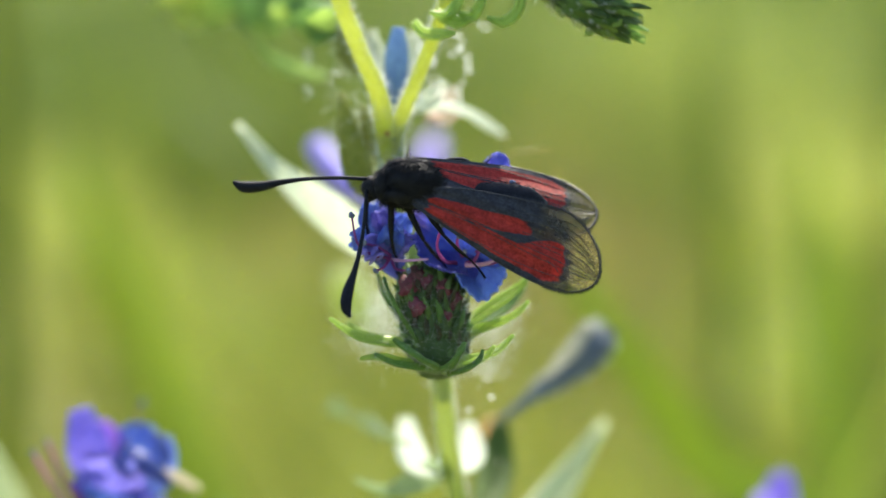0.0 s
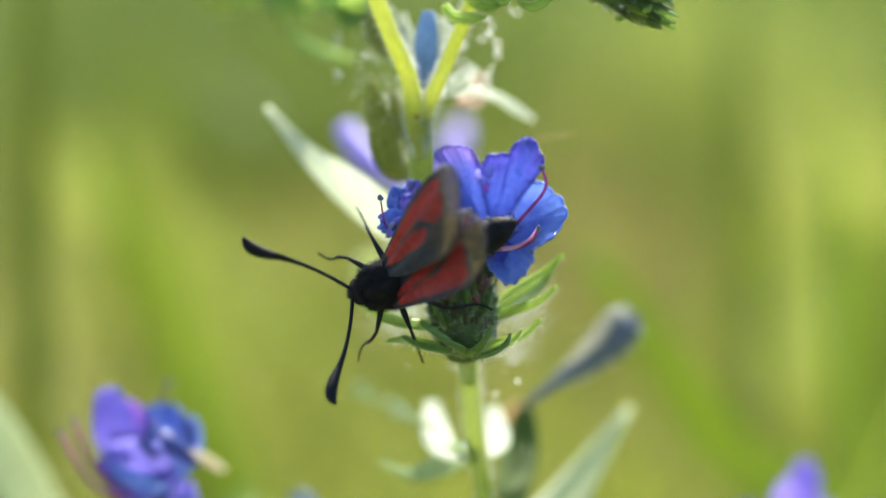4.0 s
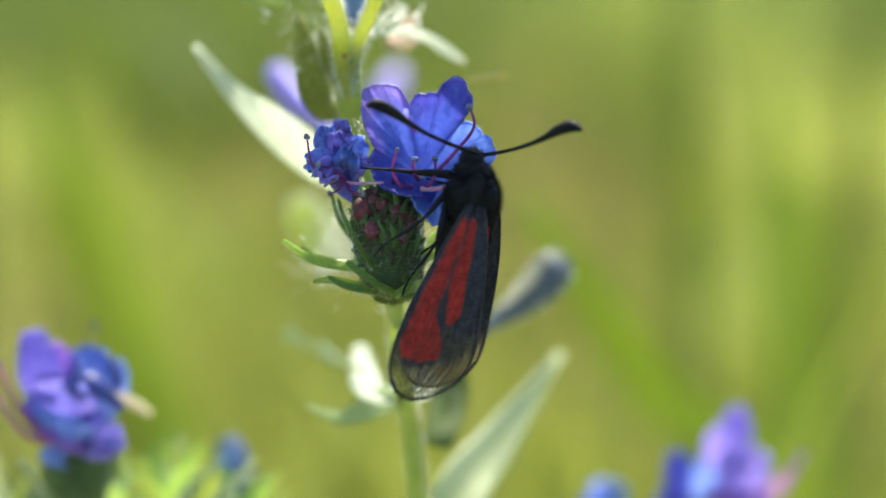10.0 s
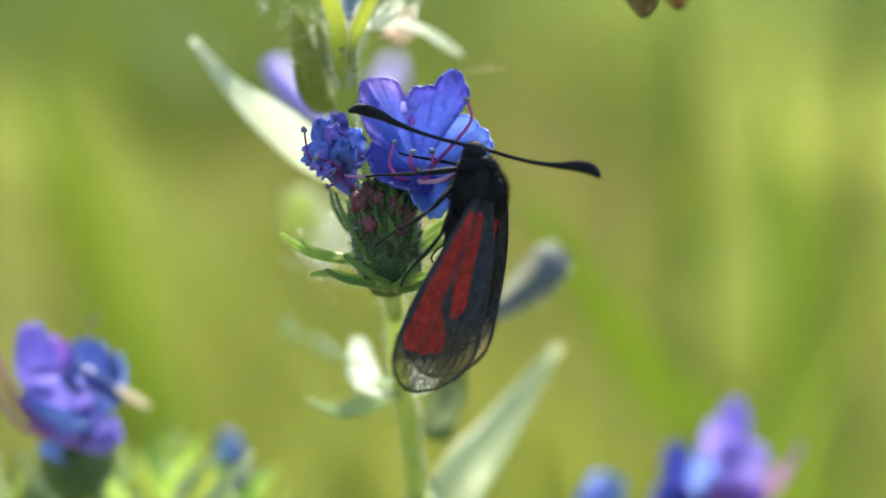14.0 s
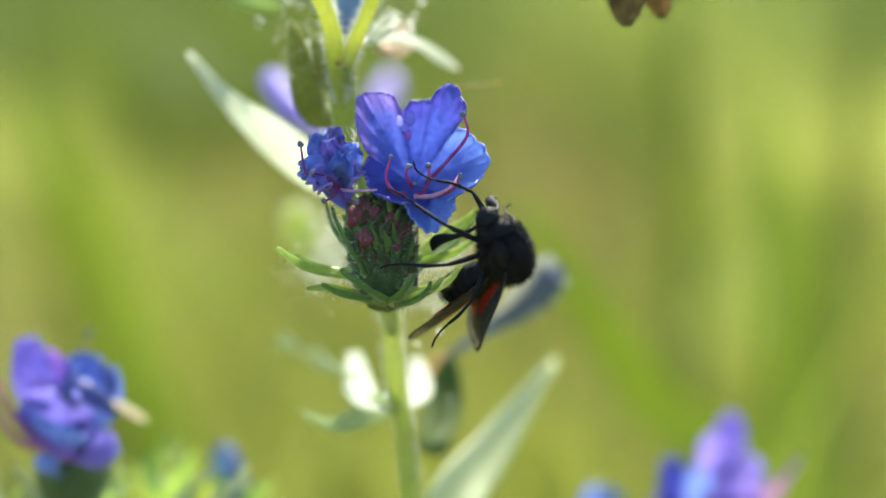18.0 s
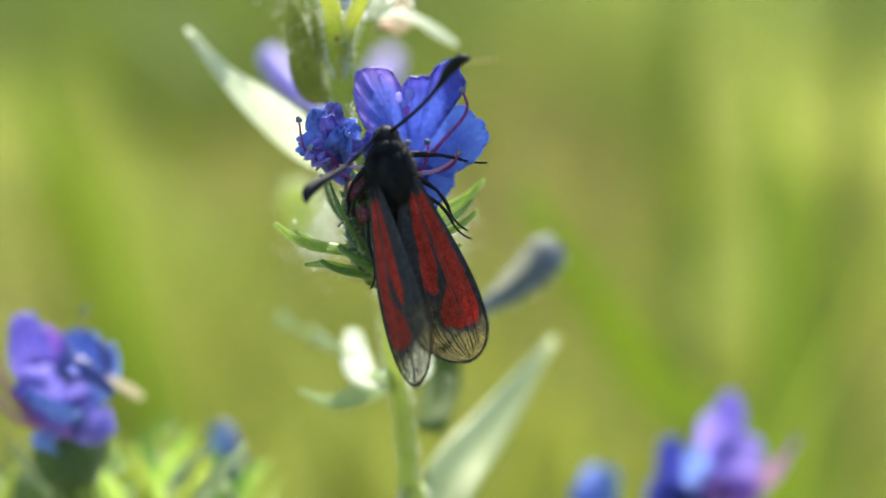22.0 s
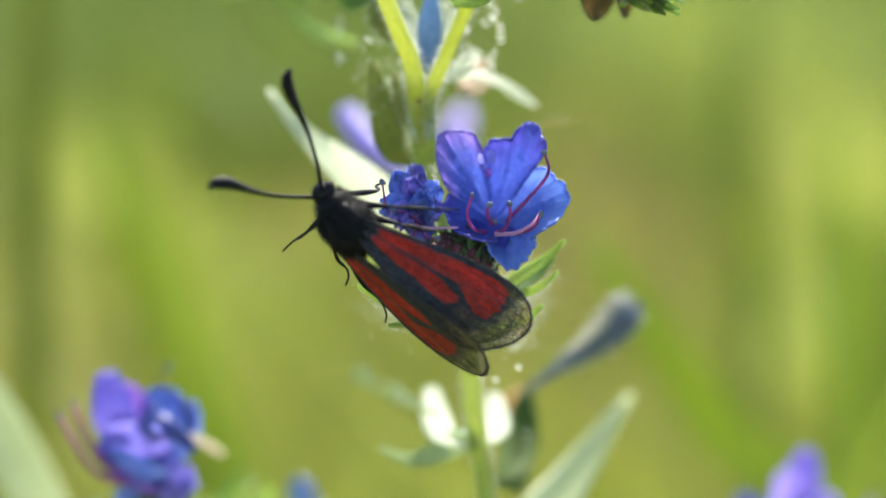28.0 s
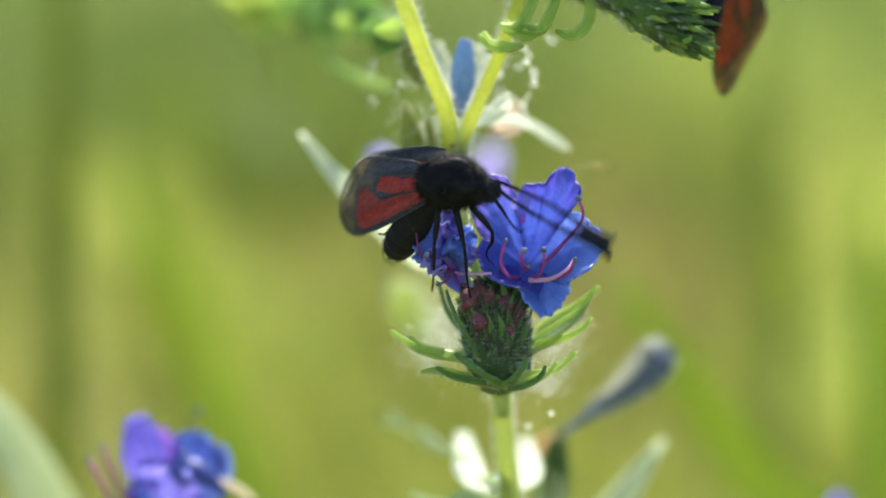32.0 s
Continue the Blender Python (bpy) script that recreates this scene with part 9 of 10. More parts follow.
    walk(climber["wing_l"], [
        (0, pose(-0.00050, 0.00145, 0.00115, 39.5, 6.8, 171.8)), (3.5, pose(-0.00050, 0.00145, 0.00115, 44.8, 13.8, 179.9)), (7, pose(-0.00050, 0.00145, 0.00115, 40.0, -1.8, -177.9)),
        (8.5, pose(-0.00050, 0.00145, 0.00115, 40.0, -0.8, -179.1)), (9, pose(-0.00050, 0.00145, 0.00115, 40.0, -1.8, -177.9)), (10, pose(-0.00050, 0.00145, 0.00115, 40.0, -0.7, -179.2)),
        (11, pose(-0.00050, 0.00145, 0.00115, 20.0, -1.4, -176.2)), (12, pose(-0.00050, 0.00145, 0.00115, 20.0, -0.5, -178.6)), (13, pose(-0.00050, 0.00145, 0.00115, 20.0, -0.9, -177.6)),
        (14.5, pose(-0.00050, 0.00145, 0.00115, 19.7, 3.0, -175.2)), (17, pose(-0.00050, 0.00145, 0.00115, 20.0, 1.2, -177.0)), (18, pose(-0.00050, 0.00145, 0.00115, 19.8, 3.2, -176.2)),
        (19, pose(-0.00050, 0.00145, 0.00115, 10.0, -0.4, -177.4)), (20.5, pose(-0.00050, 0.00145, 0.00115, 0.0, 25.3, 173.4)), (21.5, pose(-0.00050, 0.00145, 0.00115, 0.0, 24.8, 175.4)),
        (22.5, pose(-0.00050, 0.00145, 0.00115, 0.0, 17.8, 175.0)), (24.5, pose(-0.00050, 0.00145, 0.00115, 0.0, -0.0, -152.9)), (26.5, pose(-0.00050, 0.00145, 0.00115, 30.0, 0.9, 177.4)),
        (28, pose(-0.00050, 0.00145, 0.00115, 30.0, 1.2, 176.6)), (29.5, pose(-0.00050, 0.00145, 0.00115, 30.2, 7.8, -180.0)), (30, pose(-0.00050, 0.00145, 0.00115, 30.0, 0.9, 177.4)),
        (30.5, pose(-0.00050, 0.00145, 0.00115, 13.3, 11.3, -159.5)), (31, pose(-0.00050, 0.00145, 0.00115, 22.3, 12.3, -156.3)), (32, pose(-0.00050, 0.00145, 0.00115, 12.4, 11.5, -158.6)),
    ])
    walk(climber["hindwing_l"], [
        (0, pose(-0.00050, 0.00145, 0.00115, 39.5, 6.8, 171.8)), (3.5, pose(-0.00050, 0.00145, 0.00115, 44.8, 13.8, 179.9)), (7, pose(-0.00050, 0.00145, 0.00115, 40.0, -1.8, -177.9)),
        (8.5, pose(-0.00050, 0.00145, 0.00115, 40.0, -0.8, -179.1)), (9, pose(-0.00050, 0.00145, 0.00115, 40.0, -1.8, -177.9)), (10, pose(-0.00050, 0.00145, 0.00115, 40.0, -0.7, -179.2)),
        (11, pose(-0.00050, 0.00145, 0.00115, 20.0, -1.4, -176.2)), (12, pose(-0.00050, 0.00145, 0.00115, 20.0, -0.5, -178.6)), (13, pose(-0.00050, 0.00145, 0.00115, 20.0, -0.9, -177.6)),
        (14.5, pose(-0.00050, 0.00145, 0.00115, 19.7, 3.0, -175.2)), (17, pose(-0.00050, 0.00145, 0.00115, 20.0, 1.2, -177.0)), (18, pose(-0.00050, 0.00145, 0.00115, 19.8, 3.2, -176.2)),
        (19, pose(-0.00050, 0.00145, 0.00115, 10.0, -0.4, -177.4)), (20.5, pose(-0.00050, 0.00145, 0.00115, 0.0, 25.3, 173.4)), (21.5, pose(-0.00050, 0.00145, 0.00115, 0.0, 24.8, 175.4)),
        (22.5, pose(-0.00050, 0.00145, 0.00115, 0.0, 17.8, 175.0)), (24.5, pose(-0.00050, 0.00145, 0.00115, 0.0, -0.0, -152.9)), (26.5, pose(-0.00050, 0.00145, 0.00115, 30.0, 0.9, 177.4)),
        (28, pose(-0.00050, 0.00145, 0.00115, 30.0, 1.2, 176.6)), (29.5, pose(-0.00050, 0.00145, 0.00115, 30.2, 7.8, -180.0)), (30, pose(-0.00050, 0.00145, 0.00115, 30.0, 0.9, 177.4)),
        (30.5, pose(-0.00050, 0.00145, 0.00115, 13.3, 11.3, -159.5)), (31, pose(-0.00050, 0.00145, 0.00115, 22.3, 12.3, -156.3)), (32, pose(-0.00050, 0.00145, 0.00115, 12.4, 11.5, -158.6)),
    ])
    walk(climber["wing_r"], [
        (0, pose(-0.00050, -0.00145, 0.00115, 69.4, 7.3, 171.2)), (3.5, pose(-0.00050, -0.00145, 0.00115, 74.1, 9.5, 175.0)), (7, pose(-0.00050, -0.00145, 0.00115, 70.3, 6.0, -175.2)),
        (8.5, pose(-0.00050, -0.00145, 0.00115, 70.7, 10.1, -173.8)), (9, pose(-0.00050, -0.00145, 0.00115, 71.1, 12.3, -169.9)), (10, pose(-0.00050, -0.00145, 0.00115, 70.0, 1.3, 178.5)),
        (11, pose(-0.00050, -0.00145, 0.00115, 50.0, -0.0, -179.9)), (12, pose(-0.00050, -0.00145, 0.00115, 51.5, 21.1, -174.0)),
        (13, pose(-0.00050, -0.00145, 0.00115, 50.9, 17.1, -176.5)), (14.5, pose(-0.00050, -0.00145, 0.00115, 50.6, 12.7, -176.4)),
        (17, pose(-0.00050, -0.00145, 0.00115, 51.0, 17.1, -176.8)), (18, pose(-0.00050, -0.00145, 0.00115, 50.8, 14.1, -177.8)), (19, pose(-0.00050, -0.00145, 0.00115, -0.0, 0.7, 178.9)),
        (20.5, pose(-0.00050, -0.00145, 0.00115, -40.0, -0.0, 172.4)), (21.5, pose(-0.00050, -0.00145, 0.00115, -40.0, -0.0, 173.4)),
        (22.5, pose(-0.00050, -0.00145, 0.00115, -40.0, -0.0, 173.2)), (24.5, pose(-0.00050, -0.00145, 0.00115, -40.0, 27.0, -153.5)),
        (25.5, pose(-0.00050, -0.00145, 0.00115, 19.2, 5.0, -164.4)), (26.5, pose(-0.00050, -0.00145, 0.00115, 79.8, 3.2, 171.3)), (28, pose(-0.00050, -0.00145, 0.00115, 79.7, 3.4, 170.5)),
        (29.5, pose(-0.00050, -0.00145, 0.00115, 79.8, 3.2, 171.2)), (30, pose(-0.00050, -0.00145, 0.00115, 79.8, 3.1, 171.3)),
        (30.5, pose(-0.00050, -0.00145, 0.00115, 152.5, 28.3, -152.5)), (31, pose(-0.00050, -0.00145, 0.00115, 154.2, 28.8, -149.4)),
        (32, pose(-0.00050, -0.00145, 0.00115, 153.4, 28.1, -150.9)),
    ])
    walk(climber["hindwing_r"], [
        (0, pose(-0.00050, -0.00145, 0.00115, 69.4, 7.3, 171.2)), (3.5, pose(-0.00050, -0.00145, 0.00115, 74.1, 9.5, 175.0)), (7, pose(-0.00050, -0.00145, 0.00115, 70.3, 6.0, -175.2)),
        (8.5, pose(-0.00050, -0.00145, 0.00115, 70.7, 10.1, -173.8)), (9, pose(-0.00050, -0.00145, 0.00115, 71.1, 12.3, -169.9)), (10, pose(-0.00050, -0.00145, 0.00115, 70.0, 1.3, 178.5)),
        (11, pose(-0.00050, -0.00145, 0.00115, 50.0, -0.0, -179.9)), (12, pose(-0.00050, -0.00145, 0.00115, 51.5, 21.1, -174.0)),
        (13, pose(-0.00050, -0.00145, 0.00115, 50.9, 17.1, -176.5)), (14.5, pose(-0.00050, -0.00145, 0.00115, 50.6, 12.7, -176.4)),
        (17, pose(-0.00050, -0.00145, 0.00115, 51.0, 17.1, -176.8)), (18, pose(-0.00050, -0.00145, 0.00115, 50.8, 14.1, -177.8)), (19, pose(-0.00050, -0.00145, 0.00115, -0.0, 0.7, 178.9)),
        (20.5, pose(-0.00050, -0.00145, 0.00115, -40.0, -0.0, 172.4)), (21.5, pose(-0.00050, -0.00145, 0.00115, -40.0, -0.0, 173.4)),
        (22.5, pose(-0.00050, -0.00145, 0.00115, -40.0, -0.0, 173.2)), (24.5, pose(-0.00050, -0.00145, 0.00115, -40.0, 27.0, -153.5)),
        (25.5, pose(-0.00050, -0.00145, 0.00115, 19.2, 5.0, -164.4)), (26.5, pose(-0.00050, -0.00145, 0.00115, 79.8, 3.2, 171.3)), (28, pose(-0.00050, -0.00145, 0.00115, 79.7, 3.4, 170.5)),
        (29.5, pose(-0.00050, -0.00145, 0.00115, 79.8, 3.2, 171.2)), (30, pose(-0.00050, -0.00145, 0.00115, 79.8, 3.1, 171.3)),
        (30.5, pose(-0.00050, -0.00145, 0.00115, 152.5, 28.3, -152.5)), (31, pose(-0.00050, -0.00145, 0.00115, 154.2, 28.8, -149.4)),
        (32, pose(-0.00050, -0.00145, 0.00115, 153.4, 28.1, -150.9)),
    ])
    walk(climber["ant_l"], [
        (0, pose(0.00320, 0.00045, 0.00025, 0.0, -13.8, 35.0)), (3.5, pose(0.00320, 0.00045, 0.00025, -0.0, -13.8, 35.0)), (7, pose(0.00320, 0.00045, 0.00025, 0.0, -13.8, 35.0)),
        (8.5, pose(0.00320, 0.00045, 0.00025, 0.0, -13.8, 35.0)), (9, pose(0.00320, 0.00045, 0.00025, 0.0, -13.8, 35.0)), (10, pose(0.00320, 0.00045, 0.00025, 0.0, -13.8, 35.0)),
        (11, pose(0.00320, 0.00045, 0.00025, 0.0, -13.8, 35.0)), (12, pose(0.00320, 0.00045, 0.00025, -0.0, -13.8, 35.0)), (13, pose(0.00320, 0.00045, 0.00025, -0.0, -13.8, 35.0)),
        (14.5, pose(0.00320, 0.00045, 0.00025, -0.0, -13.8, 35.0)), (17, pose(0.00320, 0.00045, 0.00025, -0.0, -13.8, 35.0)), (18, pose(0.00320, 0.00045, 0.00025, 0.0, -13.8, 35.0)),
        (19, pose(0.00320, 0.00045, 0.00025, -0.0, -13.8, 35.0)), (20.5, pose(0.00320, 0.00045, 0.00025, 0.0, -13.8, 35.0)), (21.5, pose(0.00320, 0.00045, 0.00025, 0.0, -13.8, 35.0)),
        (22.5, pose(0.00320, 0.00045, 0.00025, 0.0, -13.8, 35.0)), (24.5, pose(0.00320, 0.00045, 0.00025, 0.0, -13.8, 35.0)), (26.5, pose(0.00320, 0.00045, 0.00025, 0.0, -13.8, 35.0)),
        (28, pose(0.00320, 0.00045, 0.00025, 0.0, -13.8, 35.0)), (29.5, pose(0.00320, 0.00045, 0.00025, 0.0, -13.8, 35.0)), (30, pose(0.00320, 0.00045, 0.00025, 0.0, -13.8, 35.0)),
        (30.5, pose(0.00320, 0.00045, 0.00025, 0.0, -13.8, 35.0)), (31, pose(0.00320, 0.00045, 0.00025, 0.0, -13.8, 35.0)), (32, pose(0.00320, 0.00045, 0.00025, 0.0, -13.8, 35.0)),
    ])
    walk(climber["ant_r"], [
        (0, pose(0.00320, -0.00045, 0.00025, 0.0, -13.8, -35.0)), (3.5, pose(0.00320, -0.00045, 0.00025, 0.0, -13.8, -35.0)), (7, pose(0.00320, -0.00045, 0.00025, -0.0, -13.8, -35.0)),
        (8.5, pose(0.00320, -0.00045, 0.00025, -0.0, -13.8, -35.0)), (9, pose(0.00320, -0.00045, 0.00025, -0.0, -13.8, -35.0)), (10, pose(0.00320, -0.00045, 0.00025, -0.0, -13.8, -35.0)),
        (11, pose(0.00320, -0.00045, 0.00025, 0.0, -13.8, -35.0)), (12, pose(0.00320, -0.00045, 0.00025, -0.0, -13.8, -35.0)), (13, pose(0.00320, -0.00045, 0.00025, -0.0, -13.8, -35.0)),
        (14.5, pose(0.00320, -0.00045, 0.00025, 0.0, -13.8, -35.0)), (17, pose(0.00320, -0.00045, 0.00025, -0.0, -13.8, -35.0)), (18, pose(0.00320, -0.00045, 0.00025, 0.0, -13.8, -35.0)),
        (19, pose(0.00320, -0.00045, 0.00025, -0.0, -13.8, -35.0)), (20.5, pose(0.00320, -0.00045, 0.00025, 0.0, -13.8, -35.0)), (21.5, pose(0.00320, -0.00045, 0.00025, 0.0, -13.8, -35.0)),
        (22.5, pose(0.00320, -0.00045, 0.00025, 0.0, -13.8, -35.0)), (24.5, pose(0.00320, -0.00045, 0.00025, 0.0, -13.8, -35.0)),
        (26.5, pose(0.00320, -0.00045, 0.00025, 0.0, -13.8, -35.0)), (28, pose(0.00320, -0.00045, 0.00025, 0.0, -13.8, -35.0)), (29.5, pose(0.00320, -0.00045, 0.00025, 0.0, -13.8, -35.0)),
        (30, pose(0.00320, -0.00045, 0.00025, 0.0, -13.8, -35.0)), (30.5, pose(0.00320, -0.00045, 0.00025, 0.0, -13.8, -35.0)), (31, pose(0.00320, -0.00045, 0.00025, 0.0, -13.8, -35.0)),
        (32, pose(0.00320, -0.00045, 0.00025, 0.0, -13.8, -35.0)),
    ])
    walk(climber["abdomen"], [
        (0, pose(-0.00140, 0.00000, -0.00115, 0.0, 11.3, -180.0)), (3.5, pose(-0.00140, 0.00000, -0.00115, 0.0, 11.3, 180.0)), (7, pose(-0.00140, 0.00000, -0.00115, 0.0, 11.3, -180.0)),
        (8.5, pose(-0.00140, 0.00000, -0.00115, 0.0, 11.3, -180.0)), (9, pose(-0.00140, 0.00000, -0.00115, 0.0, 11.3, -180.0)), (10, pose(-0.00140, 0.00000, -0.00115, 0.0, 11.3, -180.0)),
        (11, pose(-0.00140, 0.00000, -0.00115, 0.0, 11.3, -180.0)), (12, pose(-0.00140, 0.00000, -0.00115, 0.0, 11.3, 180.0)), (13, pose(-0.00140, 0.00000, -0.00115, 0.0, 11.3, 180.0)),
        (14.5, pose(-0.00140, 0.00000, -0.00115, 0.0, 11.3, 180.0)), (17, pose(-0.00140, 0.00000, -0.00115, 0.0, 11.3, 180.0)), (18, pose(-0.00140, 0.00000, -0.00115, 0.0, 11.3, 180.0)),
        (19, pose(-0.00140, 0.00000, -0.00115, 0.0, 11.3, 180.0)), (20.5, pose(-0.00140, 0.00000, -0.00115, 0.0, 11.3, 180.0)), (21.5, pose(-0.00140, 0.00000, -0.00115, 0.0, 11.3, 180.0)),
        (22.5, pose(-0.00140, 0.00000, -0.00115, 0.0, 11.3, 180.0)), (24.5, pose(-0.00140, 0.00000, -0.00115, 0.0, 11.3, 180.0)),
        (26.5, pose(-0.00140, 0.00000, -0.00115, -0.0, -1.0, -177.4)), (28, pose(-0.00140, 0.00000, -0.00115, -0.0, -0.6, -178.4)),
        (29.5, pose(-0.00140, 0.00000, -0.00115, 0.0, -1.5, -176.0)), (30, pose(-0.00140, 0.00000, -0.00115, 0.0, -1.1, -176.9)),
        (30.5, pose(-0.00140, 0.00000, -0.00115, 0.0, -2.4, 168.3)), (31, pose(-0.00140, 0.00000, -0.00115, -0.0, -0.3, 166.3)), (32, pose(-0.00140, 0.00000, -0.00115, 0.0, -3.2, 169.1)),
    ])
    walk(climber["leg0l"], [
        (0, pose(0.00150, 0.00090, -0.00130, -30.8, 48.1, 39.1)), (3.5, pose(0.00150, 0.00090, -0.00130, -30.8, 48.1, 39.1)), (7, pose(0.00150, 0.00090, -0.00130, -30.8, 48.1, 39.1)),
        (8.5, pose(0.00150, 0.00090, -0.00130, -30.8, 48.1, 39.1)), (9, pose(0.00150, 0.00090, -0.00130, -30.8, 48.1, 39.1)), (10, pose(0.00150, 0.00090, -0.00130, -30.8, 48.1, 39.1)),
        (11, pose(0.00150, 0.00090, -0.00130, -30.8, 48.1, 39.1)), (12, pose(0.00150, 0.00090, -0.00130, -30.8, 48.1, 39.1)), (13, pose(0.00150, 0.00090, -0.00130, -30.8, 48.1, 39.1)),
        (14.5, pose(0.00150, 0.00090, -0.00130, -30.8, 48.1, 39.1)), (17, pose(0.00150, 0.00090, -0.00130, -30.8, 48.1, 39.1)), (18, pose(0.00150, 0.00090, -0.00130, -30.8, 48.1, 39.1)),
        (19, pose(0.00150, 0.00090, -0.00130, -30.8, 48.1, 39.1)), (20.5, pose(0.00150, 0.00090, -0.00130, -30.8, 48.1, 39.1)), (21.5, pose(0.00150, 0.00090, -0.00130, -30.8, 48.1, 39.1)),
        (22.5, pose(0.00150, 0.00090, -0.00130, -30.8, 48.1, 39.1)), (24.5, pose(0.00150, 0.00090, -0.00130, -30.8, 48.1, 39.1)),
        (26.5, pose(0.00150, 0.00090, -0.00130, -30.8, 48.1, 39.1)), (28, pose(0.00150, 0.00090, -0.00130, -30.8, 48.1, 39.1)), (29.5, pose(0.00150, 0.00090, -0.00130, -30.8, 48.1, 39.1)),
        (30, pose(0.00150, 0.00090, -0.00130, -30.8, 48.1, 39.1)), (30.5, pose(0.00150, 0.00090, -0.00130, -30.8, 48.1, 39.1)), (31, pose(0.00150, 0.00090, -0.00130, -30.8, 48.1, 39.1)),
        (32, pose(0.00150, 0.00090, -0.00130, -30.8, 48.1, 39.1)),
    ])
    walk(climber["leg0r"], [
        (0, pose(0.00150, -0.00090, -0.00130, 30.8, 48.1, -39.1)), (3.5, pose(0.00150, -0.00090, -0.00130, 30.8, 48.1, -39.1)), (7, pose(0.00150, -0.00090, -0.00130, 30.8, 48.1, -39.1)),
        (8.5, pose(0.00150, -0.00090, -0.00130, 30.8, 48.1, -39.1)), (9, pose(0.00150, -0.00090, -0.00130, 30.8, 48.1, -39.1)), (10, pose(0.00150, -0.00090, -0.00130, 30.8, 48.1, -39.1)),
        (11, pose(0.00150, -0.00090, -0.00130, 30.8, 48.1, -39.1)), (12, pose(0.00150, -0.00090, -0.00130, 30.8, 48.1, -39.1)), (13, pose(0.00150, -0.00090, -0.00130, 30.8, 48.1, -39.1)),
        (14.5, pose(0.00150, -0.00090, -0.00130, 30.8, 48.1, -39.1)), (17, pose(0.00150, -0.00090, -0.00130, 30.8, 48.1, -39.1)), (18, pose(0.00150, -0.00090, -0.00130, 30.8, 48.1, -39.1)),
        (19, pose(0.00150, -0.00090, -0.00130, 30.8, 48.1, -39.1)), (20.5, pose(0.00150, -0.00090, -0.00130, 30.8, 48.1, -39.1)),
        (21.5, pose(0.00150, -0.00090, -0.00130, 30.8, 48.1, -39.1)), (22.5, pose(0.00150, -0.00090, -0.00130, 30.8, 48.1, -39.1)),
        (24.5, pose(0.00150, -0.00090, -0.00130, 30.8, 48.1, -39.1)), (26.5, pose(0.00150, -0.00090, -0.00130, 30.8, 48.1, -39.1)),
        (28, pose(0.00150, -0.00090, -0.00130, 30.8, 48.1, -39.1)), (29.5, pose(0.00150, -0.00090, -0.00130, 30.8, 48.1, -39.1)), (30, pose(0.00150, -0.00090, -0.00130, 30.8, 48.1, -39.1)),
        (30.5, pose(0.00150, -0.00090, -0.00130, 30.8, 48.1, -39.1)), (31, pose(0.00150, -0.00090, -0.00130, 30.8, 48.1, -39.1)), (32, pose(0.00150, -0.00090, -0.00130, 30.8, 48.1, -39.1)),
    ])
    walk(climber["leg1l"], [
        (0, pose(0.00030, 0.00100, -0.00140, -5.1, 46.0, 81.9)), (3.5, pose(0.00030, 0.00100, -0.00140, -5.1, 46.0, 81.9)), (7, pose(0.00030, 0.00100, -0.00140, -5.1, 46.0, 81.9)),
        (8.5, pose(0.00030, 0.00100, -0.00140, -5.1, 46.0, 81.9)), (9, pose(0.00030, 0.00100, -0.00140, -5.1, 46.0, 81.9)), (10, pose(0.00030, 0.00100, -0.00140, -5.1, 46.0, 81.9)),
        (11, pose(0.00030, 0.00100, -0.00140, -5.1, 46.0, 81.9)), (12, pose(0.00030, 0.00100, -0.00140, -5.1, 46.0, 81.9)), (13, pose(0.00030, 0.00100, -0.00140, -5.1, 46.0, 81.9)),
        (14.5, pose(0.00030, 0.00100, -0.00140, -5.1, 46.0, 81.9)), (17, pose(0.00030, 0.00100, -0.00140, -5.1, 46.0, 81.9)), (18, pose(0.00030, 0.00100, -0.00140, -5.1, 46.0, 81.9)),
        (19, pose(0.00030, 0.00100, -0.00140, -5.1, 46.0, 81.9)), (20.5, pose(0.00030, 0.00100, -0.00140, -5.1, 46.0, 81.9)), (21.5, pose(0.00030, 0.00100, -0.00140, -5.1, 46.0, 81.9)),
        (22.5, pose(0.00030, 0.00100, -0.00140, -5.1, 46.0, 81.9)), (24.5, pose(0.00030, 0.00100, -0.00140, -5.1, 46.0, 81.9)), (26.5, pose(0.00030, 0.00100, -0.00140, -5.1, 46.0, 81.9)),
        (28, pose(0.00030, 0.00100, -0.00140, -5.1, 46.0, 81.9)), (29.5, pose(0.00030, 0.00100, -0.00140, -5.1, 46.0, 81.9)), (30, pose(0.00030, 0.00100, -0.00140, -5.1, 46.0, 81.9)),
        (30.5, pose(0.00030, 0.00100, -0.00140, -5.1, 46.0, 81.9)), (31, pose(0.00030, 0.00100, -0.00140, -5.1, 46.0, 81.9)), (32, pose(0.00030, 0.00100, -0.00140, -5.1, 46.0, 81.9)),
    ])
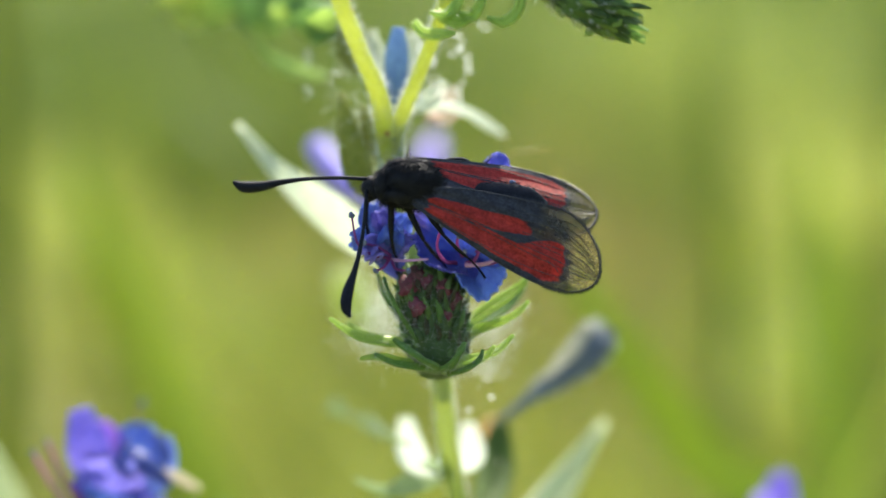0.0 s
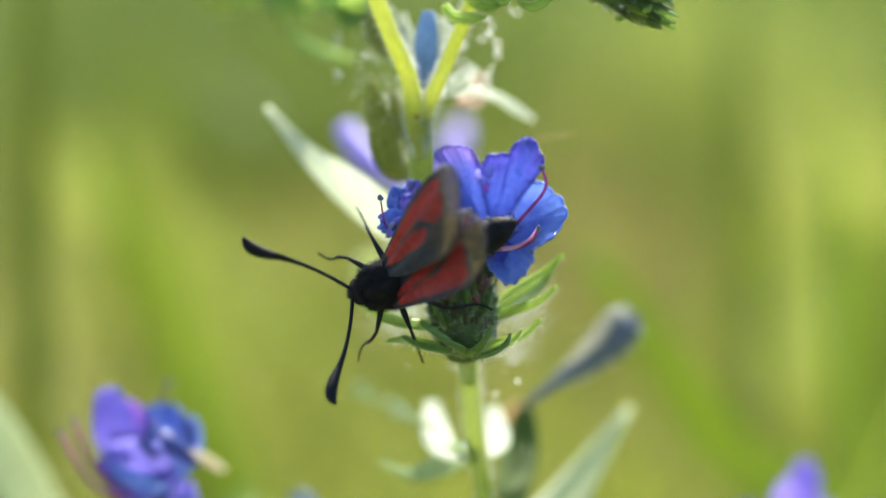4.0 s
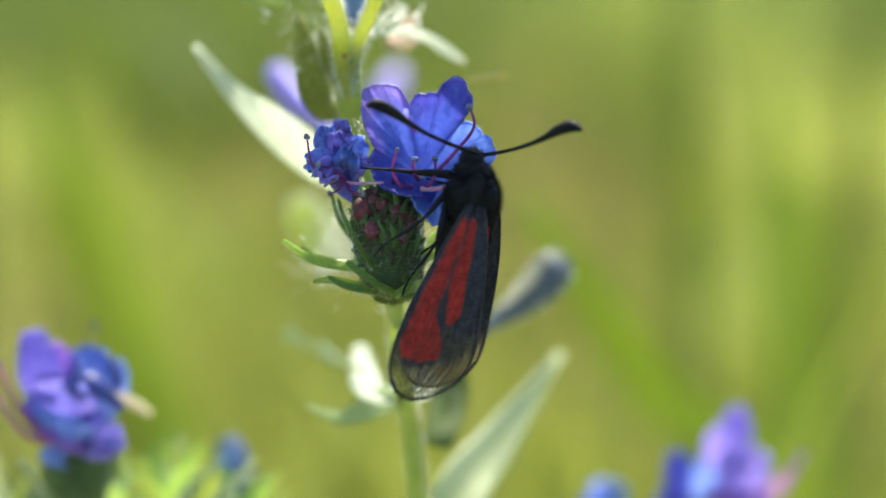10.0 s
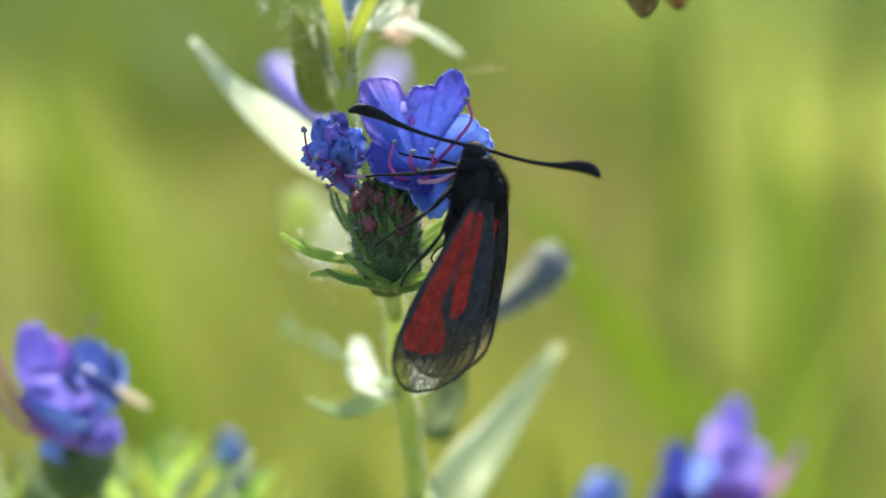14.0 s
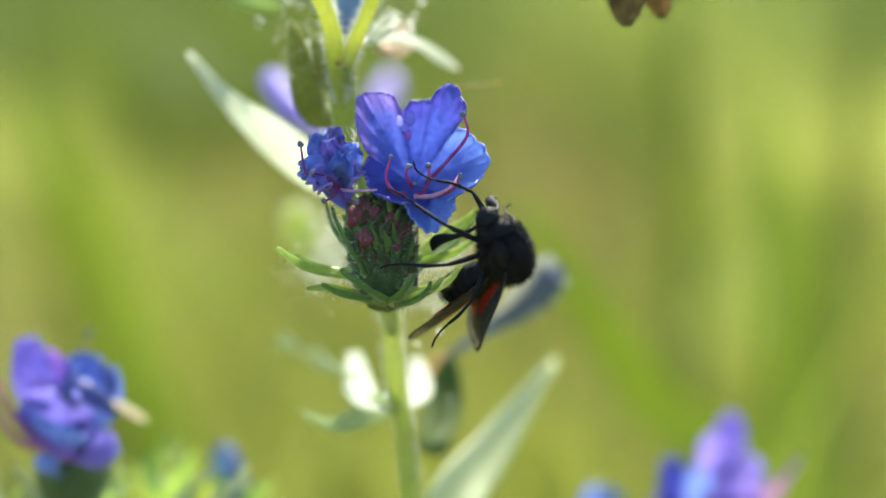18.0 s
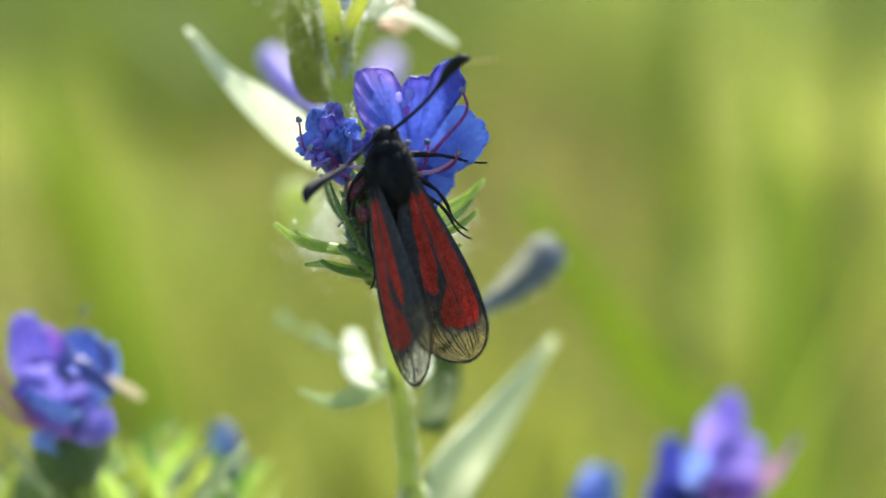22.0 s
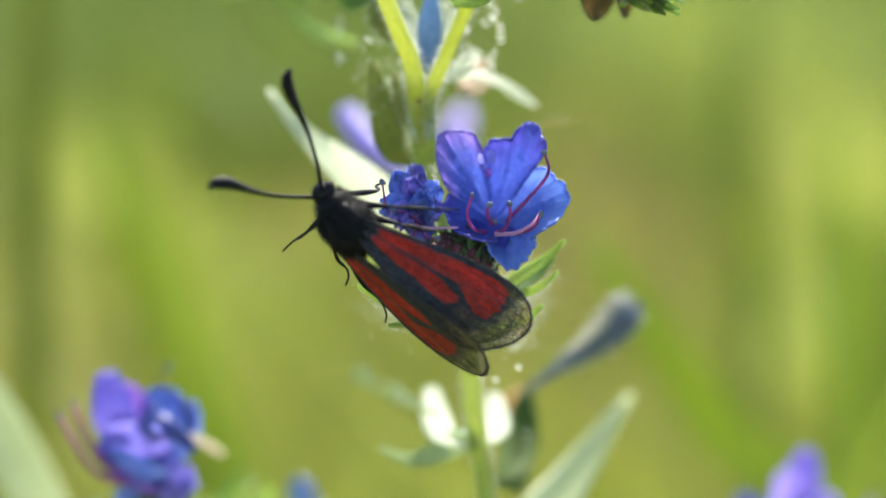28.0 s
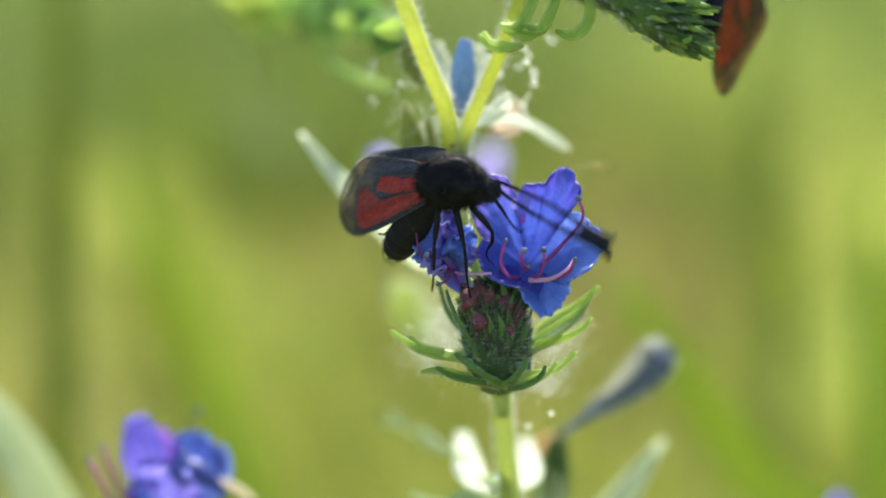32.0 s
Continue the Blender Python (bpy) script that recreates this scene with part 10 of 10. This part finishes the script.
    walk(climber["leg1r"], [
        (0, pose(0.00030, -0.00100, -0.00140, 5.1, 46.0, -81.9)), (3.5, pose(0.00030, -0.00100, -0.00140, 5.1, 46.0, -81.9)), (7, pose(0.00030, -0.00100, -0.00140, 5.1, 46.0, -81.9)),
        (8.5, pose(0.00030, -0.00100, -0.00140, 5.1, 46.0, -81.9)), (9, pose(0.00030, -0.00100, -0.00140, 5.1, 46.0, -81.9)), (10, pose(0.00030, -0.00100, -0.00140, 5.1, 46.0, -81.9)),
        (11, pose(0.00030, -0.00100, -0.00140, 5.1, 46.0, -81.9)), (12, pose(0.00030, -0.00100, -0.00140, 5.1, 46.0, -81.9)), (13, pose(0.00030, -0.00100, -0.00140, 5.1, 46.0, -81.9)),
        (14.5, pose(0.00030, -0.00100, -0.00140, 5.1, 46.0, -81.9)), (17, pose(0.00030, -0.00100, -0.00140, 5.1, 46.0, -81.9)), (18, pose(0.00030, -0.00100, -0.00140, 5.1, 46.0, -81.9)),
        (19, pose(0.00030, -0.00100, -0.00140, 5.1, 46.0, -81.9)), (20.5, pose(0.00030, -0.00100, -0.00140, 5.1, 46.0, -81.9)), (21.5, pose(0.00030, -0.00100, -0.00140, 5.1, 46.0, -81.9)),
        (22.5, pose(0.00030, -0.00100, -0.00140, 5.1, 46.0, -81.9)), (24.5, pose(0.00030, -0.00100, -0.00140, 5.1, 46.0, -81.9)),
        (26.5, pose(0.00030, -0.00100, -0.00140, 5.1, 46.0, -81.9)), (28, pose(0.00030, -0.00100, -0.00140, 5.1, 46.0, -81.9)), (29.5, pose(0.00030, -0.00100, -0.00140, 5.1, 46.0, -81.9)),
        (30, pose(0.00030, -0.00100, -0.00140, 5.1, 46.0, -81.9)), (30.5, pose(0.00030, -0.00100, -0.00140, 5.1, 46.0, -81.9)), (31, pose(0.00030, -0.00100, -0.00140, 5.1, 46.0, -81.9)),
        (32, pose(0.00030, -0.00100, -0.00140, 5.1, 46.0, -81.9)),
    ])
    walk(climber["leg2l"], [
        (0, pose(-0.00090, 0.00090, -0.00130, 28.6, 35.9, 139.4)), (3.5, pose(-0.00090, 0.00090, -0.00130, 28.6, 35.9, 139.4)), (7, pose(-0.00090, 0.00090, -0.00130, 28.6, 35.9, 139.4)),
        (8.5, pose(-0.00090, 0.00090, -0.00130, 28.6, 35.9, 139.4)), (9, pose(-0.00090, 0.00090, -0.00130, 28.6, 35.9, 139.4)), (10, pose(-0.00090, 0.00090, -0.00130, 28.6, 35.9, 139.4)),
        (11, pose(-0.00090, 0.00090, -0.00130, 28.6, 35.9, 139.4)), (12, pose(-0.00090, 0.00090, -0.00130, 28.6, 35.9, 139.4)), (13, pose(-0.00090, 0.00090, -0.00130, 28.6, 35.9, 139.4)),
        (14.5, pose(-0.00090, 0.00090, -0.00130, 28.6, 35.9, 139.4)), (17, pose(-0.00090, 0.00090, -0.00130, 28.6, 35.9, 139.4)), (18, pose(-0.00090, 0.00090, -0.00130, 28.6, 35.9, 139.4)),
        (19, pose(-0.00090, 0.00090, -0.00130, 28.6, 35.9, 139.4)), (20.5, pose(-0.00090, 0.00090, -0.00130, 28.6, 35.9, 139.4)),
        (21.5, pose(-0.00090, 0.00090, -0.00130, 28.6, 35.9, 139.4)), (22.5, pose(-0.00090, 0.00090, -0.00130, 28.6, 35.9, 139.4)),
        (24.5, pose(-0.00090, 0.00090, -0.00130, 28.6, 35.9, 139.4)), (26.5, pose(-0.00090, 0.00090, -0.00130, 28.6, 35.9, 139.4)),
        (28, pose(-0.00090, 0.00090, -0.00130, 28.6, 35.9, 139.4)), (29.5, pose(-0.00090, 0.00090, -0.00130, 28.6, 35.9, 139.4)), (30, pose(-0.00090, 0.00090, -0.00130, 28.6, 35.9, 139.4)),
        (30.5, pose(-0.00090, 0.00090, -0.00130, 28.6, 35.9, 139.4)), (31, pose(-0.00090, 0.00090, -0.00130, 28.6, 35.9, 139.4)), (32, pose(-0.00090, 0.00090, -0.00130, 28.6, 35.9, 139.4)),
    ])
    walk(climber["leg2r"], [
        (0, pose(-0.00090, -0.00090, -0.00130, -28.6, 35.9, -139.4)), (3.5, pose(-0.00090, -0.00090, -0.00130, -28.6, 35.9, -139.4)),
        (7, pose(-0.00090, -0.00090, -0.00130, -28.6, 35.9, -139.4)), (8.5, pose(-0.00090, -0.00090, -0.00130, -28.6, 35.9, -139.4)),
        (9, pose(-0.00090, -0.00090, -0.00130, -28.6, 35.9, -139.4)), (10, pose(-0.00090, -0.00090, -0.00130, -28.6, 35.9, -139.4)),
        (11, pose(-0.00090, -0.00090, -0.00130, -28.6, 35.9, -139.4)), (12, pose(-0.00090, -0.00090, -0.00130, -28.6, 35.9, -139.4)),
        (13, pose(-0.00090, -0.00090, -0.00130, -28.6, 35.9, -139.4)), (14.5, pose(-0.00090, -0.00090, -0.00130, -28.6, 35.9, -139.4)),
        (17, pose(-0.00090, -0.00090, -0.00130, -28.6, 35.9, -139.4)), (18, pose(-0.00090, -0.00090, -0.00130, -28.6, 35.9, -139.4)),
        (19, pose(-0.00090, -0.00090, -0.00130, -28.6, 35.9, -139.4)), (20.5, pose(-0.00090, -0.00090, -0.00130, -28.6, 35.9, -139.4)),
        (21.5, pose(-0.00090, -0.00090, -0.00130, -28.6, 35.9, -139.4)), (22.5, pose(-0.00090, -0.00090, -0.00130, -28.6, 35.9, -139.4)),
        (24.5, pose(-0.00090, -0.00090, -0.00130, -28.6, 35.9, -139.4)), (26.5, pose(-0.00090, -0.00090, -0.00130, -28.6, 35.9, -139.4)),
        (28, pose(-0.00090, -0.00090, -0.00130, -28.6, 35.9, -139.4)), (29.5, pose(-0.00090, -0.00090, -0.00130, -28.6, 35.9, -139.4)),
        (30, pose(-0.00090, -0.00090, -0.00130, -28.6, 35.9, -139.4)), (30.5, pose(-0.00090, -0.00090, -0.00130, -28.6, 35.9, -139.4)),
        (31, pose(-0.00090, -0.00090, -0.00130, -28.6, 35.9, -139.4)), (32, pose(-0.00090, -0.00090, -0.00130, -28.6, 35.9, -139.4)),
    ])
    flyer_flight()
    walk(flyer["ant_l"], [
        (0, pose(0.00320, 0.00045, 0.00025, 0.0, -13.8, 35.0)), (10.5, pose(0.00320, 0.00045, 0.00025, 0.0, -13.8, 35.0)), (10.8, pose(0.00320, 0.00045, 0.00025, -0.0, -13.8, 35.0)),
        (11, pose(0.00320, 0.00045, 0.00025, -23.8, -15.8, -16.8)), (11.1, pose(0.00320, 0.00045, 0.00025, -0.0, -13.8, 35.0)), (11.2, pose(0.00320, 0.00045, 0.00025, -9.3, -6.1, -12.6)),
        (11.3, pose(0.00320, 0.00045, 0.00025, -21.2, -7.8, -60.3)), (11.5, pose(0.00320, 0.00045, 0.00025, -14.7, 2.0, -68.9)), (11.7, pose(0.00320, 0.00045, 0.00025, -8.5, 9.1, -63.2)),
        (12, pose(0.00320, 0.00045, 0.00025, 7.6, 9.7, -47.4)), (12.3, pose(0.00320, 0.00045, 0.00025, 7.7, 13.1, -36.5)), (12.6, pose(0.00320, 0.00045, 0.00025, 6.9, 10.3, -46.5)),
        (12.7, pose(0.00320, 0.00045, 0.00025, 0.0, -13.8, 35.0)), (12.8, pose(0.00320, 0.00045, 0.00025, -0.0, -13.8, 35.0)), (12.9, pose(0.00320, 0.00045, 0.00025, 0.0, -13.8, 35.0)),
        (13, pose(0.00320, 0.00045, 0.00025, -0.0, -13.8, 35.0)), (14, pose(0.00320, 0.00045, 0.00025, 0.0, -13.8, 35.0)), (32, pose(0.00320, 0.00045, 0.00025, 0.0, -13.8, 35.0)),
    ])
    walk(flyer["ant_r"], [
        (0, pose(0.00320, -0.00045, 0.00025, 0.0, -13.8, -35.0)), (10.5, pose(0.00320, -0.00045, 0.00025, -0.0, -13.8, -35.0)), (10.8, pose(0.00320, -0.00045, 0.00025, 0.0, -13.8, -35.0)),
        (11, pose(0.00320, -0.00045, 0.00025, -42.1, -18.8, -35.0)), (11.1, pose(0.00320, -0.00045, 0.00025, 0.0, -13.8, -35.0)),
        (11.3, pose(0.00320, -0.00045, 0.00025, -27.1, -13.3, -76.7)), (11.5, pose(0.00320, -0.00045, 0.00025, -22.1, -0.8, -86.3)),
        (11.7, pose(0.00320, -0.00045, 0.00025, -19.1, 8.5, -80.6)), (12, pose(0.00320, -0.00045, 0.00025, -6.1, 13.9, -63.5)), (12.3, pose(0.00320, -0.00045, 0.00025, -7.0, 17.0, -52.3)),
        (12.6, pose(0.00320, -0.00045, 0.00025, -6.9, 14.3, -62.6)), (12.7, pose(0.00320, -0.00045, 0.00025, -0.0, -13.8, -35.0)),
        (12.8, pose(0.00320, -0.00045, 0.00025, 0.0, -13.8, -35.0)), (12.9, pose(0.00320, -0.00045, 0.00025, -0.0, -13.8, -35.0)),
        (13, pose(0.00320, -0.00045, 0.00025, -0.0, -13.8, -35.0)), (14, pose(0.00320, -0.00045, 0.00025, 0.0, -13.8, -35.0)), (32, pose(0.00320, -0.00045, 0.00025, 0.0, -13.8, -35.0)),
    ])
    walk(flyer["abdomen"], [
        (0, pose(-0.00140, 0.00000, -0.00115, 0.0, 11.3, 180.0)), (10.5, pose(-0.00140, 0.00000, -0.00115, 0.0, 11.3, 180.0)), (10.8, pose(-0.00140, 0.00000, -0.00115, 0.0, 11.3, 180.0)),
        (11, pose(-0.00140, 0.00000, -0.00115, 0.0, -46.5, -179.6)), (11.1, pose(-0.00140, 0.00000, -0.00115, -0.0, -19.5, -177.8)),
        (11.3, pose(-0.00140, 0.00000, -0.00115, 0.0, 11.3, 180.0)), (11.5, pose(-0.00140, 0.00000, -0.00115, 0.0, 11.3, 180.0)),
        (11.7, pose(-0.00140, 0.00000, -0.00115, -0.0, 11.3, 180.0)), (12, pose(-0.00140, 0.00000, -0.00115, 0.0, 11.3, -180.0)),
        (12.3, pose(-0.00140, 0.00000, -0.00115, 0.0, 11.3, -180.0)), (12.6, pose(-0.00140, 0.00000, -0.00115, 0.0, 11.3, -180.0)),
        (12.7, pose(-0.00140, 0.00000, -0.00115, 0.0, 11.3, 180.0)), (12.8, pose(-0.00140, 0.00000, -0.00115, 0.0, 11.3, 180.0)),
        (12.9, pose(-0.00140, 0.00000, -0.00115, -0.0, -11.5, -174.6)), (13, pose(-0.00140, 0.00000, -0.00115, -0.0, 11.3, -180.0)),
        (14, pose(-0.00140, 0.00000, -0.00115, 0.0, 11.3, 180.0)), (32, pose(-0.00140, 0.00000, -0.00115, 0.0, 11.3, 180.0)),
    ])
    walk(flyer["leg0l"], [
        (0, pose(0.00150, 0.00090, -0.00130, -30.8, 48.1, 39.1)), (10.5, pose(0.00150, 0.00090, -0.00130, -30.8, 48.1, 39.1)), (10.8, pose(0.00150, 0.00090, -0.00130, -30.8, 48.1, 39.1)),
        (11, pose(0.00150, 0.00090, -0.00130, -30.8, 48.1, 39.1)), (11.1, pose(0.00150, 0.00090, -0.00130, -30.8, 48.1, 39.1)), (11.3, pose(0.00150, 0.00090, -0.00130, -30.8, 48.1, 39.1)),
        (11.5, pose(0.00150, 0.00090, -0.00130, -30.8, 48.1, 39.1)), (11.7, pose(0.00150, 0.00090, -0.00130, -30.8, 48.1, 39.1)), (12, pose(0.00150, 0.00090, -0.00130, -30.8, 48.1, 39.1)),
        (12.3, pose(0.00150, 0.00090, -0.00130, -30.8, 48.1, 39.1)), (12.6, pose(0.00150, 0.00090, -0.00130, -30.8, 48.1, 39.1)),
        (12.7, pose(0.00150, 0.00090, -0.00130, -30.8, 48.1, 39.1)), (12.8, pose(0.00150, 0.00090, -0.00130, -30.8, 48.1, 39.1)),
        (12.9, pose(0.00150, 0.00090, -0.00130, -30.8, 48.1, 39.1)), (13, pose(0.00150, 0.00090, -0.00130, -30.8, 48.1, 39.1)), (14, pose(0.00150, 0.00090, -0.00130, -30.8, 48.1, 39.1)),
        (32, pose(0.00150, 0.00090, -0.00130, -30.8, 48.1, 39.1)),
    ])
    walk(flyer["leg0r"], [
        (0, pose(0.00150, -0.00090, -0.00130, 30.8, 48.1, -39.1)), (10.5, pose(0.00150, -0.00090, -0.00130, 30.8, 48.1, -39.1)),
        (10.8, pose(0.00150, -0.00090, -0.00130, 30.8, 48.1, -39.1)), (11, pose(0.00150, -0.00090, -0.00130, 30.8, 48.1, -39.1)),
        (11.1, pose(0.00150, -0.00090, -0.00130, 30.8, 48.1, -39.1)), (11.3, pose(0.00150, -0.00090, -0.00130, 30.8, 48.1, -39.1)),
        (11.5, pose(0.00150, -0.00090, -0.00130, 30.8, 48.1, -39.1)), (11.7, pose(0.00150, -0.00090, -0.00130, 30.8, 48.1, -39.1)),
        (12, pose(0.00150, -0.00090, -0.00130, 30.8, 48.1, -39.1)), (12.3, pose(0.00150, -0.00090, -0.00130, 30.8, 48.1, -39.1)),
        (12.6, pose(0.00150, -0.00090, -0.00130, 30.8, 48.1, -39.1)), (12.7, pose(0.00150, -0.00090, -0.00130, 30.8, 48.1, -39.1)),
        (12.8, pose(0.00150, -0.00090, -0.00130, 30.8, 48.1, -39.1)), (12.9, pose(0.00150, -0.00090, -0.00130, 30.8, 48.1, -39.1)),
        (13, pose(0.00150, -0.00090, -0.00130, 30.8, 48.1, -39.1)), (14, pose(0.00150, -0.00090, -0.00130, 30.8, 48.1, -39.1)), (32, pose(0.00150, -0.00090, -0.00130, 30.8, 48.1, -39.1)),
    ])
    walk(flyer["leg1l"], [
        (0, pose(0.00030, 0.00100, -0.00140, -5.1, 46.0, 81.9)), (10.5, pose(0.00030, 0.00100, -0.00140, -5.1, 46.0, 81.9)), (10.8, pose(0.00030, 0.00100, -0.00140, -5.1, 46.0, 81.9)),
        (11, pose(0.00030, 0.00100, -0.00140, -5.1, 46.0, 81.9)), (11.1, pose(0.00030, 0.00100, -0.00140, -5.1, 46.0, 81.9)), (11.3, pose(0.00030, 0.00100, -0.00140, -5.1, 46.0, 81.9)),
        (11.5, pose(0.00030, 0.00100, -0.00140, -5.1, 46.0, 81.9)), (11.7, pose(0.00030, 0.00100, -0.00140, -5.1, 46.0, 81.9)), (12, pose(0.00030, 0.00100, -0.00140, -5.1, 46.0, 81.9)),
        (12.3, pose(0.00030, 0.00100, -0.00140, -5.1, 46.0, 81.9)), (12.6, pose(0.00030, 0.00100, -0.00140, -5.1, 46.0, 81.9)), (12.7, pose(0.00030, 0.00100, -0.00140, -5.1, 46.0, 81.9)),
        (12.8, pose(0.00030, 0.00100, -0.00140, -5.1, 46.0, 81.9)), (12.9, pose(0.00030, 0.00100, -0.00140, -5.1, 46.0, 81.9)), (13, pose(0.00030, 0.00100, -0.00140, -5.1, 46.0, 81.9)),
        (14, pose(0.00030, 0.00100, -0.00140, -5.1, 46.0, 81.9)), (32, pose(0.00030, 0.00100, -0.00140, -5.1, 46.0, 81.9)),
    ])
    walk(flyer["leg1r"], [
        (0, pose(0.00030, -0.00100, -0.00140, 5.1, 46.0, -81.9)), (10.5, pose(0.00030, -0.00100, -0.00140, 5.1, 46.0, -81.9)), (10.8, pose(0.00030, -0.00100, -0.00140, 5.1, 46.0, -81.9)),
        (11, pose(0.00030, -0.00100, -0.00140, 5.1, 46.0, -81.9)), (11.1, pose(0.00030, -0.00100, -0.00140, 5.1, 46.0, -81.9)), (11.3, pose(0.00030, -0.00100, -0.00140, 5.1, 46.0, -81.9)),
        (11.5, pose(0.00030, -0.00100, -0.00140, 5.1, 46.0, -81.9)), (11.7, pose(0.00030, -0.00100, -0.00140, 5.1, 46.0, -81.9)), (12, pose(0.00030, -0.00100, -0.00140, 5.1, 46.0, -81.9)),
        (12.3, pose(0.00030, -0.00100, -0.00140, 5.1, 46.0, -81.9)), (12.6, pose(0.00030, -0.00100, -0.00140, 5.1, 46.0, -81.9)),
        (12.7, pose(0.00030, -0.00100, -0.00140, 5.1, 46.0, -81.9)), (12.8, pose(0.00030, -0.00100, -0.00140, 5.1, 46.0, -81.9)),
        (12.9, pose(0.00030, -0.00100, -0.00140, 5.1, 46.0, -81.9)), (13, pose(0.00030, -0.00100, -0.00140, 5.1, 46.0, -81.9)), (14, pose(0.00030, -0.00100, -0.00140, 5.1, 46.0, -81.9)),
        (32, pose(0.00030, -0.00100, -0.00140, 5.1, 46.0, -81.9)),
    ])
    walk(flyer["leg2l"], [
        (0, pose(-0.00090, 0.00090, -0.00130, 28.6, 35.9, 139.4)), (10.5, pose(-0.00090, 0.00090, -0.00130, 28.6, 35.9, 139.4)),
        (10.8, pose(-0.00090, 0.00090, -0.00130, 28.6, 35.9, 139.4)), (11, pose(-0.00090, 0.00090, -0.00130, 28.6, 35.9, 139.4)),
        (11.1, pose(-0.00090, 0.00090, -0.00130, 28.6, 35.9, 139.4)), (11.3, pose(-0.00090, 0.00090, -0.00130, 28.6, 35.9, 139.4)),
        (11.5, pose(-0.00090, 0.00090, -0.00130, 28.6, 35.9, 139.4)), (11.7, pose(-0.00090, 0.00090, -0.00130, 28.6, 35.9, 139.4)),
        (12, pose(-0.00090, 0.00090, -0.00130, 28.6, 35.9, 139.4)), (12.3, pose(-0.00090, 0.00090, -0.00130, 28.6, 35.9, 139.4)),
        (12.6, pose(-0.00090, 0.00090, -0.00130, 28.6, 35.9, 139.4)), (12.7, pose(-0.00090, 0.00090, -0.00130, 28.6, 35.9, 139.4)),
        (12.8, pose(-0.00090, 0.00090, -0.00130, 28.6, 35.9, 139.4)), (12.9, pose(-0.00090, 0.00090, -0.00130, 28.6, 35.9, 139.4)),
        (13, pose(-0.00090, 0.00090, -0.00130, 28.6, 35.9, 139.4)), (14, pose(-0.00090, 0.00090, -0.00130, 28.6, 35.9, 139.4)), (32, pose(-0.00090, 0.00090, -0.00130, 28.6, 35.9, 139.4)),
    ])
    walk(flyer["leg2r"], [
        (0, pose(-0.00090, -0.00090, -0.00130, -28.6, 35.9, -139.4)), (10.5, pose(-0.00090, -0.00090, -0.00130, -28.6, 35.9, -139.4)),
        (10.8, pose(-0.00090, -0.00090, -0.00130, -28.6, 35.9, -139.4)), (11, pose(-0.00090, -0.00090, -0.00130, -28.6, 35.9, -139.4)),
        (11.1, pose(-0.00090, -0.00090, -0.00130, -28.6, 35.9, -139.4)), (11.3, pose(-0.00090, -0.00090, -0.00130, -28.6, 35.9, -139.4)),
        (11.5, pose(-0.00090, -0.00090, -0.00130, -28.6, 35.9, -139.4)), (11.7, pose(-0.00090, -0.00090, -0.00130, -28.6, 35.9, -139.4)),
        (12, pose(-0.00090, -0.00090, -0.00130, -28.6, 35.9, -139.4)), (12.3, pose(-0.00090, -0.00090, -0.00130, -28.6, 35.9, -139.4)),
        (12.6, pose(-0.00090, -0.00090, -0.00130, -28.6, 35.9, -139.4)), (12.7, pose(-0.00090, -0.00090, -0.00130, -28.6, 35.9, -139.4)),
        (12.8, pose(-0.00090, -0.00090, -0.00130, -28.6, 35.9, -139.4)), (12.9, pose(-0.00090, -0.00090, -0.00130, -28.6, 35.9, -139.4)),
        (13, pose(-0.00090, -0.00090, -0.00130, -28.6, 35.9, -139.4)), (14, pose(-0.00090, -0.00090, -0.00130, -28.6, 35.9, -139.4)),
        (32, pose(-0.00090, -0.00090, -0.00130, -28.6, 35.9, -139.4)),
    ])


motions()
